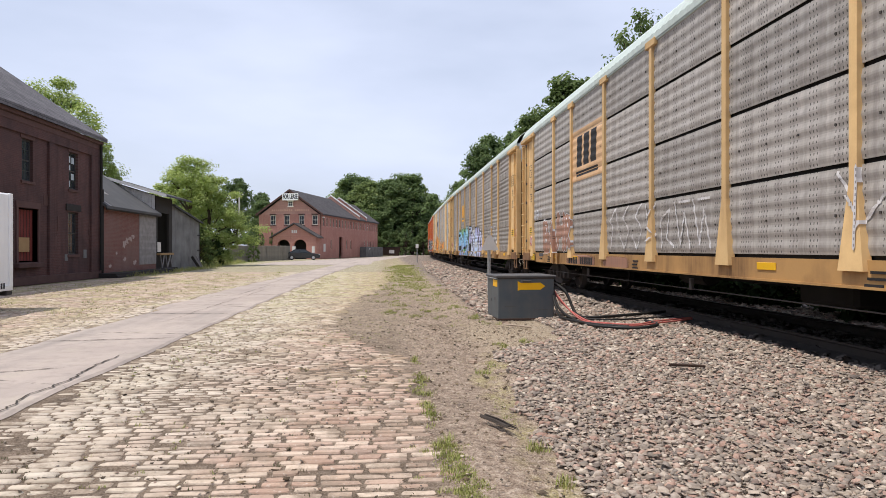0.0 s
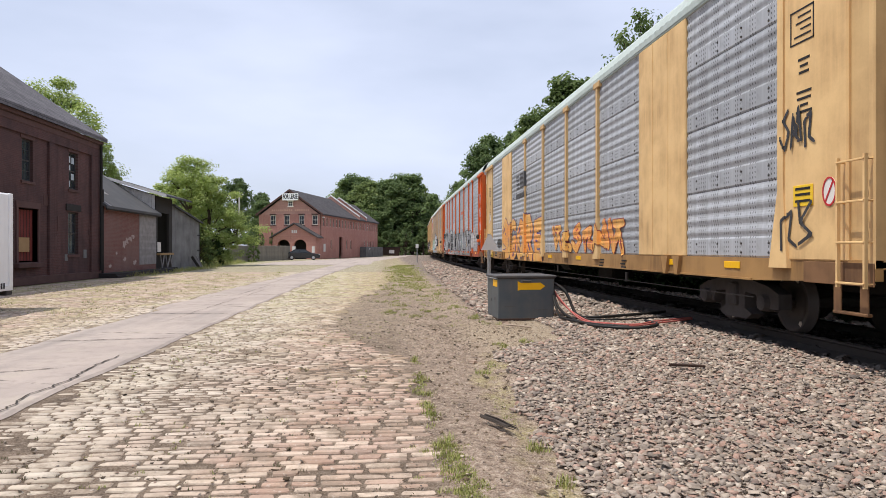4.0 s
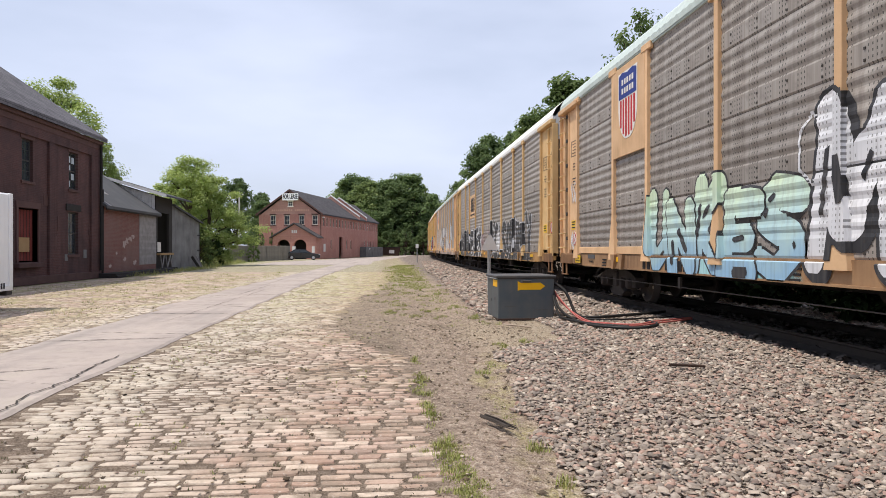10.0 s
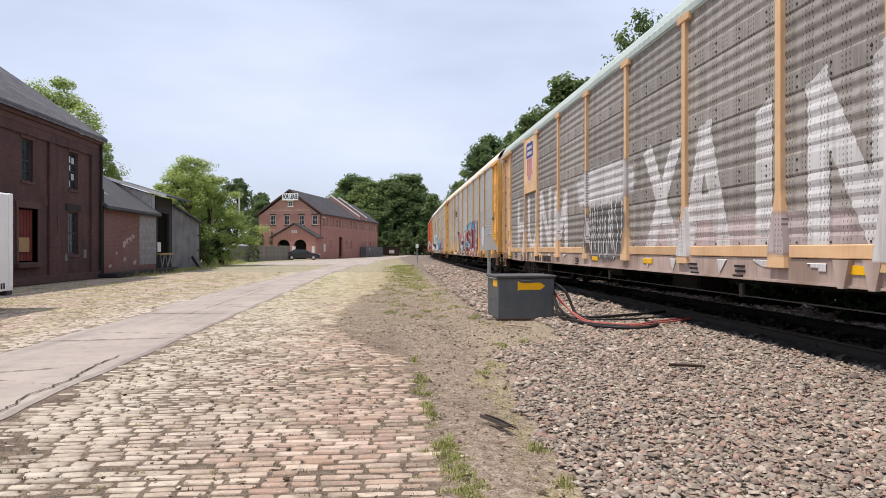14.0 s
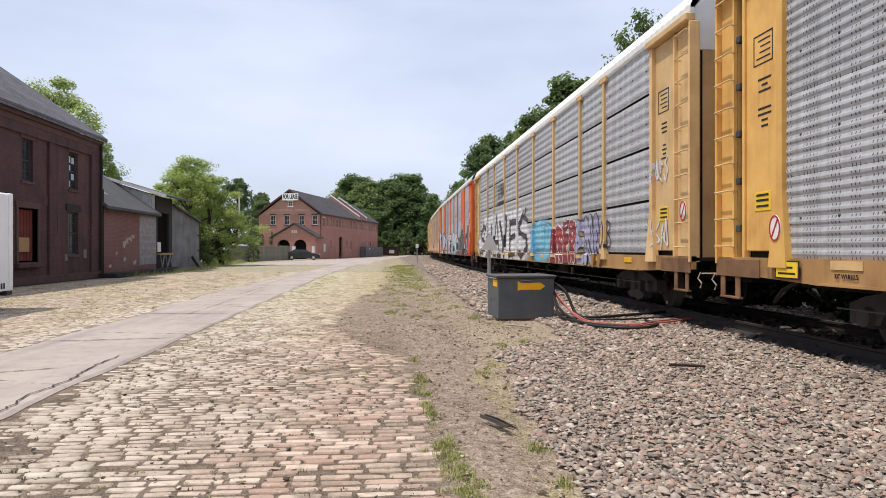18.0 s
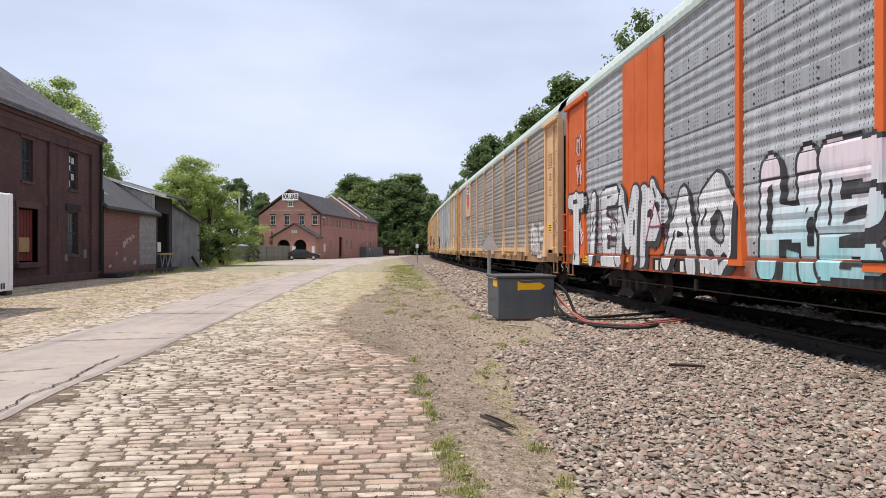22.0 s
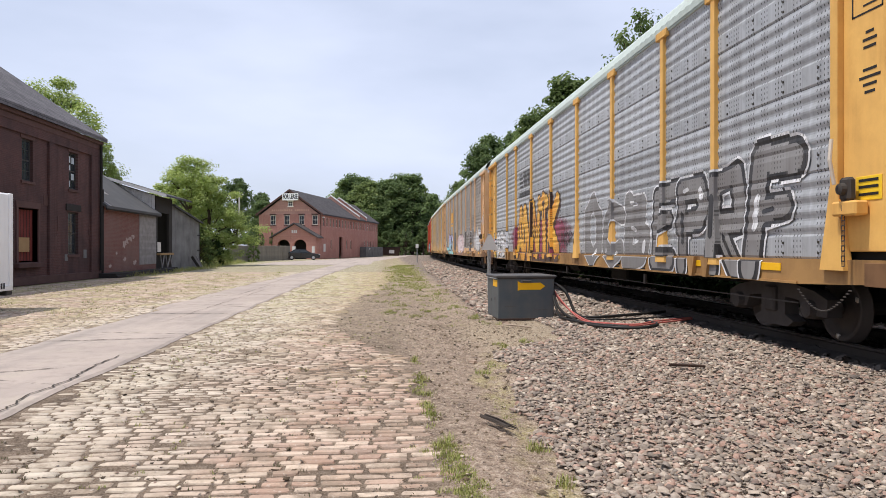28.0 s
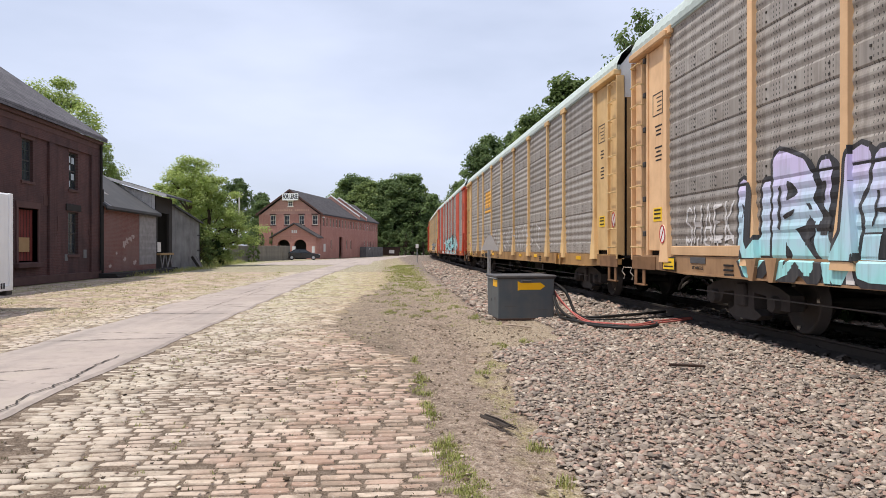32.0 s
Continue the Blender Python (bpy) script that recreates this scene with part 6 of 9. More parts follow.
def road_edges(y):
    r = -3.42 + 0.10 * noise.noise((0.7 * y, 2, 0)) + 0.05 * noise.noise((3.1 * y, 5, 0)) + max(0, y - 40) * 0.03
    l = -5.55 + 0.15 * noise.noise((0.5 * y, 9, 0)) - (0.25 if y > 18 else 0) + max(0, y - 28) * 0.03
    return l, r


rows = []
for y in [-6 + 0.35 * i for i in range(250)]:
    l, r = road_edges(y)
    rows.append([(l, y, -0.012), (l + 0.05, y, 0.012)] + [(l + (r - l) * k / 6, y, 0.016 + 0.006 * noise.noise((k, y * 0.3, 4))) for k in range(1, 6)] + [(r - 0.05, y, 0.012), (r, y, -0.012)])
CRACK = worn("dirt_filled_crack", (0.06, 0.05, 0.042), (0.14, 0.11, 0.085), 0.5, 6, rough=0.95)
road = tagged(part("road", Shape().grid(rows), asphalt()), "narrow strip of cracked pale grey asphalt", "road", kind="structure")
apron_mat = asphalt()


def crack(y0, y1, x0, x1, seed, wide=0.03):
    r, rows, k = random.Random(seed), [], 46
    off = 0.0
    for i in range(k + 1):
        u = i / k
        off = off * 0.8 + r.uniform(-0.035, 0.035)
        x, y, w = x0 + (x1 - x0) * u + off, y0 + (y1 - y0) * u + off * 0.8, wide * r.uniform(0.3, 1.0) * min(1, 6 * u + 0.1, 6 * (1 - u) + 0.1)
        rows.append([(x - w, y - w * 0.3, 0.025), (x + w, y + w * 0.3, 0.025)] if abs(x1 - x0) < abs(y1 - y0) else [(x, y - w, 0.025), (x, y + w, 0.025)])
    part("crack", Shape().grid(rows), CRACK, road, "open crack filled with dirt")


crack(5.9, 10.2, -3.46, -3.72, 1, 0.017)
crack(11.6, 11.9, -5.5, -3.5, 2, 0.025)
crack(16.4, 16.2, -5.6, -3.5, 3, 0.03)
crack(22.5, 22.9, -5.7, -3.5, 4, 0.03)
crack(14.5, 27.0, -4.5, -4.3, 5, 0.010)
crack(8.4, 9.0, -5.5, -4.0, 6, 0.02)
rows = []
for y in [66 + 2 * i for i in range(60)]:
    l = -12.5 + max(0, y - 80) * 0.21 + 0.4 * noise.noise((y * 0.2, 3, 0))
    r = -1.4 + max(0, y - 85) * 0.10 + 0.3 * noise.noise((y * 0.3, 8, 0))
    rows.append([(l, y, -0.015), (l + 0.2, y, 0.006), ((l + r) / 2, y, 0.010), (r - 0.2, y, 0.006), (r, y, -0.015)])
tagged(part("road", Shape().grid(rows), apron_mat), "wide pale asphalt yard before the brick mill", "road", kind="structure")

# granite setts, in courses across the yard
def sett_template(seed):
    """A worn stone of unit size: uneven rounded outline, sunk edges, a slightly domed top."""
    r = random.Random(seed)
    ring = []
    for i in range(10):
        a = math.tau * (i + 0.5) / 10
        ca, sa = math.cos(a), math.sin(a)
        ring.append((0.52 * math.copysign(abs(ca) ** 0.24, ca) * r.uniform(0.88, 1.05), 0.51 * math.copysign(abs(sa) ** 0.36, sa) * r.uniform(0.80, 1.10)))
    v = [(x, y, -0.045) for x, y in ring] + [(x * 0.99, y * 0.97, -0.014) for x, y in ring] + [(x * 0.95, y * 0.80, -0.002) for x, y in ring] + [(r.uniform(-0.1, 0.1), r.uniform(-0.1, 0.1), 0.004)]
    f = []
    for k in (0, 10):
        for i in range(10):
            j = (i + 1) % 10
            f += [(k + i, k + j, k + 10 + j), (k + i, k + 10 + j, k + 10 + i)]
    f += [(20 + i, 20 + (i + 1) % 10, 30) for i in range(10)]
    return v, f


SETTS = [sett_template(40 + i) for i in range(6)]


def bare(x, y):
    """Where earth has covered the setts."""
    m = noise.noise((x * 0.55, y * 0.38, 11)) + 0.5 * noise.noise((x * 1.7, y * 1.3, 5))
    edge = 0.36 + 0.06 * noise.noise((y * 1.3, 0, 2))
    if y > 9.6:
        edge = 0.30 - min(1.35, (y - 9.6) * 0.33) + 0.5 * noise.noise((y * 0.7, x * 0.8, 7)) + 0.35 * noise.noise((y * 2.5, x * 2.5, 3)) + min(1.5, max(0, y - 15) * 0.07)
    return x > edge or m > 0.86


near_setts, far_setts = [], []
y, course = -5.0, 0
while y < 46:
    depth = 0.113 * RND.uniform(0.92, 1.1)
    x = -17.5 + RND.uniform(0, 0.3) if y > 7 else -7.5 + RND.uniform(0, 0.3)
    while x < 0.55:
        w = RND.uniform(0.17, 0.31)
        cx, cy = x + w / 2, y + 0.02 * noise.noise((x * 0.6, y * 0.6, 0)) + 0.05 * math.sin(x * 0.35)
        l, r = road_edges(cy)
        x += w
        if l - 0.1 < cx < r + 0.08 or bare(cx, cy) or RND.random() < 0.02:
            continue
        if cx < -14.3:
            continue
        sunk = noise.noise((cx * 0.55, cy * 0.40, 33)) + 0.6 * noise.noise((cx * 1.9, cy * 1.3, 17))
        dz = -0.007 + 0.010 * noise.noise((cx * 0.8, cy * 0.8, 6)) + RND.uniform(-0.006, 0.004) - (0.015 if cx < -1.6 else 0.009) * max(0.0, min(1.0, (sunk - 0.12) / 0.35)) * max(0.15, min(1.0, 1.5 - cy / 16.0))
        row = (cx, cy, dz, w - 0.012 - RND.uniform(0, 0.022), depth - 0.010 - RND.uniform(0, 0.022), RND.uniform(-0.06, 0.06), RND.uniform(-0.03, 0.03))
        (near_setts if 3.9 < cy < 6.4 and cx > -1.75 else far_setts).append(row)
    y += depth


def sett_mats(rows):
    a = np.array(rows)
    m = np.zeros((len(a), 3, 4))
    c, s = np.cos(a[:, 5]), np.sin(a[:, 5])
    m[:, 0, 0], m[:, 0, 1], m[:, 1, 0], m[:, 1, 1], m[:, 2, 2] = c * a[:, 3], -s * a[:, 4], s * a[:, 3], c * a[:, 4], 1
    m[:, 2, 0], m[:, 2, 1] = a[:, 6] * 0.40, np.abs(a[:, 6]) * 0.12
    m[:, :, 3] = a[:, :3]
    return m


fm = sett_mats(far_setts)
for k in range(6):
    paving = tagged(part("sett_paving", many("sett_paving", *SETTS[k], fm[k::6]), SETT), "courses of worn pinkish granite setts with sandy joints", "paving", kind="stuff")

# ballast: broken stones
SHARD_F = [(0, 1, 3), (1, 2, 3), (0, 4, 1), (4, 5, 1), (1, 5, 2), (5, 6, 2), (2, 6, 3), (6, 7, 3), (3, 7, 0), (7, 4, 0)]


def shard(seed):
    r = random.Random(seed)
    top = [(math.cos(a) * r.uniform(0.55, 1.0), math.sin(a) * r.uniform(0.3, 0.75), r.uniform(0.25, 0.55)) for a in (0.3, 1.8, 3.4, 4.9)]
    low = [(math.cos(a) * r.uniform(0.6, 1.0), math.sin(a) * r.uniform(0.6, 1.0), r.uniform(-0.35, -0.1)) for a in (0.1, 1.6, 3.2, 4.8)]
    return top + low, SHARD_F


SHARDS = [shard(i) for i in (3, 8, 14, 23, 31)]


def strew(name, count, area, size, keep, sink=0.18, flat=0.62, mat=STONE):
    pts = []
    while len(pts) < count:
        q = RNG.uniform((area[0], area[2]), (area[1], area[3]), (count, 2))
        for px, py in q:
            if keep(px, py):
                pts.append((px, py))
    pts = np.array(pts[:count])
    k = len(pts)
    sc = RNG.uniform(size[0], size[1], k) * RNG.choice([0.6, 0.9, 1.0, 1.25, 1.75], k)
    rz, rx = RNG.uniform(0, math.tau, k), RNG.uniform(-0.9, 0.9, k)
    st = RNG.uniform(0.7, 1.5, k)
    m = np.zeros((k, 3, 4))
    c, s, cr, sr = np.cos(rz), np.sin(rz), np.cos(rx), np.sin(rx)
    m[:, 0, 0], m[:, 0, 1], m[:, 0, 2] = c * sc * st, -s * cr * sc, s * sr * sc * flat
    m[:, 1, 0], m[:, 1, 1], m[:, 1, 2] = s * sc * st, c * cr * sc, -c * sr * sc * flat
    m[:, 2, 1], m[:, 2, 2] = sr * sc * 0.8, cr * sc * flat
    m[:, 0, 3], m[:, 1, 3] = pts[:, 0], pts[:, 1]
    m[:, 2, 3] = [earth_z(a, b) + 0.01 for a, b in pts]
    m[:, 2, 3] += sc * (sink + RNG.uniform(-0.25, 0.75, k) * (k > 5000))
    thirds = np.array_split(np.arange(k), len(SHARDS))
    for ids, (sv, sf) in zip(thirds, SHARDS):
        ob = part(name, many(name, sv, sf, m[ids]), mat)
        tagged(ob, "crushed angular grey-brown stones", "gravel", kind="stuff")
    return ob


def on_ballast(x, y):
    u = x - (track_x(y) - TRACK_X)
    edge = 1.22 + max(0.0, min(y, 13.9) - 6.0) * 0.115 + max(0.0, y - 13.9) * 0.022 + 0.16 * noise.noise((y * 0.7, x * 0.3, 1)) + 0.22 * noise.noise((y * 2.1, x * 1.5, 8))
    if 10.0 < y < 14.4:                                  # a sandy patch before the cabinet
        edge += 1.05 * min(1.0, (y - 10.0) / 0.7) * min(1.0, (14.4 - y) / 0.3)
    if y > 14.2:
        edge = max(edge, 1.9)
    return edge < u < 5.55


def in_track(x, y):
    return 5.45 < x - (track_x(y) - TRACK_X) < 8.3


tagged(strew("ballast", 52000, (1.0, 5.7, 3.6, 8.6), (0.012, 0.028), on_ballast), "crushed grey-brown trap rock ballast", "ballast", kind="stuff")
tagged(strew("ballast", 42000, (1.0, 5.7, 8.6, 15.5), (0.017, 0.034), on_ballast), "crushed grey-brown trap rock ballast", "ballast", kind="stuff")
tagged(strew("ballast", 30000, (1.2, 6.5, 15.5, 34.0), (0.036, 0.062), on_ballast), "crushed grey-brown trap rock ballast", "ballast", kind="stuff")
tagged(strew("ballast", 24000, (1.2, 12.0, 34.0, 80.0), (0.038, 0.066), on_ballast), "crushed grey-brown trap rock ballast", "ballast", kind="stuff")
tagged(strew("ballast", 4200, (1.0, 5.6, -3.0, 3.6), (0.035, 0.055), on_ballast), "crushed grey-brown trap rock ballast", "ballast", kind="stuff")
SANDY = ramp_mat("sandy_grit", [(0.25, 0.20, 0.155), (0.40, 0.33, 0.25), (0.33, 0.265, 0.21), (0.52, 0.44, 0.34), (0.30, 0.225, 0.17), (0.20, 0.165, 0.14), (0.46, 0.38, 0.29)], 45, 0.95)
# Stones between the rails: oil-dark, with the train's shade in the colour.
OILY_SHADE = ramp_mat("oily_shade_dark_stone", [(0.06, 0.054, 0.05), (0.11, 0.096, 0.086), (0.075, 0.066, 0.06), (0.14, 0.12, 0.105)], 45, 0.8)
strew("oily_ballast", 9000, (5.4, 9.4, 3.0, 30.0), (0.04, 0.06), in_track, mat=OILY_SHADE)
strew("oily_ballast", 4000, (5.4, 14.0, 30.0, 80.0), (0.07, 0.11), in_track, mat=OILY_SHADE)
tagged(strew("grit", 6500, (0.35, 2.9, 3.6, 16.0), (0.004, 0.013), lambda x, y: not on_ballast(x, y), mat=SANDY), "loose grit and pebbles on earth", "gravel", kind="stuff")
tagged(strew("grit", 5000, (-1.3, 2.6, 10.5, 26.0), (0.006, 0.022), lambda x, y: bare(x, y) and not on_ballast(x, y), mat=SANDY), "loose grit and pebbles on earth", "gravel", kind="stuff")
tagged(strew("grit", 2500, (-3.2, 0.4, 3.6, 14.0), (0.004, 0.012), lambda x, y: True), "loose grit between setts", "gravel", kind="stuff")

LITTER = ramp_mat("dry_brown_litter", [(0.09, 0.065, 0.045), (0.17, 0.125, 0.085), (0.06, 0.05, 0.04), (0.25, 0.19, 0.12)], 40, 0.95)
tagged(strew("leaf_litter", 1100, (-3.3, 0.45, 3.7, 13.0), (0.006, 0.019), lambda x, y: noise.noise((x * 1.1, y * 0.9, 21)) > -0.05, flat=0.35, mat=LITTER), "small dry brown bits of leaf and bark on setts", "litter", kind="stuff")
tagged(strew("leaf_litter", 700, (0.45, 2.6, 3.7, 14.0), (0.008, 0.024), lambda x, y: not on_ballast(x, y), flat=0.35, mat=LITTER), "small dry brown bits of bark on earth", "litter", kind="stuff")

strew("ballast", 3500, (8.3, 10.6, 5.0, 34.0), (0.04, 0.06), lambda x, y: True)
# Dark strip laid where the train's shade falls beside the rail.
FOOT_SHADE = worn("rail_foot_shade", (0.055, 0.050, 0.047), (0.10, 0.09, 0.08), 0.6, 1.4, rough=0.7, streak=False, bump=0.4)
tagged(part("grease_mat", Shape().grid([[(x - 0.02 * noise.noise((y * 1.7, x, 5)) * (k == 0), y, 0.105 + 0.022 * k + 0.012 * noise.noise((x * 3, y * 1.1, 2))) for k, x in enumerate((5.46, 5.60, 5.72, 5.835))] for y in [2 + 0.4 * i for i in range(80)]]), FOOT_SHADE), "flat dark strip for the train's shade along the rail's foot", "track mat", kind="structure")

# the track: two rails, ties, plates
RAIL_STEEL = worn("dark_greasy_rail_steel", (0.075, 0.066, 0.060), (0.11, 0.08, 0.062), 0.5, rough=0.6, metal=0.3)
RAIL_HEAD = worn("polished_rail_head", (0.40, 0.39, 0.38), (0.2, 0.17, 0.15), 0.3, rough=0.3, metal=0.9)
TIE = worn("oily_wooden_tie", (0.05, 0.042, 0.035), (0.09, 0.075, 0.06), 0.6, rough=0.9)
track = empty("railway_track", Matrix.Identity(4), "straight railway track with dark steel rails on oily ties", "track", kind="structure")
RAIL_P = [(-0.075, -0.185), (-0.075, -0.172), (-0.014, -0.150), (-0.010, -0.05), (-0.036, -0.035), (-0.036, -0.004), (-0.030, 0.0), (0.030, 0.0), (0.036, -0.004), (0.036, -0.035), (0.010, -0.05), (0.014, -0.150), (0.075, -0.172), (0.075, -0.185)]
ystat = [-60, -20, 0, 20, 35] + [35 + 8 * i for i in range(1, 60)]
for side in (-0.755, 0.755):
    sh = Shape()
    n = len(RAIL_P)
    vs = [(track_x(y) + side + px, y, RAIL_Z + pz) for y in ystat for px, pz in RAIL_P]
    fs = [(i * n + k, i * n + (k + 1) % n, i * n + n + (k + 1) % n, i * n + n + k) for i in range(len(ystat) - 1) for k in range(n)]
    sh.add(vs, fs)
    sh.m = [1 if (q % n) == 6 else 0 for q in range(len(fs))]
    part("rail", sh, [RAIL_STEEL, RAIL_HEAD], track, "dark steel rail with a bright head")
tie_shape = Shape().box(-1.30, 1.30, -0.115, 0.115, -0.17, 0.0, 0.012)
tie_mesh = tie_shape.mesh("tie")
plate_mesh = Shape().box(-0.1, 0.1, -0.1, 0.1, 0, 0.02, 0.004).mesh("tie_plate")
for i in range(150):
    y = 2.0 + i * 0.53
    tie = part("tie", tie_mesh, TIE, track, "", pose(track_x(y), y, RAIL_Z - 0.205, 0, 0, track_turn(y)))
    if i < 60:
        for side in (-0.755, 0.755):
            part("tie_plate", plate_mesh, RAIL_STEEL, tie, "", pose(side, 0, 0.0))

# ---- things beside the track ----
BOX_GREY = worn("slate_grey_cabinet_paint", (0.12, 0.14, 0.155), (0.30, 0.25, 0.2), 0.45, 2.5, rough=0.5, bump=0.08)
LID_GREY = worn("dusty_grey_lid_paint", (0.13, 0.13, 0.135), (0.30, 0.26, 0.22), 0.4, 2.0, rough=0.6)
RUST_DARK = worn("dark_scaled_rust", (0.075, 0.05, 0.04), (0.16, 0.09, 0.06), 0.5, 6, rough=0.9)
TAPE = worn("amber_reflective_tape", (0.90, 0.50, 0.02), (0.5, 0.3, 0.05), 0.15, rough=0.4)
GALV = worn("galvanised_post", (0.42, 0.43, 0.43), (0.25, 0.24, 0.22), 0.4, 3, rough=0.45, metal=0.6)
SIGN_BACK = worn("dull_sign_back", (0.62, 0.60, 0.57), (0.4, 0.37, 0.33), 0.4, 3, rough=0.6)
RUBBER = worn("black_cable_rubber", (0.02, 0.02, 0.021), (0.12, 0.10, 0.08), 0.4, 4, rough=0.6)
RED_CABLE = worn("red_cable_sheath", (0.45, 0.15, 0.13), (0.36, 0.22, 0.19), 0.6, 5, rough=0.6)

cab = empty("equipment_cabinet", pose(2.88, 14.50, 0.02, 0, 0, 3), "low slate-grey steel equipment cabinet with amber tape", "cabinet")
part("body", Shape().box(-0.59, 0.59, -0.38, 0.70, 0.0, 0.90, 0.012), BOX_GREY, cab)
part("plinth", Shape().box(-0.596, 0.596, -0.386, 0.70, 0.0, 0.06, 0.01), RUST_DARK, cab, "mud-stained base rim")
part("lid", Shape().box(-0.63, 0.63, -0.42, 0.72, 0.888, 0.938, 0.012), LID_GREY, cab, "dusty overhanging lid")
# Shade under the lid's edge, put in as a dark strip.
part("lid_lip", Shape().box(-0.60, 0.60, -0.392, -0.38, 0.862, 0.886, 0.003), DARK_STEEL, cab, "dark strip for the shaded gap under the lid")
part("latch", Shape().box(-0.11, 0.11, -0.43, -0.38, 0.815, 0.835, 0.006).box(-0.11, -0.085, -0.43, -0.38, 0.79, 0.835, 0.004).box(0.085, 0.11, -0.43, -0.38, 0.79, 0.835, 0.004), LID_GREY, cab)
part("arrow_tape", Shape().prism([(-0.18, 0.625), (-0.12, 0.64), (0.30, 0.64), (0.40, 0.715), (0.30, 0.785), (-0.12, 0.785), (-0.18, 0.82)], "y", -0.386, -0.379), TAPE, cab, "amber arrow-shaped reflective tape")
part("corner_tape", Shape().box(-0.597, -0.588, -0.30, 0.10, 0.70, 0.84), TAPE, cab, "amber tape patch")
part("hinge", Shape().tube([(-0.615, -0.3, 0.87), (-0.615, 0.6, 0.87)], 0.012, 6), GALV, cab)
for y, z in ((-0.1, 0.42), (0.25, 0.38)):
    part("vent_mark", Shape().box(-0.598, -0.588, y, y + 0.08, z, z + 0.05), LID_GREY, cab)
for x, z, w in ((-0.45, 0.30, 0.24), (0.15, 0.22, 0.3), (0.42, 0.48, 0.1)):
    part("scuff", Shape().box(x, x + w, -0.384, -0.379, z, z + 0.012), LID_GREY, cab, "pale scrape in the paint")

sign = empty("track_sign", pose(3.0, 19.9, 0.02), "small triangular sign on a galvanised post, seen from behind", "sign")
part("post", Shape().box(-0.045, 0.0, -0.03, 0.03, 0, 1.92, 0.004).box(0.01, 0.04, -0.03, 0.03, 0, 1.92, 0.004), GALV, sign)
part("sign_plate", Shape().prism([(-0.24, 1.45), (0.27, 1.45), (0.06, 1.88), (-0.04, 1.88)], "y", -0.045, -0.035), SIGN_BACK, sign, "pale trapezoid sign plate")

mile = empty("track_marker", pose(3.48, 75.3, 0.0), "slender marker post with a small white square plate", "sign")
part("post", Shape().box(-0.05, 0.05, -0.05, 0.05, 0, 1.95, 0.01), GALV, mile)
part("marker_plate", Shape().box(-0.16, 0.16, -0.07, -0.05, 1.62, 2.02, 0.01), WHITE_PAINT, mile, "white square plate")


def cable(pts, r, mat, label, name="cable"):
    out = []
    P = [Vector(p) for p in pts]
    for i in range(len(P) - 1):
        a, b, c, d = P[max(i - 1, 0)], P[i], P[i + 1], P[min(i + 2, len(P) - 1)]
        for k in range(8):
            t = k / 8
            out.append(0.5 * ((2 * b) + (c - a) * t + (2 * a - 5 * b + 4 * c - d) * t * t + (3 * b - a - 3 * c + d) * t ** 3))
    out.append(P[-1])
    return tagged(part(name, Shape().tube(out, r, 7), mat, smooth=True), label, "cable", "cables from the cabinet")


cable([(3.45, 14.3, 0.75), (3.60, 14.0, 0.45), (3.70, 13.0, 0.17), (3.82, 12.1, 0.17), (4.3, 11.75, 0.17), (4.95, 12.05, 0.19), (5.7, 12.5, 0.20)], 0.016, RED_CABLE, "faded red cable looping over ballast")
cable([(3.48, 14.35, 0.7), (3.64, 14.05, 0.38), (3.76, 12.9, 0.17), (3.92, 12.25, 0.17), (4.4, 11.95, 0.17), (4.95, 12.3, 0.19), (5.8, 12.75, 0.20)], 0.015, RED_CABLE, "faded red cable looping over ballast")
cable([(3.48, 14.25, 0.72), (3.53, 13.9, 0.3), (3.60, 12.8, 0.15), (3.75, 11.9, 0.15), (4.3, 11.5, 0.16), (4.75, 11.8, 0.18), (4.8, 12.5, 0.18)], 0.026, RUBBER, "black rubber cable looping over ballast")
cable([(3.48, 14.45, 0.82), (3.74, 14.2, 0.62), (3.90, 13.9, 0.17), (4.1, 13.3, 0.17), (4.9, 13.6, 0.18), (5.8, 14.0, 0.20)], 0.03, RUBBER, "thick black cable from the cabinet to the rail")
cable([(3.46, 14.2, 0.6), (3.49, 13.8, 0.2), (3.49, 13.2, 0.15), (3.7, 12.2, 0.16), (4.2, 11.7, 0.16)], 0.024, RUBBER, "black rubber cable hanging from the cabinet")
cable([(3.5, 13.6, 0.14), (4.2, 12.9, 0.16), (5.0, 13.0, 0.17), (5.6, 13.1, 0.19)], 0.018, RUBBER, "thin black cable lying across the ballast")

POLE_PALE = worn("bleached_stick_wood", (0.40, 0.34, 0.28), (0.22, 0.18, 0.15), 0.5, 6, rough=0.95)
WOOD_OLD = worn("charred_grey_timber", (0.085, 0.07, 0.06), (0.20, 0.17, 0.15), 0.5, 6, rough=0.95, bump=0.5)
sp = Shape()
for i in range(9):
    o = i * 0.010 - 0.045
    a, b, zz = -0.30 + RND.uniform(-0.08, 0.10), 0.27 + RND.uniform(-0.20, 0.07), RND.uniform(0.006, 0.03)
    sp.tube([(a, o + RND.uniform(-0.01, 0.01), zz), (a * 0.4, o, zz + RND.uniform(0, 0.012)), (b * 0.5, o, zz), (b, o + RND.uniform(-0.02, 0.02), zz + RND.uniform(-0.004, 0.02))], RND.uniform(0.007, 0.014), 5, r1=0.004)
tagged(part("timber_scrap", sp, WOOD_OLD, None, "", pose(1.0, 5.78, 0.02, 2, 3, -62) @ Matrix.Scale(0.8, 4)), "splintered dark timber scrap lying on earth", "wood scrap")
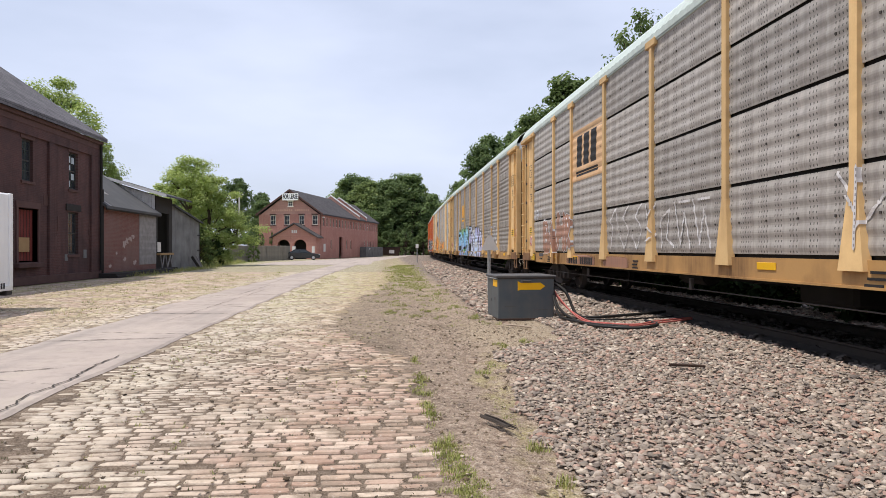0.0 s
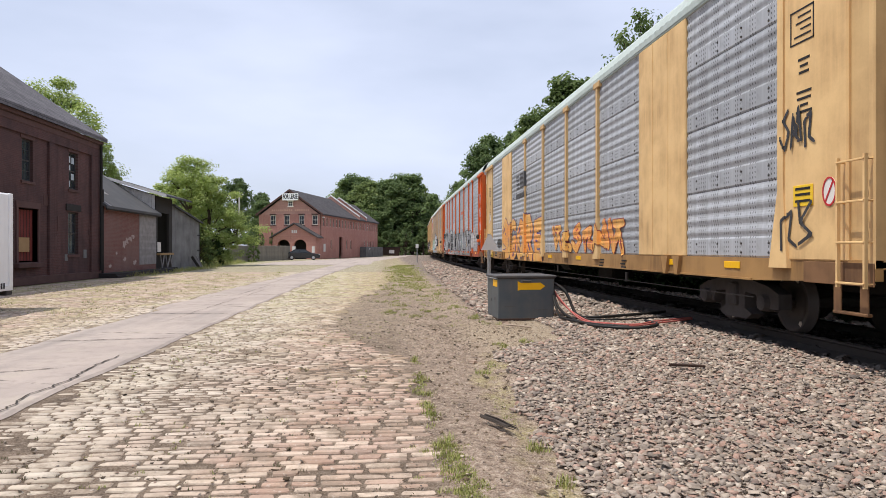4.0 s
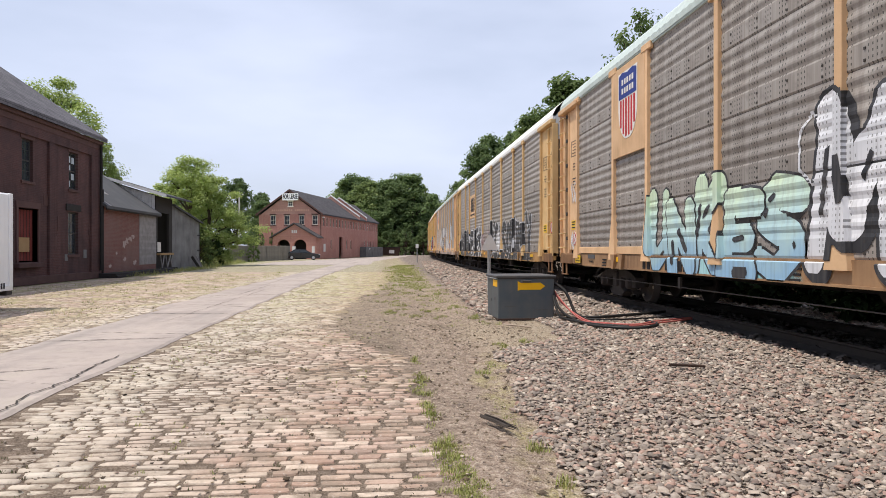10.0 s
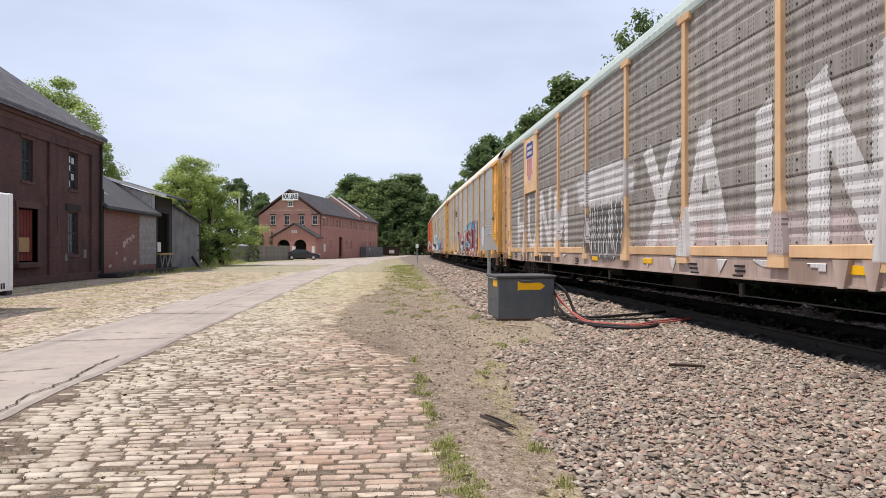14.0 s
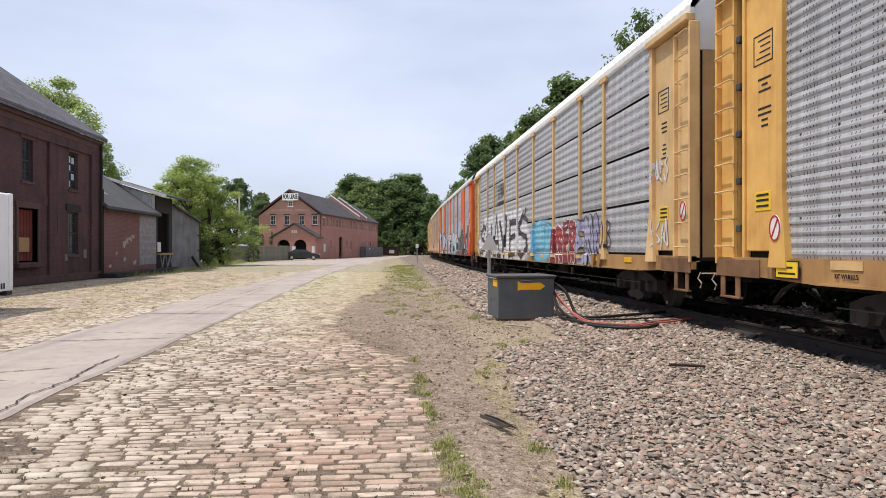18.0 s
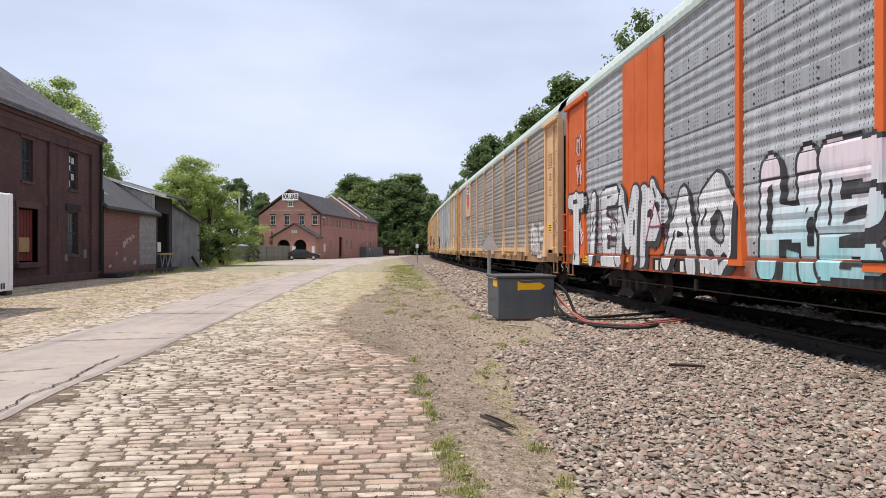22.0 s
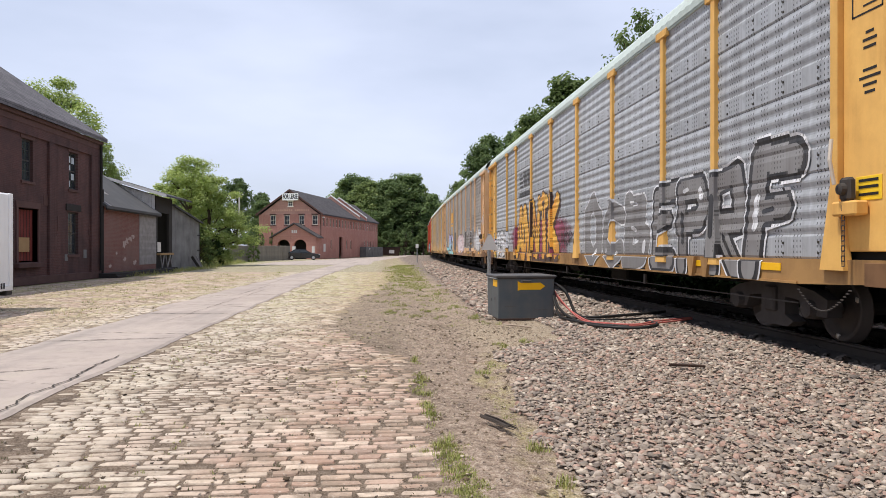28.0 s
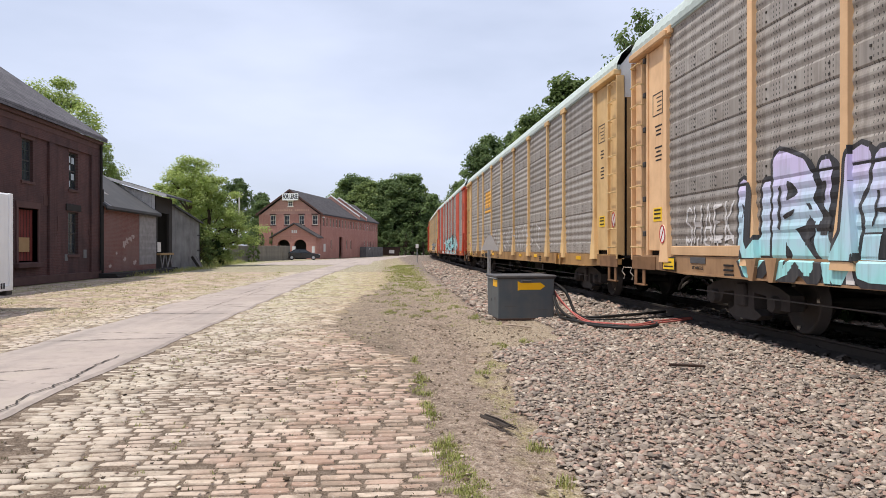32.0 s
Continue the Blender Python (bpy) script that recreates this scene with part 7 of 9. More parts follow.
tagged(part("timber_scrap", Shape().box(-0.21, 0.21, -0.022, 0.022, 0, 0.03, 0.006), RUST_DARK, None, "", pose(3.52, 7.86, 0.125, 0, 3, -4)), "rusty brown bar lying on the ballast", "scrap bar")
tagged(part("timber_scrap", Shape().tube([(-0.3, 0, 0.02), (0.05, 0.03, 0.025), (0.35, -0.02, 0.015)], 0.016, 5), POLE_PALE, None, "", pose(2.42, 12.72, 0.06, 0, 0, -48)), "thin pale dry stick lying on earth", "stick")
ROCK = worn("pale_brown_rock", (0.40, 0.32, 0.26), (0.25, 0.2, 0.17), 0.5, 9, rough=0.9)
for x, y, s_, mt in ((0.92, 5.35, 0.06, ROCK), (2.33, 13.4, 0.10, ROCK), (3.15, 10.6, 0.08, ROCK), (1.55, 6.2, 0.05, ROCK), (1.20, 9.4, 0.07, ROCK)):
    v = [(p[0] * s_ * 1.2, p[1] * s_, p[2] * s_) for p in SHARDS[0][0]]
    tagged(part("loose_rock", Shape().add(v, SHARD_F), mt, None, "", pose(x, y, earth_z(x, y) + s_ * 0.3, 0, 0, RND.uniform(0, 360))), "single pale stone lying on the ground", "rock")

# grass: blades in tufts
BLADE_V = [(-0.5, 0, 0), (0.5, 0, 0), (0.35, 0.16, 0.55), (-0.35, 0.16, 0.55), (0.0, 0.45, 1.0), (0.0, 0.45, 1.0)]
BLADE_F = [(0, 1, 2, 3), (3, 2, 4, 5)]


# clumps of grass and weeds: place, tufts, spread
CLUMPS = ((0.19, 16.49, 6, 0.1), (0.4, 17.09, 3, 0.08), (0.96, 16.73, 5, 0.12), (1.8, 22.83, 5, 0.16), (1.78, 17.82, 6, 0.14), (2.03, 17.29, 4, 0.1), (2.05, 15.08, 8, 0.1), (1.88, 14.72, 4, 0.08), (1.74, 10.73, 5, 0.05), (1.71, 10.0, 5, 0.05), (2.22, 10.82, 6, 0.05), (0.43, 7.93, 5, 0.04), (0.42, 7.23, 5, 0.04), (0.4, 6.57, 5, 0.04), (0.41, 6.31, 3, 0.03), (2.22, 13.57, 4, 0.06),
          (0.5, 18.29, 4, 0.1), (0.15, 20.38, 4, 0.15), (0.66, 15.2, 3, 0.08), (1.09, 15.16, 3, 0.1), (1.38, 9.01, 3, 0.04), (1.21, 8.5, 3, 0.04), (1.16, 5.34, 4, 0.03), (1.19, 4.54, 4, 0.03), (0.33, 46.52, 9, 0.35), (0.71, 36.99, 9, 0.35), (1.02, 30.68, 10, 0.3), (0.43, 28.33, 9, 0.3), (1.17, 25.47, 6, 0.2), (1.46, 53.27, 9, 0.35), (-0.39, 23.01, 3, 0.15), (2.22, 62.41, 8, 0.4), (0.43, 5.32, 6, 0.05))


def tufts(name, spots, label, mat=GRASS):
    ms = []
    for x, y, z, r, h, n in spots:
        for _ in range(n):
            a, d = RND.uniform(0, math.tau), r * math.sqrt(RND.random())
            t = RND.uniform(0, math.tau)
            hh, w = h * RND.uniform(0.5, 1.1), RND.uniform(0.0035, 0.0065) * (1 + y * 0.05)
            c, s = math.cos(t), math.sin(t)
            lean = RND.uniform(0.5, 1.8) * hh
            ms.append([[c * w, -s * lean, 0, x + d * math.cos(a)], [s * w, c * lean, 0, y + d * math.sin(a)], [0, 0, hh, z]])
    return tagged(part(name, many(name, BLADE_V, BLADE_F, ms), mat), label, "grass", kind="stuff")


spots = []
for i in range(170):                                       # a low mat at the foot of the bank, near the lens
    y = 3.6 + 1.7 * RND.random() ** 1.3
    spots.append((0.54 + RND.gauss(0, 0.06) - 0.03 * (y - 4), y, -0.008, 0.05, RND.uniform(0.012, 0.032), 30))
for i in range(95):                                        # along the paving's edge
    y = RND.uniform(4.6, 9.9)
    if noise.noise((y * 1.2, 3, 3)) > -0.1:
        spots.append((0.42 + RND.gauss(0, 0.03) + 0.02 * math.sin(y * 3), y, -0.01, 0.045, RND.uniform(0.02, 0.05), 14))
for i in range(300):
    x, y = RND.uniform(-3.2, 0.3), RND.uniform(3.8, 16)
    if noise.noise((x * 0.8, y * 0.6, 9)) > 0.0:
        spots.append((x, y, -0.015, 0.035, RND.uniform(0.012, 0.035), 8))
for x, y, n_, w in CLUMPS:
    for _ in range(n_):
        spots.append((x + RND.gauss(0, w), y + RND.gauss(0, w * 2.0), earth_z(x, y) - 0.005, 0.06, RND.uniform(0.04, 0.10), 30))
for i in range(150):                                       # a thin mat between the rut and the ballast
    y = RND.uniform(5.0, 10.2)
    spots.append((1.02 + 0.085 * (y - 5.0) + RND.gauss(0, 0.07), y, earth_z(1.2, y) - 0.004, 0.06, RND.uniform(0.008, 0.02), 10))
tufts("grass_tuft", spots, "short green and straw grass in the joints and along the paving edge")
spots = []
for i in range(260):
    x, y = RND.uniform(-3.2, 0.4), 3.7 + 11 * RND.random() ** 1.4
    spots.append((x, y, -0.015, 0.025, RND.uniform(0.012, 0.034), 6))
SPRIG = ramp_mat("dark_weed_sprigs", [(0.06, 0.06, 0.03), (0.11, 0.10, 0.05), (0.08, 0.11, 0.04), (0.16, 0.13, 0.08)], 20, 0.85)
tufts("weed_sprigs", spots, "small dark weed sprigs in the paving joints", SPRIG)
spots = []
for i in range(2200):
    y = 19 + 45 * RND.random() ** 1.2
    x = RND.gauss(0.75, 0.55) + y * 0.012
    if noise.noise((x * 0.7, y * 0.3, 4)) > 0.05 - (0.25 if y > 24 else 0):
        spots.append((x, y, -0.01, 0.16 + y * 0.004, RND.uniform(0.03, 0.09) * (0.8 + y * 0.01), 9))
for i in range(650):
    x, y = RND.uniform(-13.8, -6.0), RND.uniform(16, 46)
    if noise.noise((x * 0.4, y * 0.25, 14)) > -0.1:
        spots.append((x, y, -0.012, 0.22, RND.uniform(0.03, 0.08), 12))
for i in range(260):
    y = RND.uniform(9, 40)
    x = -3.15 + abs(RND.gauss(0, 0.5)) if RND.random() < 0.6 else -5.9 - abs(RND.gauss(0, 0.9))
    spots.append((x, y, -0.012, 0.15, RND.uniform(0.02, 0.05), 9))
for i in range(60):
    y = 14 + 24 * RND.random() ** 1.2
    x = RND.uniform(-0.4, 1.9) + y * 0.015
    for _ in range(4):
        spots.append((x + RND.gauss(0, 0.13), y + RND.gauss(0, 0.25), earth_z(x, y) - 0.005, 0.09, RND.uniform(0.03, 0.08), 16))
tufts("weed_patch", spots, "patchy green weeds between the paving and the ballast")
spots = []
for i in range(420):
    y = RND.uniform(38, 80)
    x = -14.0 + RND.gauss(0, 0.5) - max(0, y - 58) * 0.08 - (0 if y < 57 else RND.uniform(0, 2.5))
    spots.append((x, y, 0, 0.3, RND.uniform(0.25, 0.6) if y > 56 else RND.uniform(0.15, 0.35), 12))
tufts("tall_grass", spots, "tall straw-coloured grass along the old walls")


# ---- buildings ----
BRICK_DARK = brick_wall("old_dark_red_brick", (0.135, 0.078, 0.074), (0.175, 0.098, 0.09), (0.18, 0.14, 0.13), (0.085, 0.066, 0.068), stain_amount=0.75)
BRICK_MID = brick_wall("weathered_red_brick", (0.20, 0.105, 0.092), (0.245, 0.135, 0.118), (0.26, 0.21, 0.195), (0.27, 0.215, 0.20), stain_amount=0.6)
BRICK_FAR = brick_wall("mill_red_brick", (0.41, 0.235, 0.20), (0.48, 0.285, 0.245), (0.50, 0.38, 0.34), (0.31, 0.17, 0.145), stain_amount=0.35)
SLATE = brick_wall("grey_slate_roof", (0.135, 0.13, 0.14), (0.21, 0.20, 0.21), (0.05, 0.05, 0.055), (0.30, 0.29, 0.295), stain_amount=0.4, size=(0.34, 0.17), joint=0.014)
FELT = worn("patched_grey_felt_roof", (0.095, 0.095, 0.10), (0.23, 0.225, 0.22), 0.5, 0.9, rough=0.85, streak=False)
SHINGLE = brick_wall("charcoal_shingle_roof", (0.11, 0.10, 0.105), (0.15, 0.14, 0.145), (0.06, 0.06, 0.06), (0.19, 0.18, 0.185), stain_amount=0.4, size=(0.5, 0.2), joint=0.02)
GREY_BOARD = worn("silvered_weathered_boards", (0.33, 0.315, 0.31), (0.13, 0.12, 0.115), 0.65, 2.5, rough=0.9, bump=0.4)
# Silvered boards, brighter than GREY_BOARD to offset the shade on the gable.
SILVER_BOARD = worn("silvered_boards_brightened", (0.52, 0.51, 0.50), (0.20, 0.19, 0.18), 0.6, 2.5, rough=0.9, bump=0.4)
GREY_WALL = worn("stained_grey_render", (0.235, 0.235, 0.235), (0.085, 0.078, 0.077), 1.0, 0.8, rough=0.92)
DARK_WOOD = worn("blackened_timber", (0.045, 0.04, 0.038), (0.10, 0.085, 0.075), 0.5, 3, rough=0.9)
STONE_TRIM = worn("brownstone_trim", (0.145, 0.085, 0.076), (0.085, 0.06, 0.056), 0.5, 2, rough=0.9)
RED_DOOR = worn("faded_red_boards", (0.22, 0.05, 0.04), (0.09, 0.04, 0.035), 0.5, 2, rough=0.85)
TAN_BOARD = worn("tan_plywood", (0.42, 0.30, 0.17), (0.25, 0.17, 0.1), 0.4, 2, rough=0.85)
WINDOW_WHITE = worn("white_window_paint", (0.72, 0.68, 0.60), (0.4, 0.38, 0.35), 0.3, 4, rough=0.6)
SASH_DARK = worn("dark_window_sash", (0.07, 0.065, 0.06), (0.15, 0.13, 0.12), 0.4, 4, rough=0.7)
n = Nodes("window_glass")
n.b.inputs["IOR"].default_value = 1.45
GLASS = n.done(n.mix(n.noise(n.vec(), 0.8, 2), (0.012, 0.015, 0.018), (0.05, 0.06, 0.066)), 0.08, 0.0, 0.45)
COPING = worn("white_parapet_coping", (0.70, 0.69, 0.67), (0.4, 0.38, 0.36), 0.3, 3, rough=0.7)


def wall_shape(w, h, thick, holes, z0=0.0, x0=0.0):
    """A wall in its own plane: x along, outer face at y=0, inner at y=thick, with openings cut right through."""
    s = Shape()
    cx = sorted({x0, x0 + w, *[q for a, b, _, _ in holes for q in (a, b)]})
    cz = sorted({z0, h, *[q for _, _, a, b in holes for q in (a, b)]})
    for a, b in zip(cx, cx[1:]):
        run = None
        for c, d in zip(cz, cz[1:]):
            hole = any(h0 <= (a + b) / 2 <= h1 and k0 <= (c + d) / 2 <= k1 for h0, h1, k0, k1 in holes)
            if hole:
                if run:
                    s.box(a, b, 0, thick, *run)
                run = None
            else:
                run = (run[0], d) if run else (c, d)
        if run:
            s.box(a, b, 0, thick, *run)
    return s.weld()


def window(parent, x0, x1, z0, z1, frame_mat, sill_mat=None, rows=2, cols=2, depth=0.12, at=None):
    s = Shape()
    fw = 0.07
    for a, b, c, d in ((x0, x0 + fw, z0, z1), (x1 - fw, x1, z0, z1), (x0 + fw, x1 - fw, z0, z0 + fw), (x0 + fw, x1 - fw, z1 - fw, z1)):
        s.box(a, b, depth, depth + 0.06, c, d)
    s.box(x0 + fw, x1 - fw, depth + 0.005, depth + 0.05, (z0 + z1) / 2 - 0.03, (z0 + z1) / 2 + 0.03)
    for i in range(1, cols):
        x = x0 + (x1 - x0) * i / cols
        s.box(x - 0.015, x + 0.015, depth + 0.015, depth + 0.045, z0 + fw, z1 - fw)
    for i in range(1, rows * 2):
        z = z0 + (z1 - z0) * i / (rows * 2)
        s.box(x0 + fw, x1 - fw, depth + 0.018, depth + 0.042, z - 0.012, z + 0.012)
    w = part("window", s, frame_mat, parent, "sash window with glazing bars", at)
    part("pane", Shape().box(x0 + fw, x1 - fw, depth + 0.026, depth + 0.034, z0 + fw, z1 - fw), GLASS, w)
    if sill_mat:
        part("sill", Shape().box(x0 - 0.1, x1 + 0.1, -0.06, depth, z0 - 0.12, z0 - 0.003, 0.01), sill_mat, w)
        part("lintel", Shape().box(x0 - 0.12, x1 + 0.12, -0.03, depth, z1 + 0.003, z1 + 0.20, 0.01), sill_mat, w)
    return w


PALE_PANE = worn("sky_pale_glass", (0.50, 0.55, 0.58), (0.3, 0.32, 0.33), 0.5, 3, rough=0.4)
# the two-storey brick warehouse; its long wall lies along the yard (x along +Y of the world, y into the building)
Y0 = 9.0
house = empty("brick_warehouse", pose(-14.8, Y0, 0, 0, 0, 90), "dark red-brown two-storey brick warehouse with a slate gable roof", "building")
W1 = 37.45 - Y0
upper = [(29.78 - Y0, 30.70 - Y0, 4.32, 6.06), (34.05 - Y0, 35.02 - Y0, 4.33, 6.08), (25.5 - Y0, 26.4 - Y0, 4.32, 6.06)]
lower = [(33.95 - Y0, 35.02 - Y0, 1.24, 3.25)]
doorway = (29.45 - Y0, 31.06 - Y0, 0.95, 3.20)
part("wall", wall_shape(W1, 7.05, 0.4, upper + lower + [doorway]), BRICK_DARK, house)
part("wall", Shape().prism([(0.4, 0), (12.4, 0), (12.4, 7.05), (6.4, 11.2), (0.4, 7.05)], "x", W1 - 0.4, W1), BRICK_DARK, house, "far gable wall")
part("wall", Shape().prism([(0.4, 0), (12.4, 0), (12.4, 7.05), (6.4, 11.2), (0.4, 7.05)], "x", 0, 0.4), BRICK_DARK, house, "near gable wall")
part("wall", Shape().box(0.4, W1 - 0.4, 12.0, 12.4, 0, 7.05), BRICK_DARK, house)
part("roof", Shape().prism([(-0.35, 7.02), (6.4, 11.66), (13.15, 7.02), (13.15, 7.24), (6.4, 11.90), (-0.35, 7.24)], "x", -0.2, W1 + 0.25), SLATE, house, "grey slate gable roof")
part("cornice", Shape().box(0, W1 + 0.08, -0.22, 0.0, 6.88, 7.06, 0.02).box(0, W1 + 0.05, -0.12, 0.0, 6.62, 6.88, 0.02), STONE_TRIM, house, "corbelled brick cornice")
for a, b in ((31.95, 32.5), (36.35, 37.45), (27.2, 27.7), (22.5, 23.0)):
    part("pilaster", Shape().box(a - Y0, min(b, 37.44) - Y0, -0.10, 0.0, 0.353, 6.217, 0.01), BRICK_DARK, house)
part("frieze", Shape().box(0, W1, -0.10, 0.0, 6.22, 6.62, 0.01), BRICK_DARK, house)
part("plinth", Shape().box(0, W1, -0.14, 0.0, 0.0, 0.35, 0.01), STONE_TRIM, house)
for u in upper:
    window(house, *u, SASH_DARK, STONE_TRIM)
wl_ = window(house, *lower[0], SASH_DARK, STONE_TRIM)
for i, (cx, cz) in enumerate(((0.30, 5.75), (0.70, 5.72), (0.30, 5.35), (0.68, 4.95), (0.28, 4.60))):   # pale sheets painted in for sky showing in the panes
    part("patched_pane", Shape().box(upper[1][0] + cx - 0.15, upper[1][0] + cx + 0.13, 0.132, 0.140, cz - 0.15, cz + 0.15), PALE_PANE, house, "pale sheet standing in for sky showing in the window")
part("lintel", Shape().box(33.7 - Y0, 35.25 - Y0, -0.06, 0.1, 3.30, 3.62, 0.02), DARK_WOOD, house, "heavy dark stone lintel")
dr = part("door", Shape().box(doorway[0] + 0.06, doorway[1] - 0.06, 0.18, 0.24, 1.0, 3.14), RED_DOOR, house, "faded red boarded doorway")
for i in range(1, 6):
    x = doorway[0] + 0.06 + (doorway[1] - doorway[0] - 0.12) * i / 6
    part("board_joint", Shape().box(x - 0.008, x + 0.008, 0.170, 0.182, 1.0, 3.14), DARK_WOOD, dr)
part("plywood_patch", Shape().box(doorway[0] + 0.02, doorway[0] + 1.15, 0.10, 0.13, 1.38, 1.98, 0.005), TAN_BOARD, house, "tan plywood patch over the doorway")
part("door_frame", Shape().box(doorway[0] - 0.16, doorway[0], -0.05, 0.2, 0.92, 3.2).box(doorway[1], doorway[1] + 0.16, -0.05, 0.2, 0.92, 3.2).box(doorway[0] - 0.2, doorway[1] + 0.2, -0.06, 0.2, 3.203, 3.46), STONE_TRIM, house)
part("loading_sill", Shape().box(doorway[0] - 0.3, doorway[1] + 0.2, -0.22, 0.1, 0.72, 0.92, 0.02), STONE_TRIM, house)
part("downpipe", Shape().tube([(W1 - 0.18, -0.2, 6.9), (W1 - 0.18, -0.2, 0.4)], 0.07, 8).tube([(W1 + 0.12, -0.16, 4.6), (W1 + 0.12, -0.16, 0.2)], 0.06, 8), DARK_WOOD, house, "dark cast-iron downpipe")
for x, z, w, h in ((35.6, 1.05, 0.35, 0.42), (33.6, 0.95, 0.3, 0.3), (32.9, 2.3, 0.14, 0.7), (32.6, 1.6, 0.2, 0.5), (31.6, 3.4, 0.4, 0.45), (36.2, 2.2, 0.5, 0.3)):
    part("wall_patch", Shape().box(x - Y0, x + w - Y0, -0.018, 0.0, z, z + h, 0.004), GREY_WALL if z < 1.2 else STONE_TRIM, house, "patched masonry")

# the low sheds that lean on it
Y1 = 37.5
shed = empty("brick_lean_to", pose(-14.7, Y1, 0, 0, 0, 90), "low red brick lean-to shed with a patched felt roof", "shed")
part("wall", wall_shape(5.6, 3.85, 0.3, []), BRICK_MID, shed)
sid = part("siding", wall_shape(3.1, 3.75, 0.28, [], 0.55, 5.6), GREY_BOARD, shed, "grey lapped siding")
part("wall", wall_shape(3.1, 0.55, 0.3, [], 0.0, 5.6), BRICK_MID, shed)
for i in range(24):
    z = 0.58 + i * 0.132
    part("clapboard", Shape().prism([(-0.035, z), (-0.01, z + 0.132), (0.0, z + 0.132), (0.0, z)], "x", 5.62, 8.68), GREY_BOARD, sid)
part("roof", Shape().prism([(-0.35, 3.62), (3.4, 6.2), (3.4, 6.34), (-0.35, 3.76)], "x", -0.1, 8.75), FELT, shed, "patched grey felt lean-to roof")
part("eave_board", Shape().box(0, 8.72, -0.30, -0.24, 3.55, 3.72), DARK_WOOD, shed)
part("roof_patch", Shape().prism([(-0.33, 3.775), (0.9, 4.62), (0.9, 4.635), (-0.33, 3.79)], "x", 0.3, 0.55).prism([(0.8, 4.55), (2.0, 5.38), (2.0, 5.395), (0.8, 4.565)], "x", 2.6, 3.1), GREY_BOARD, shed, "pale repair strips")
part("wall", Shape().box(0.3, 8.7, 3.4, 3.7, 0, 6.2), BRICK_MID, shed)
LIME = worn("flaking_limewash", (0.42, 0.36, 0.34), (0.22, 0.15, 0.13), 0.9, 5, rough=0.95)
rl = random.Random(77)
for x, z, r_ in ((3.2, 1.75, 0.30), (3.6, 1.95, 0.26), (4.1, 2.1, 0.28), (4.6, 2.25, 0.22), (3.3, 0.95, 0.20), (2.1, 1.25, 0.12), (4.9, 0.7, 0.26), (1.2, 0.6, 0.16)):   # remnants of an old coat
    part("limewash_patch", Shape().prism([(x + r_ * rl.uniform(0.5, 1.5) * math.cos(a), z + r_ * rl.uniform(0.3, 0.9) * math.sin(a)) for a in [math.tau * i / 13 for i in range(13)]], "y", -0.006, 0.0), LIME, shed, "flaking patch of limewash")
part("dock_curb", Shape().box(-0.4, 9.5, -0.9, -0.02, 0.0, 0.24, 0.02).box(-0.4, 9.5, -0.98, -0.9, 0.0, 0.14, 0.02), DARK_WOOD, shed, "dark timber loading curb")

hoist = empty("hoist_shed", pose(-14.75, 46.2, 0, 0, 0, 90), "tall dark timber shed bay with silvered boards and a sloping roof", "shed")
gable = part("wall", Shape().prism([(0.0, 0.3), (3.4, 0.3), (3.4, 6.05), (0.0, 4.98)], "x", 0.0, 0.1), DARK_WOOD, hoist)
for i in range(16):
    y0 = 0.02 + i * 0.21
    low = 3.74 + 0.69 * y0
    top = 4.98 + 0.315 * y0
    part("board", Shape().box(-0.03, 0.0, y0, y0 + 0.195, max(0.0, low - 0.1), top, 0.004), SILVER_BOARD, gable)
part("wall", wall_shape(3.6, 4.95, 0.15, [(0.45, 2.95, 1.25, 3.9)]), DARK_WOOD, hoist)
part("wall", Shape().box(3.5, 3.6, 0.15, 3.4, 0, 5.0), DARK_WOOD, hoist)
part("roof", Shape().prism([(-0.75, 4.86), (3.5, 6.15), (3.5, 6.27), (-0.75, 4.98)], "x", -0.25, 5.8), FELT, hoist, "thin sloping roof with a wide overhang")
part("fascia", Shape().prism([(-0.78, 4.82), (3.5, 6.11), (3.5, 6.29), (-0.78, 5.0)], "x", -0.30, -0.255), COPING, hoist, "pale roof edge")
part("door_leaf", Shape().box(0.5, 1.6, 0.35, 0.41, 1.3, 3.85), DARK_WOOD, hoist)
part("white_panel", Shape().box(0.55, 1.5, 0.10, 0.16, 1.30, 1.95, 0.01), SIGN_BACK, hoist, "pale panel in the opening")
part("ledge", Shape().box(0.3, 3.2, -0.25, 0.1, 1.10, 1.24, 0.01), TAN_BOARD, hoist)
for a, b in ((0.4, 0.8), (1.2, 0.8), (1.5, 1.9), (2.5, 1.9), (2.5, 2.9)):
    part("brace", Shape().tube([(a, -0.2, 1.10), (b, -0.2, 0.25)], 0.04, 5), GREY_BOARD, hoist)
part("steps", Shape().box(0.2, 3.2, -0.5, 0.0, 0.0, 0.26, 0.02), DARK_WOOD, hoist)

grey = empty("rendered_shed", pose(-14.75, 49.8, 0, 0, 0, 90), "stained grey rendered shed with a falling roof line", "shed")
part("wall", Shape().prism([(0, 0), (7.2, 0), (7.2, 3.55), (0, 4.5)], "y", 0, 0.25), GREY_WALL, grey)
part("wall", Shape().prism([(0, 0), (5, 0), (5, 4.6), (0, 3.55)], "x", 6.95, 7.2), GREY_WALL, grey)
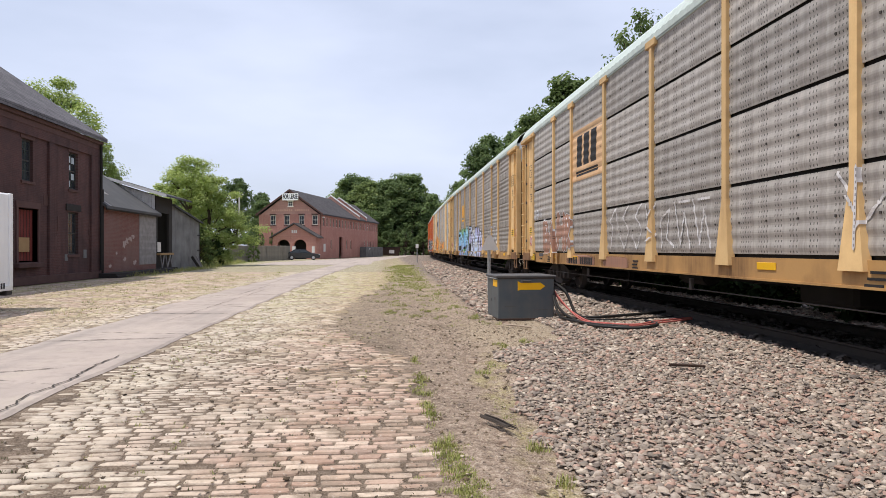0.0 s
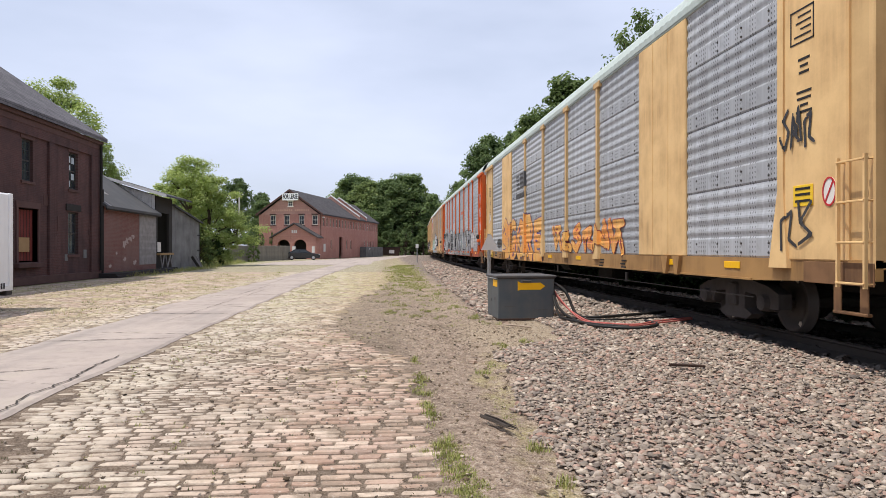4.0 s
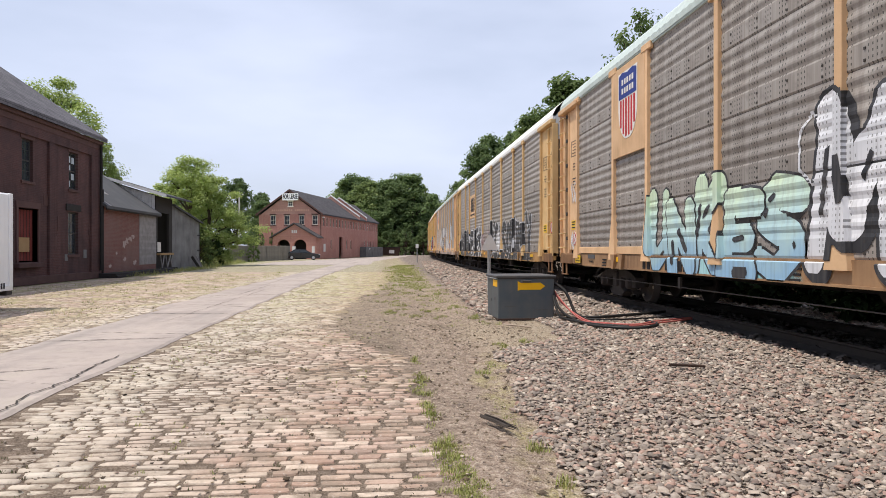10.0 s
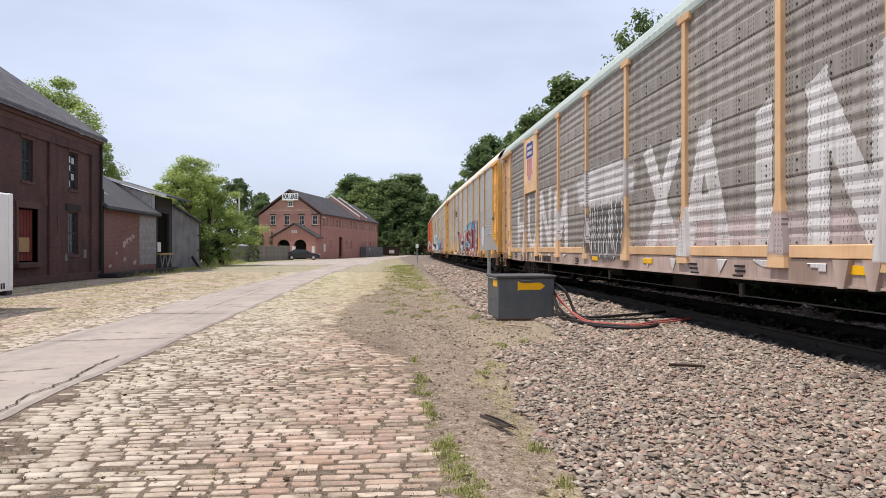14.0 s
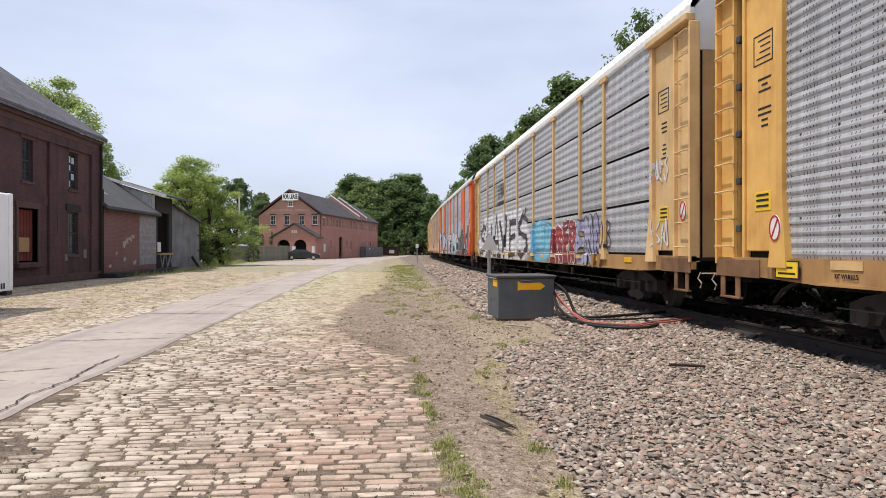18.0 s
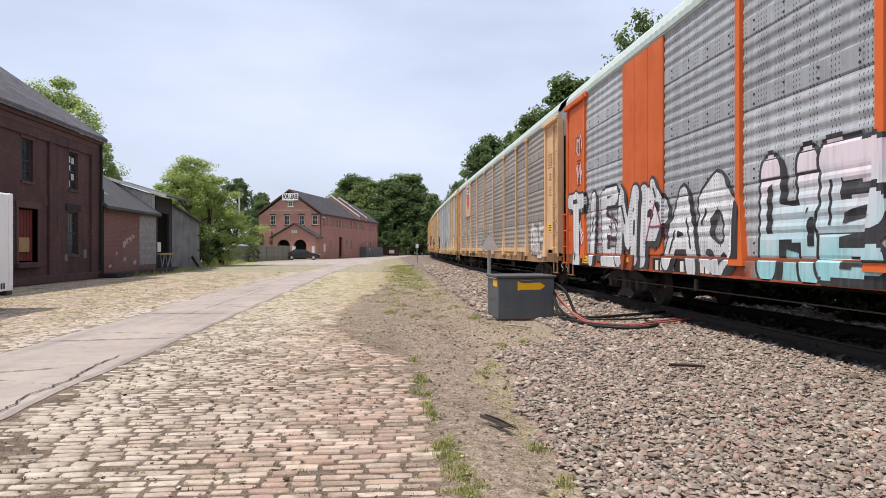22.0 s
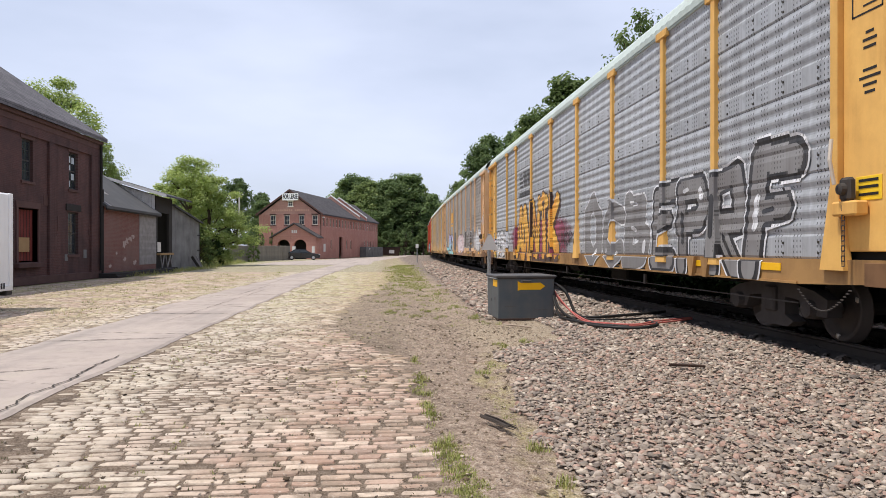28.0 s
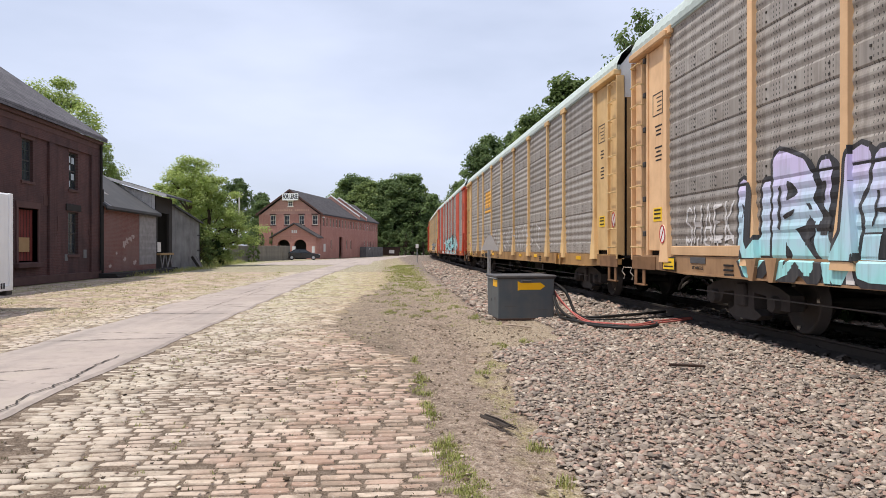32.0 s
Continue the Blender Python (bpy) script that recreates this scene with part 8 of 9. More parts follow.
part("roof", Shape().add([(-0.0, -0.25, 4.45), (7.4, -0.25, 3.5), (7.4, 5, 5.0), (0, 5, 6.0), (-0.0, -0.25, 4.58), (7.4, -0.25, 3.63), (7.4, 5, 5.13), (0, 5, 6.13)], [(3, 2, 1, 0), (4, 5, 6, 7), (0, 1, 5, 4), (1, 2, 6, 5), (2, 3, 7, 6), (3, 0, 4, 7)]), FELT, grey)
for z in (1.35, 2.55):
    part("hinge_bracket", Shape().box(6.5, 7.25, -0.06, 0.0, z, z + 0.07, 0.01), DARK_WOOD, grey)
for i, (x, a) in enumerate(((4.9, 18), (5.3, 24), (5.7, -14))):
    tagged(part("leaning_plank", Shape().box(-0.1, 0.1, -0.02, 0.02, 0, 1.1, 0.005), GREY_BOARD if i else DARK_WOOD, None, "", pose(-14.15, 49.8 + x, 0, 0, -32, a)), "weathered plank leaning against the grey shed", "plank", "planks against the shed")

# the mill with the lease banner
A = Vector((8.1, 37.5)).normalized()
MILL = pose(-9.6, 106.2, 0, 0, 0, math.degrees(math.atan2(A.y, A.x)))     # x along the long side, y to the left (the gable front)
mill = empty("brick_mill", MILL, "two-storey red brick mill with arched porch and dark shingle roof", "building")
GW, EV, PK, LEN = 9.8, 6.75, 10.35, 38.3
gm = part("gable_wall", Shape().prism([(0.3, EV), (GW - 0.3, EV), (GW / 2, PK - 0.2)], "x", 0.0, 0.3), BRICK_FAR, mill)
gable_frame = pose(0, GW, 0, 0, 0, -90)              # x runs from the left corner to the right, y into the building
front_holes = [(GW - u - 0.42, GW - u + 0.42, 5.15, 6.65) for u in (7.55, 5.35, 3.05, 0.95)]
fw_ = part("front_wall", wall_shape(GW, EV, 0.3, front_holes), BRICK_FAR, mill, "", gable_frame)
for hq in front_holes:
    window(mill, *hq, WINDOW_WHITE, STONE_TRIM, 1, 2, 0.06, gable_frame)
window(mill, GW - 5.15, GW - 4.4, 8.0, 8.75, WINDOW_WHITE, WINDOW_WHITE, 1, 2, -0.09, gable_frame)
side_holes = [(1.0 + i * 1.78, 1.0 + i * 1.78 + 0.78, 5.0, 6.35) for i in range(21)]
low_holes = [(5.0, 5.7, 1.5, 3.0), (14.2, 14.9, 1.5, 3.0), (17.0, 17.7, 1.5, 3.0), (27.2, 27.9, 1.6, 3.0), (29.4, 30.1, 1.6, 3.0), (31.6, 32.3, 1.6, 3.0), (34.0, 34.7, 1.6, 3.0)]
door_hole = (9.9, 11.9, 0.0, 3.5)
sw = part("side_wall", wall_shape(LEN, EV, 0.3, side_holes + low_holes + [door_hole]), BRICK_FAR, mill)
for hq in side_holes + low_holes:
    window(mill, *hq, WINDOW_WHITE, None, 1, 2, 0.10)
# Dark sheet in the opening, in place of the shaded inside.
part("dark_doorway", Shape().box(9.9, 11.9, 0.5, 0.56, 0, 3.5), DARK_WOOD, mill, "dark sheet for the shaded inside of the doorway")
part("side_wall", Shape().box(0.3, LEN, GW - 0.3, GW, 0, EV), BRICK_FAR, mill)
part("rear_wall", Shape().prism([(0.3, 0), (GW - 0.3, 0), (GW - 0.3, EV), (GW / 2, PK - 0.2), (0.3, EV)], "x", LEN - 0.3, LEN), BRICK_FAR, mill)
part("roof", Shape().prism([(-0.35, EV - 0.12), (GW / 2, PK), (GW + 0.35, EV - 0.12), (GW + 0.35, EV + 0.10), (GW / 2, PK + 0.24), (-0.35, EV + 0.10)], "x", -0.3, LEN + 0.3), SHINGLE, mill, "dark shingle gable roof")
for k, x in enumerate((21.5, 27.0)):
    part("fire_wall", Shape().prism([(-0.4, EV + 0.0), (GW / 2, PK + 0.2), (GW + 0.4, EV + 0.0), (GW + 0.4, EV + 0.55), (GW / 2, PK + 0.8), (-0.4, EV + 0.55)], "x", x, x + 0.4), BRICK_FAR, mill, "brick fire wall above the roof")
    part("coping", Shape().prism([(-0.45, EV + 0.553), (GW / 2, PK + 0.803), (GW + 0.45, EV + 0.553), (GW + 0.45, EV + 0.75), (GW / 2, PK + 1.0), (-0.45, EV + 0.75)], "x", x - 0.05, x + 0.45), COPING, mill, "white coping")
part("roof_edge_trim", Shape().prism([(-0.4, EV - 0.2), (GW / 2, PK - 0.08), (GW + 0.4, EV - 0.2), (GW + 0.4, EV + 0.08), (GW / 2, PK + 0.22), (-0.4, EV + 0.08)], "x", -0.36, -0.305), STONE_TRIM, mill)
BANNER = worn("white_banner_cloth", (0.88, 0.88, 0.88), (0.7, 0.7, 0.68), 0.2, 1, rough=0.7)
ban = part("lease_banner", Shape().box(-0.46, -0.42, 3.42, 5.95, 8.86, 9.92), BANNER, mill, "white banner with black capitals")
fc = bpy.data.curves.new("banner_lettering", "FONT")
fc.body, fc.size, fc.extrude, fc.align_x, fc.align_y, fc.offset = "FOR LEASE", 0.62, 0.004, "CENTER", "CENTER", 0.022
txt_me_ob = bpy.data.objects.new("tmp_text", fc)
scene.collection.objects.link(txt_me_ob)
bpy.context.view_layer.update()
txt_me = bpy.data.meshes.new_from_object(txt_me_ob.evaluated_get(bpy.context.evaluated_depsgraph_get()))
bpy.data.objects.remove(txt_me_ob)
bc = 4.685
tx = part("banner_lettering", txt_me, INK, ban, "bold black capitals", Matrix.Translation((-0.468, bc, 9.39)) @ Euler((radians(90), 0, radians(-90))).to_matrix().to_4x4() @ Matrix.Diagonal((0.78, 1.45, 1, 1)))
TAPE_TAN = worn("tan_sign_letters", (0.58, 0.40, 0.32), (0.4, 0.25, 0.2), 0.4, 2)
s = Shape()
for i in range(18):
    if i != 10:
        y = 7.75 - i * 0.335
        s.box(-0.05, -0.01, y - 0.20, y, 7.24, 7.52)
part("name_bars", s, TAPE_TAN, mill, "row of raised tan letters as plain bars")
# porch: gabled, with two arches
porch = part("porch", Shape().prism([(0.0, 3.25), (6.7, 3.25), (3.35, 5.15)], "x", -2.4, -2.1), BRICK_FAR, mill, "gabled brick porch with two arches")
def arch_front():
    s = Shape()
    ctr = (2.45, 5.0)
    for a, b in ((0.0, 1.5), (3.4, 4.05), (5.95, 6.7)):
        s.box(-2.4, -2.1, a, b, 0, 3.25)
    for c in ctr:
        k = 12
        for i in range(k):
            t0, t1 = math.pi * i / k, math.pi * (i + 1) / k
            y0, y1 = c + 0.95 * math.cos(t0), c + 0.95 * math.cos(t1)
            z0, z1 = 2.05 + 0.85 * math.sin(t0), 2.05 + 0.85 * math.sin(t1)
            s.prism([(y0, z0), (y0, 3.25), (y1, 3.25), (y1, z1)], "x", -2.4, -2.1)
    return s
part("arch_wall", arch_front(), BRICK_FAR, porch)
part("porch_side", Shape().box(-2.1, 0, 0.0, 0.3, 0, 3.25), BRICK_FAR, porch)
part("porch_side", Shape().box(-2.1, 0, 6.4, 6.7, 0, 3.25), BRICK_FAR, porch)
part("porch_roof", Shape().prism([(-0.4, 3.08), (3.35, 5.22), (7.1, 3.08), (7.1, 3.25), (3.35, 5.42), (-0.4, 3.25)], "x", -2.7, -0.0), SHINGLE, porch)
# Dark sheet over the wall stands in for shade inside the porch.
part("porch_back", Shape().box(-0.06, -0.01, 0.3, 6.4, 0, 3.0), DARK_WOOD, porch, "dark sheet for the shaded recess behind the arches")
part("entry_door", Shape().box(-0.12, -0.065, 4.5, 5.4, 0, 2.2).box(-0.13, -0.12, 4.6, 5.3, 0.3, 2.1), SASH_DARK, porch)
s = Shape()
for i in range(3):
    s.box(-2.43, -2.405, 3.75 - i * 0.3 - 0.2, 3.75 - i * 0.3, 3.85, 4.3)
part("number_bars", s, COPING, porch, "three white plain bars above the arches")
for y, w in ((3.15, 0.5), (0.22, 0.42)):
    part("notice", Shape().box(-2.43, -2.405, y, y + w, 0.95, 1.9), COPING, porch, "white notice sheet")
part("notice", Shape().box(1.2, 2.2, -0.03, -0.005, 1.1, 2.3), COPING, mill, "white notice on the side wall")
part("loading_skirt", Shape().box(23.5, 38.0, -1.2, -0.05, 0, 1.9, 0.02), GREY_WALL, mill, "grey loading platform wall")
part("wall_lamp", Shape().box(26.0, 26.6, -1.28, -1.2, 1.4, 1.7).box(0.5, 0.8, -0.3, -0.03, 6.2, 6.4), COPING, mill)
bin_ = empty("dumpster", pose(1.2, 146, 0, 0, 0, 10), "dark dumpster with a white sign beside the mill", "dumpster")
part("body", Shape().prism([(-1.6, 0.1), (1.6, 0.1), (1.9, 1.8), (-1.9, 1.8)], "y", -0.9, 0.9), RUST_DARK, bin_)
part("lid", Shape().box(-1.95, 1.95, -1.0, 1.0, 1.803, 1.9, 0.02), DARK_WOOD, bin_)
part("sign_plate", Shape().box(-0.5, 0.6, -0.94, -0.905, 0.6, 1.3), COPING, bin_)

# fence, pole, trailer
FENCE_WOOD = worn("grey_fence_wood", (0.29, 0.27, 0.235), (0.13, 0.125, 0.10), 0.55, 2, rough=0.9)
fence = empty("board_fence", pose(-17.6, 80.5, 0, 0, 0, math.degrees(math.atan2(16.2, 4.6))), "weathered grey board fence beside the mill yard", "fence")
picket = Shape().prism([(0.0, 0.0), (0.17, 0.0), (0.17, 1.86), (0.085, 1.95), (0.0, 1.86)], "y", -0.012, 0.012).mesh("picket")
for i in range(92):
    part("picket", picket, FENCE_WOOD, fence, "", pose(i * 0.185, 0, RND.uniform(-0.03, 0.02)))
for i in range(8):
    part("fence_post", Shape().box(-0.06, 0.06, 0.015, 0.13, 0, 2.1, 0.01) if i == 0 else SHARED["fence_post"], FENCE_WOOD, fence, "", pose(i * 2.4, 0, 0))
    if i == 0:
        SHARED["fence_post"] = fence.children[-1].data
for z in (0.4, 1.5):
    part("fence_rail", Shape().box(0, 17, 0.013, 0.06, z, z + 0.09), FENCE_WOOD, fence)
POLE_GREY = worn("bleached_pole_wood", (0.55, 0.53, 0.50), (0.35, 0.33, 0.3), 0.4, 2, rough=0.9)
pole = empty("utility_pole", pose(-17.9, 87.6, 0), "tall slender weathered utility pole beside the fence", "pole")
part("shaft", Shape().tube([(0, 0, 0), (0, 0, 8.6)], 0.12, 10, r1=0.09), POLE_GREY, pole)
part("cross_arm", Shape().box(-0.35, 0.35, -0.06, 0.06, 7.9, 8.05).tube([(0.2, 0, 8.05), (0.2, 0, 8.3)], 0.05, 6).tube([(-0.2, 0, 8.05), (-0.2, 0, 8.3)], 0.05, 6), GREY_BOARD, pole)

TRAILER_WHITE = worn("dirty_white_trailer_skin", (0.80, 0.80, 0.79), (0.5, 0.48, 0.45), 0.3, 1.2, rough=0.5)
trailer = empty("box_trailer", pose(-10.57, 11.22, 0), "dirty white box trailer parked on the setts", "trailer")
part("box", Shape().box(-1.2, 1.2, -6.5, 7.15, 0.54, 2.89, 0.04), TRAILER_WHITE, trailer)
part("rear_frame", Shape().box(-1.22, 1.22, 7.12, 7.2, 0.46, 2.82, 0.02), DARK_STEEL, trailer)
part("corner_post", Shape().box(1.17, 1.24, 6.98, 7.15, 0.54, 2.89, 0.02), TRAILER_WHITE, trailer)
part("side_rail", Shape().box(1.16, 1.23, -6.5, 7.15, 0.46, 0.60, 0.01), TRAILER_WHITE, trailer)
part("bumper", Shape().box(-1.2, 1.2, 6.9, 7.18, 0.34, 0.47, 0.02).box(-1.1, 1.1, -6.0, 7.0, 0.42, 0.54), DARK_STEEL, trailer)
for y in (4.2, 5.4):
    for x in (-1.0, 1.0):
        part("wheel", shared("trailer_wheel", lambda: Shape().lathe([(-0.12, 0.1), (-0.12, 0.2), (-0.10, 0.33), (0.10, 0.33), (0.12, 0.2), (0.12, 0.1)], "x", 18)), RUBBER, trailer, "", pose(x, y, 0.33))
s = Shape()
for i in range(5):
    s.box(1.236, 1.242, 6.25 + i * 0.11, 6.31 + i * 0.11, 0.52, 0.66)
part("stencil_bars", s, INK, trailer)

# the parked sedan
CAR_BLACK = worn("black_car_lacquer", (0.012, 0.014, 0.018), (0.05, 0.05, 0.05), 0.2, 1, rough=0.12, streak=False, bump=0.0, spec=0.8)
CHROME = worn("bright_wheel_alloy", (0.5, 0.5, 0.52), (0.3, 0.3, 0.3), 0.2, 2, rough=0.3, metal=0.9)
TAIL = worn("red_lamp_lens", (0.35, 0.02, 0.02), (0.2, 0.02, 0.02), 0.1, 2, rough=0.2)
LAMP = worn("clear_lamp_lens", (0.6, 0.62, 0.65), (0.4, 0.4, 0.4), 0.1, 2, rough=0.15)
sedan = empty("sedan_car", pose(-11.3, 97.3, 0, 0, 0, 6), "glossy black four-door sedan parked before the mill", "car")
body = [(-2.35, 0.42), (-2.40, 0.70), (-2.30, 0.95), (-1.75, 1.00), (-1.15, 1.06), (0.55, 1.02), (1.25, 0.94), (2.0, 0.84), (2.36, 0.68), (2.40, 0.40), (2.2, 0.26), (-2.2, 0.26)]
def loft(profile, w, tuck):
    s = Shape()
    vs, n = [], len(profile)
    for y, k in ((-w, tuck), (-w + 0.10, 1.0), (w - 0.10, 1.0), (w, tuck)):
        zc = 0.62
        vs += [(x * (0.985 if k != 1.0 else 1.0), y, zc + (z - zc) * k) for x, z in profile]
    fs = [(i * n + q, i * n + (q + 1) % n, i * n + n + (q + 1) % n, i * n + n + q) for i in range(3) for q in range(n)]
    fs += [tuple(range(n - 1, -1, -1)), tuple(range(3 * n, 4 * n))]
    return s.add(vs, fs)
part("body", loft(body, 0.90, 0.86), CAR_BLACK, sedan, smooth=False)
def cabin(e, top):
    base, roof_ = [(-1.85, 1.0), (1.12, 0.97)], [(-1.05, top), (0.28, top)]
    s = Shape()
    bw, tw = 0.82 - e, 0.60 - e
    v = [(-1.85 + e, -bw, 0.98), (1.12 - e, -bw, 0.96), (1.12 - e, bw, 0.96), (-1.85 + e, bw, 0.98), (-1.0, -tw, top), (0.25, -tw, top), (0.25, tw, top), (-1.0, tw, top)]
    return s.add(v, [(0, 3, 2, 1), (4, 5, 6, 7), (0, 1, 5, 4), (1, 2, 6, 5), (2, 3, 7, 6), (3, 0, 4, 7)])
part("window", cabin(0.0, 1.43), GLASS, sedan, "dark tinted glasshouse")
part("roof_panel", Shape().box(-1.08, 0.32, -0.62, 0.62, 1.425, 1.47, 0.03), CAR_BLACK, sedan)
for sgn in (-1, 1):
    part("pillar", Shape().tube([(-0.42, sgn * 0.83, 0.98), (-0.40, sgn * 0.625, 1.44)], 0.035, 5).tube([(1.12, sgn * 0.80, 0.97), (0.26, sgn * 0.61, 1.44)], 0.03, 5).tube([(-1.85, sgn * 0.80, 0.98), (-1.0, sgn * 0.61, 1.44)], 0.04, 5), CAR_BLACK, sedan)
    part("headlight", Shape().box(2.1, 2.37, sgn * 0.68 - 0.14, sgn * 0.68 + 0.14, 0.62, 0.76, 0.03), LAMP, sedan)
    part("tail_light", Shape().box(-2.41, -2.2, sgn * 0.68 - 0.15, sgn * 0.68 + 0.15, 0.74, 0.9, 0.03), TAIL, sedan)
    part("door_mirror", Shape().box(0.72, 0.88, sgn * 0.98 - 0.07, sgn * 0.98 + 0.07, 0.98, 1.1, 0.03), CAR_BLACK, sedan)
    for x in (-1.45, 1.45):
        wh = part("wheel", shared("car_tyre", lambda: Shape().lathe([(-0.10, 0.21), (-0.11, 0.30), (-0.08, 0.335), (0.08, 0.335), (0.11, 0.30), (0.10, 0.21)], "y", 20)), RUBBER, sedan, "", pose(x, sgn * 0.84, 0.335))
        part("rim", shared("car_rim", lambda: Shape().lathe([(-0.112, 0.02), (-0.115, 0.20), (0.115, 0.20), (0.112, 0.02)], "y", 14)), CHROME, wh)

# ---- trees ----
def leaf_mat(name, cols):
    n = Nodes(name)
    r = n.island()
    cr = n.t.nodes.new("ShaderNodeValToRGB")
    el = cr.color_ramp.elements
    el[0].color, el[1].color = (*cols[0], 1), (*cols[2], 1)
    e = el.new(0.5)
    e.color = (*cols[1], 1)
    n.link(r, cr.inputs["Fac"])
    c = n.mix(n.span(n.noise(n.world_vec(), 0.5, 3), 0.35, 0.7, 0, 0.5), cr.outputs["Color"], scaled(cols[0], 0.75))
    m = n.done(c, 0.6, 0, 0.25)
    tr = n.t.nodes.new("ShaderNodeBsdfTranslucent")
    n.link(c, tr.inputs["Color"])
    mx = n.t.nodes.new("ShaderNodeMixShader")
    mx.inputs["Fac"].default_value = 0.5
    out = n.t.nodes["Material Output"]
    n.link(n.b.outputs["BSDF"], mx.inputs[1])
    n.link(tr.outputs["BSDF"], mx.inputs[2])
    n.link(mx.outputs["Shader"], out.inputs["Surface"])
    return m


LEAF_BRIGHT = leaf_mat("bright_sumac_leaves", [(0.28, 0.37, 0.10), (0.44, 0.53, 0.17), (0.60, 0.66, 0.27)])
LEAF_MID = leaf_mat("maple_leaves", [(0.11, 0.165, 0.055), (0.175, 0.245, 0.08), (0.26, 0.325, 0.125)])
# Brighter copy of the forest leaves, with sunlight put into the colour.
LEAF_WOOD = leaf_mat("sunlit_forest_leaves", [(0.18, 0.245, 0.09), (0.27, 0.345, 0.13), (0.36, 0.43, 0.17)])
# Leaf green darkened so that the colour itself carries deep shade.
LEAF_SHADE = leaf_mat("leaves_darkened_as_shade", [(0.03, 0.06, 0.022), (0.05, 0.09, 0.03), (0.07, 0.115, 0.04)])
LEAF_DARK = leaf_mat("dark_forest_leaves", [(0.115, 0.175, 0.07), (0.18, 0.255, 0.10), (0.25, 0.325, 0.13)])
BARK = worn("grey_brown_bark", (0.12, 0.09, 0.07), (0.06, 0.05, 0.04), 0.5, 5, rough=0.95, bump=0.6)
LEAF_V = np.array([(-0.5, 0, 0), (0.0, -0.32, 0.06), (0.5, 0, -0.05), (0.0, 0.32, 0.06)])
LEAF_F = np.array([(0, 1, 2, 3)])


def crown_mesh(seed, clumps, leaves, size, low=0.12, wide=0.34, top_narrow=0.55):
    """A crown of unit height: clumps of leaves on an uneven dome, with gaps."""
    rng = np.random.default_rng(seed)
    cs = []
    while len(cs) < clumps:
        z = rng.uniform(low, 0.97)
        u = (z - low) / (1 - low)
        r_here = wide * (math.sin(math.pi * min(1, 0.18 + u * 0.80)) ** 0.7) * (1 - (1 - top_narrow) * u * u)
        a = rng.uniform(0, math.tau)
        r = r_here * math.sqrt(rng.uniform(0.12, 1.0)) * (1 + 0.22 * math.sin(3 * a + seed) + 0.12 * math.sin(7 * a + 5 * z))
        cs.append((r * math.cos(a), r * math.sin(a), z, rng.uniform(0.035, 0.085)))
    cs = np.array(cs)
    pick = rng.integers(0, len(cs), leaves)
    d = rng.normal(0, 1, (leaves, 3))
    d /= np.linalg.norm(d, axis=1)[:, None]
    rad = cs[pick, 3] * rng.uniform(0.45, 1.15, leaves)
    pos = cs[pick, :3] + d * rad[:, None] * np.array([1.0, 1.0, 0.72])
    # each leaf leans outwards and hangs a little
    nrm = d * 0.8 + rng.normal(0, 0.45, (leaves, 3)) + np.array([0, 0, 0.8])
    nrm /= np.linalg.norm(nrm, axis=1)[:, None]
    t = np.cross(nrm, rng.normal(0, 1, (leaves, 3)))
    t /= np.linalg.norm(t, axis=1)[:, None]
    b = np.cross(nrm, t)
    sc = size * rng.uniform(0.6, 1.35, leaves)
    m = np.zeros((leaves, 3, 4))
    m[:, :, 0], m[:, :, 1], m[:, :, 2], m[:, :, 3] = t * sc[:, None], b * sc[:, None], nrm * sc[:, None], pos
    return many("crown", LEAF_V, LEAF_F, m), cs


def trunk_mesh(seed, cs):
    rnd = random.Random(seed)
    s = Shape()
    s.tube([(0, 0, -0.01), (0.006, 0.004, 0.14), (-0.008, 0.01, 0.32), (0.006, -0.004, 0.55), (0.0, 0.0, 0.82)], 0.028, 8, r1=0.006)
    for i in range(22):
        c = cs[rnd.randrange(len(cs))]
        z0 = min(0.7, max(0.1, c[2] * rnd.uniform(0.45, 0.75)))
        s.tube([(0, 0, z0), (c[0] * 0.5, c[1] * 0.5, z0 + (c[2] - z0) * 0.6), (c[0], c[1], c[2])], 0.010, 5, r1=0.002)
    return s.mesh("trunk")


CROWNS = {}
for key, args in (("broad", (3, 120, 15000, 0.026, 0.10, 0.40, 0.6)), ("round", (5, 110, 13000, 0.026, 0.20, 0.33, 0.6)), ("tall", (8, 105, 12000, 0.022, 0.16, 0.24, 0.5)), ("edge", (13, 150, 14000, 0.030, 0.04, 0.36, 0.6)), ("bushy", (17, 70, 7000, 0.05, 0.02, 0.5, 0.8)), ("sparse", (21, 40, 2200, 0.022, 0.35, 0.22, 0.6)), ("spread", (33, 150, 34000, 0.0155, 0.08, 0.40, 0.6)), ("lofty", (5, 105, 30000, 0.0135, 0.20, 0.33, 0.6)), ("screen_hedge", (29, 70, 2600, 0.11, 0.01, 0.5, 0.9))):
    me, cs = crown_mesh(*args)
    CROWNS[key] = (me, trunk_mesh(args[0], cs))


def tree(kind, x, y, h, wide, leaf, label, turn=0, name="tree", group="", category="tree"):
    t = empty(name, pose(x, y, -0.05, 0, 0, turn), label, category, group)
    scl = Matrix.Diagonal((h * wide, h * wide, h, 1))
    part("trunk", CROWNS[kind][1], BARK, t, "", scl)
    part("crown", CROWNS[kind][0], leaf, t, "", scl)
    return t


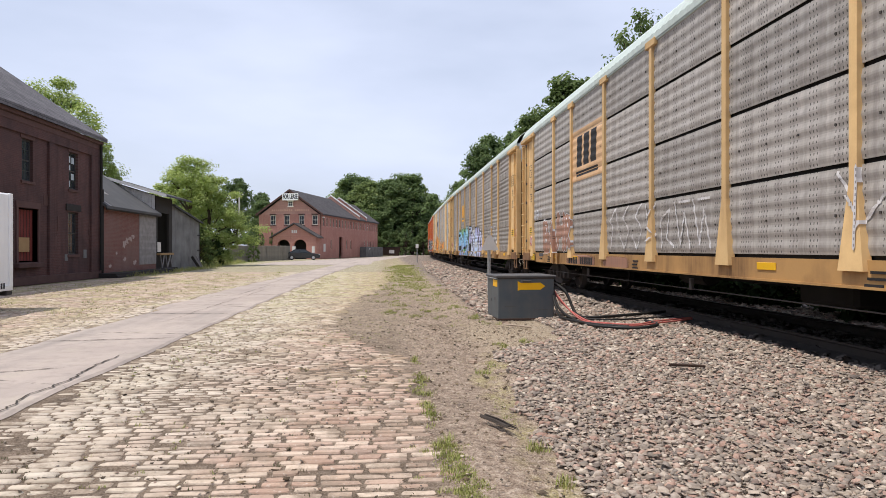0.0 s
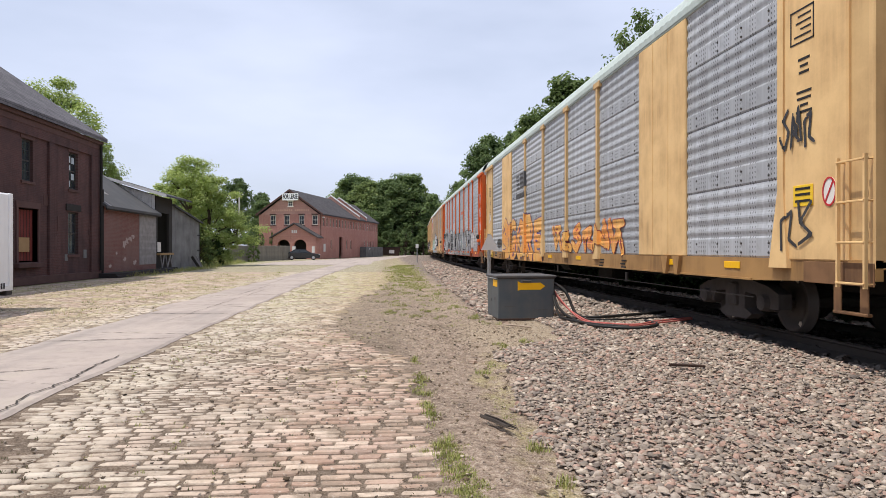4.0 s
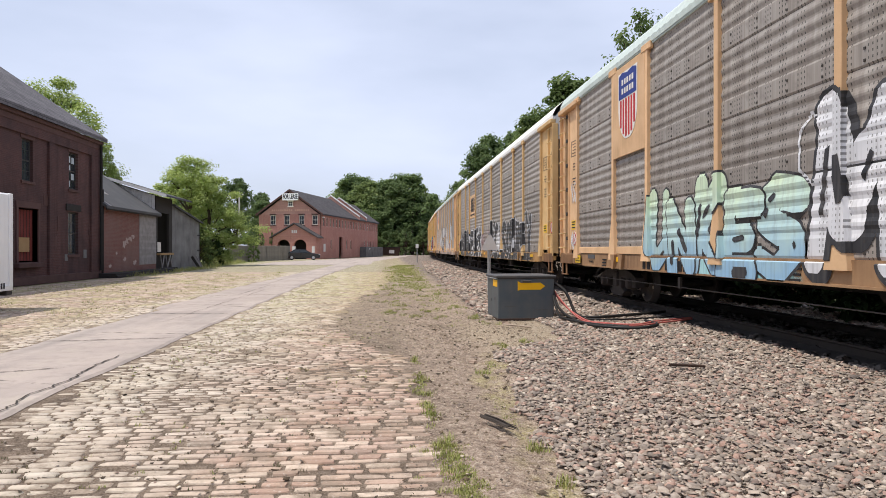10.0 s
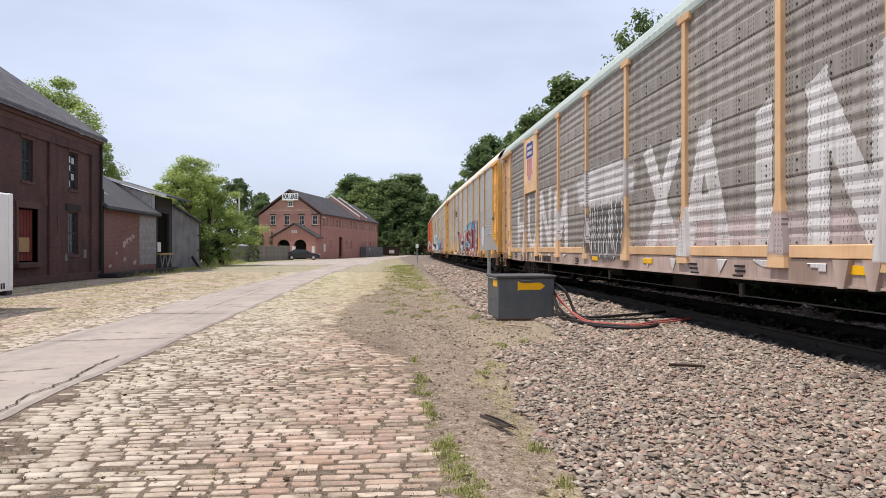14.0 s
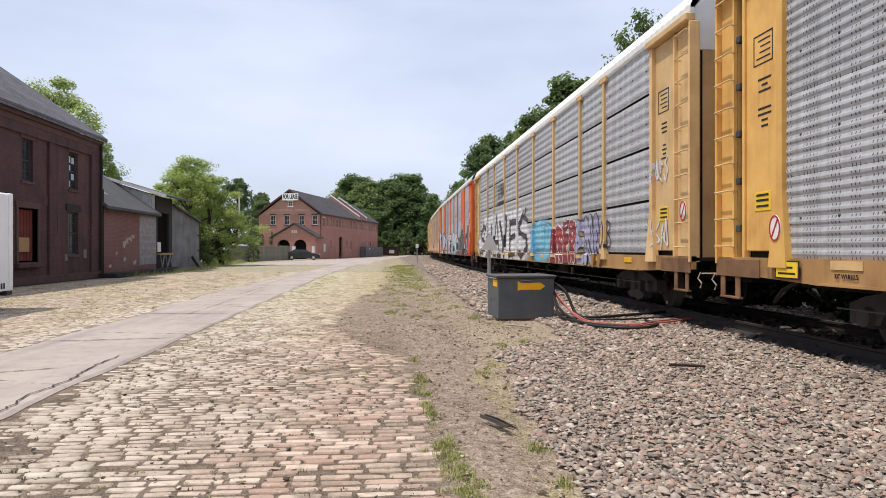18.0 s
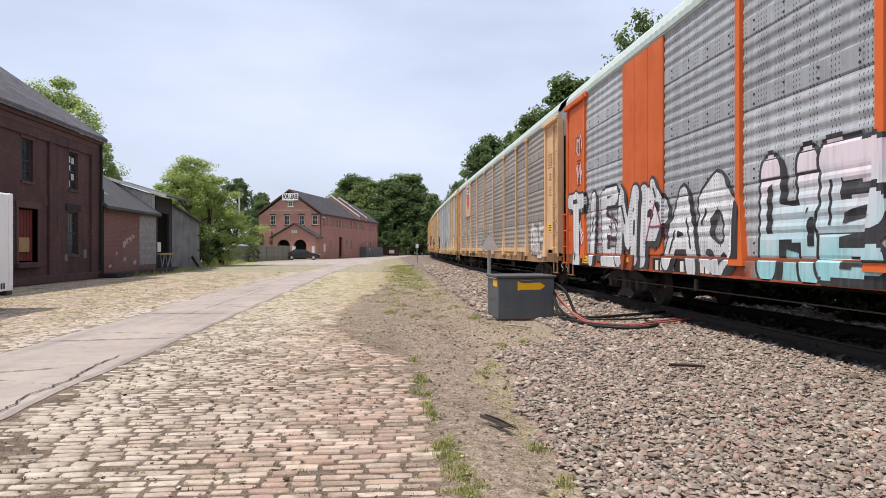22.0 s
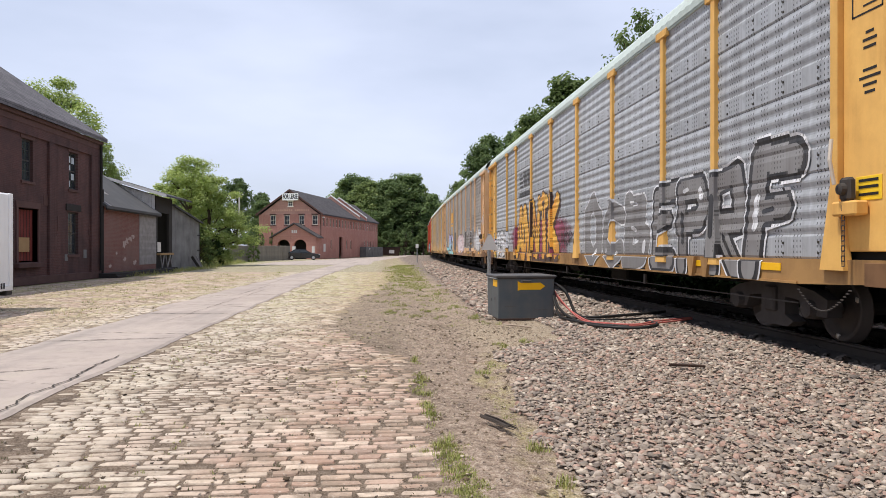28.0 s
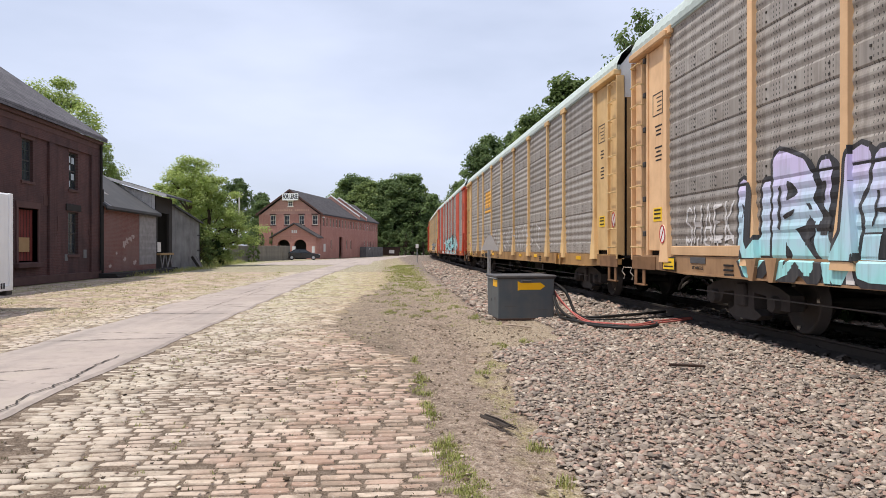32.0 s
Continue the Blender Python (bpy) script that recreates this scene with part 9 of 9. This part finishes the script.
# Undergrowth in shade-dark leaves, for the tree's dark underside.
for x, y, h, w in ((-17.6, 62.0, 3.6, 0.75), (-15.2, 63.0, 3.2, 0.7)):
    tree("bushy", x, y, h, w, LEAF_SHADE, "undergrowth with shade-darkened leaves below the spreading tree", y * 17, "bush", "undergrowth beside the grey shed", "bush")
tree("spread", -17.3, 63.5, 9.7, 1.35, LEAF_BRIGHT, "bright green spreading tree beside the grey shed", 20)
tree("bushy", -15.6, 60.2, 3.6, 0.8, LEAF_MID, "low dark green bush at the shed's corner", 70, "bush", "", "bush")
tree("spread", -15.9, 64.5, 7.9, 1.1, LEAF_BRIGHT, "low leafy tree beside the grey shed", 130)
tree("lofty", -22.8, 50.5, 13.5, 1.05, LEAF_BRIGHT, "light green tree behind the warehouse", 45)
tree("lofty", -19.9, 51, 9.0, 0.62, LEAF_BRIGHT, "light green tree behind the low sheds", 145)
for i, (x, y, h) in enumerate(((-31, 150, 16.5), (-37, 145, 15.5), (-27, 155, 14), (-24, 138, 11), (-42, 150, 17))):
    tree(("round", "edge")[i % 2], x, y, h, 1.0, LEAF_DARK, "dark green tree behind the mill", i * 67, group="trees behind the mill")
for i in range(16):
    x, y = -10.5 + i * 2.2 + RND.uniform(-0.8, 0.8), 188 + RND.uniform(-12, 14)
    h = 21.0 - max(0.0, x - 7.0) * 0.8 - max(0.0, -9.0 - x) * 0.6 + RND.uniform(-1.0, 1.2) + (y - 188) * 0.09 - (2.0 if i in (3, 4) else 0)
    tree(("edge", "broad", "edge")[i % 3], x, y, h, 1.1, LEAF_DARK if i % 3 else LEAF_WOOD, "tall dark green tree closing the view down the track", i * 53, group="wood behind the mill")
for i in range(9):
    tree("bushy", -16 + i * 4.2, 168 + RND.uniform(-4, 4), 6.5, 0.9, LEAF_DARK, "dark undergrowth at the edge of the wood", i * 41, "bush", "undergrowth of the wood", "bush")
for i, (k, x, y, h, w) in enumerate((("edge", 16.5, 108, 19.4, 0.75), ("tall", 14.2, 103, 17.2, 1.0), ("edge", 19.0, 100, 19.0, 0.75), ("tall", 16.0, 62, 17.2, 1.05), ("tall", 13.9, 66, 14.6, 0.95), ("tall", 18.0, 61, 16.8, 1.0), ("sparse", 21.5, 61, 21.3, 0.7), ("sparse", 23.2, 60, 22.8, 0.7), ("edge", 13.5, 125, 14, 0.8), ("round", 22, 80, 16.5, 0.9))):
    tree(k, x, y, h, w, LEAF_DARK if i < 3 else LEAF_MID, "tall tree standing beyond the freight train", i * 61, group="trees beyond the track")
# Added hedge behind the train: blocks the sky so underneath stays dark.
for i in range(120):
    y = -5 + i * 0.95 + max(0, i - 85) * 0.9 + RND.uniform(-1, 1)
    tree("screen_hedge", track_x(y) + 3.7 + RND.uniform(-0.1, 0.4), y, RND.uniform(3.0, 3.5), 0.80, LEAF_SHADE, "brush added beyond the track to darken the view under the train", i * 77, "bush", "brush beyond the track", "bush")
for x, y, h in ((-15.6, 84.5, 2.5), (-17.5, 78, 2.2)):
    tree("bushy", x, y, h, 0.7, LEAF_MID, "leafy shrub growing over the board fence", x * 31, "bush", "shrubs along the fence", "bush")
for y in (8.9, 7.1):
    p = MILL @ Vector((-1.3, y, 0))
    tree("bushy", p.x, p.y, 4.3, 0.30, LEAF_DARK, "narrow clipped evergreen before the mill", y * 40, "bush", "evergreens before the mill", "bush")

# ---- the nearest setts, one by one ----
SETT_MESHES = [Shape().add(*sett_template(90 + k)).mesh("sett") for k in range(10)]
for i, (x, y, z, w, d, rz, tilt) in enumerate(near_setts):
    part("sett", SETT_MESHES[i % 10], SETT, paving, "", pose(x, y, z, math.degrees(tilt), 0, math.degrees(rz)) @ Matrix.Diagonal((w, d, 1, 1)))


# ---- what moves ----
def motions():
    for i, car in enumerate(TRAIN):
        rows = []
        for k in range(65):
            t = k * 0.5
            y = car_y(i, t)
            rows.append((t, pose(track_x(y), y, RAIL_Z, 0, 0, track_turn(y))))
        walk(car, rows)
    for axle, i, off in AXLES:
        a = max(0.0, (car_y(i, 0) + off - 38.0) / SPEED)
        b = min(SECONDS, (car_y(i, 0) + off - 3.0) / SPEED)
        if b <= a:
            continue
        f0, f1 = math.ceil(a * FPS), math.floor(b * FPS)
        rows = [] if f0 == 0 else [(0.0, pose(0, off, 0.42))]
        for f in range(f0, f1 + 1):
            rows.append((f / FPS, pose(0, off, 0.42, math.degrees((f - f0) / FPS * SPEED / 0.42))))
        if f1 < frame(SECONDS) - 1:
            rows.append((SECONDS, rows[-1][1]))
        if len(rows) > 1:
            walk(axle, rows)


motions()
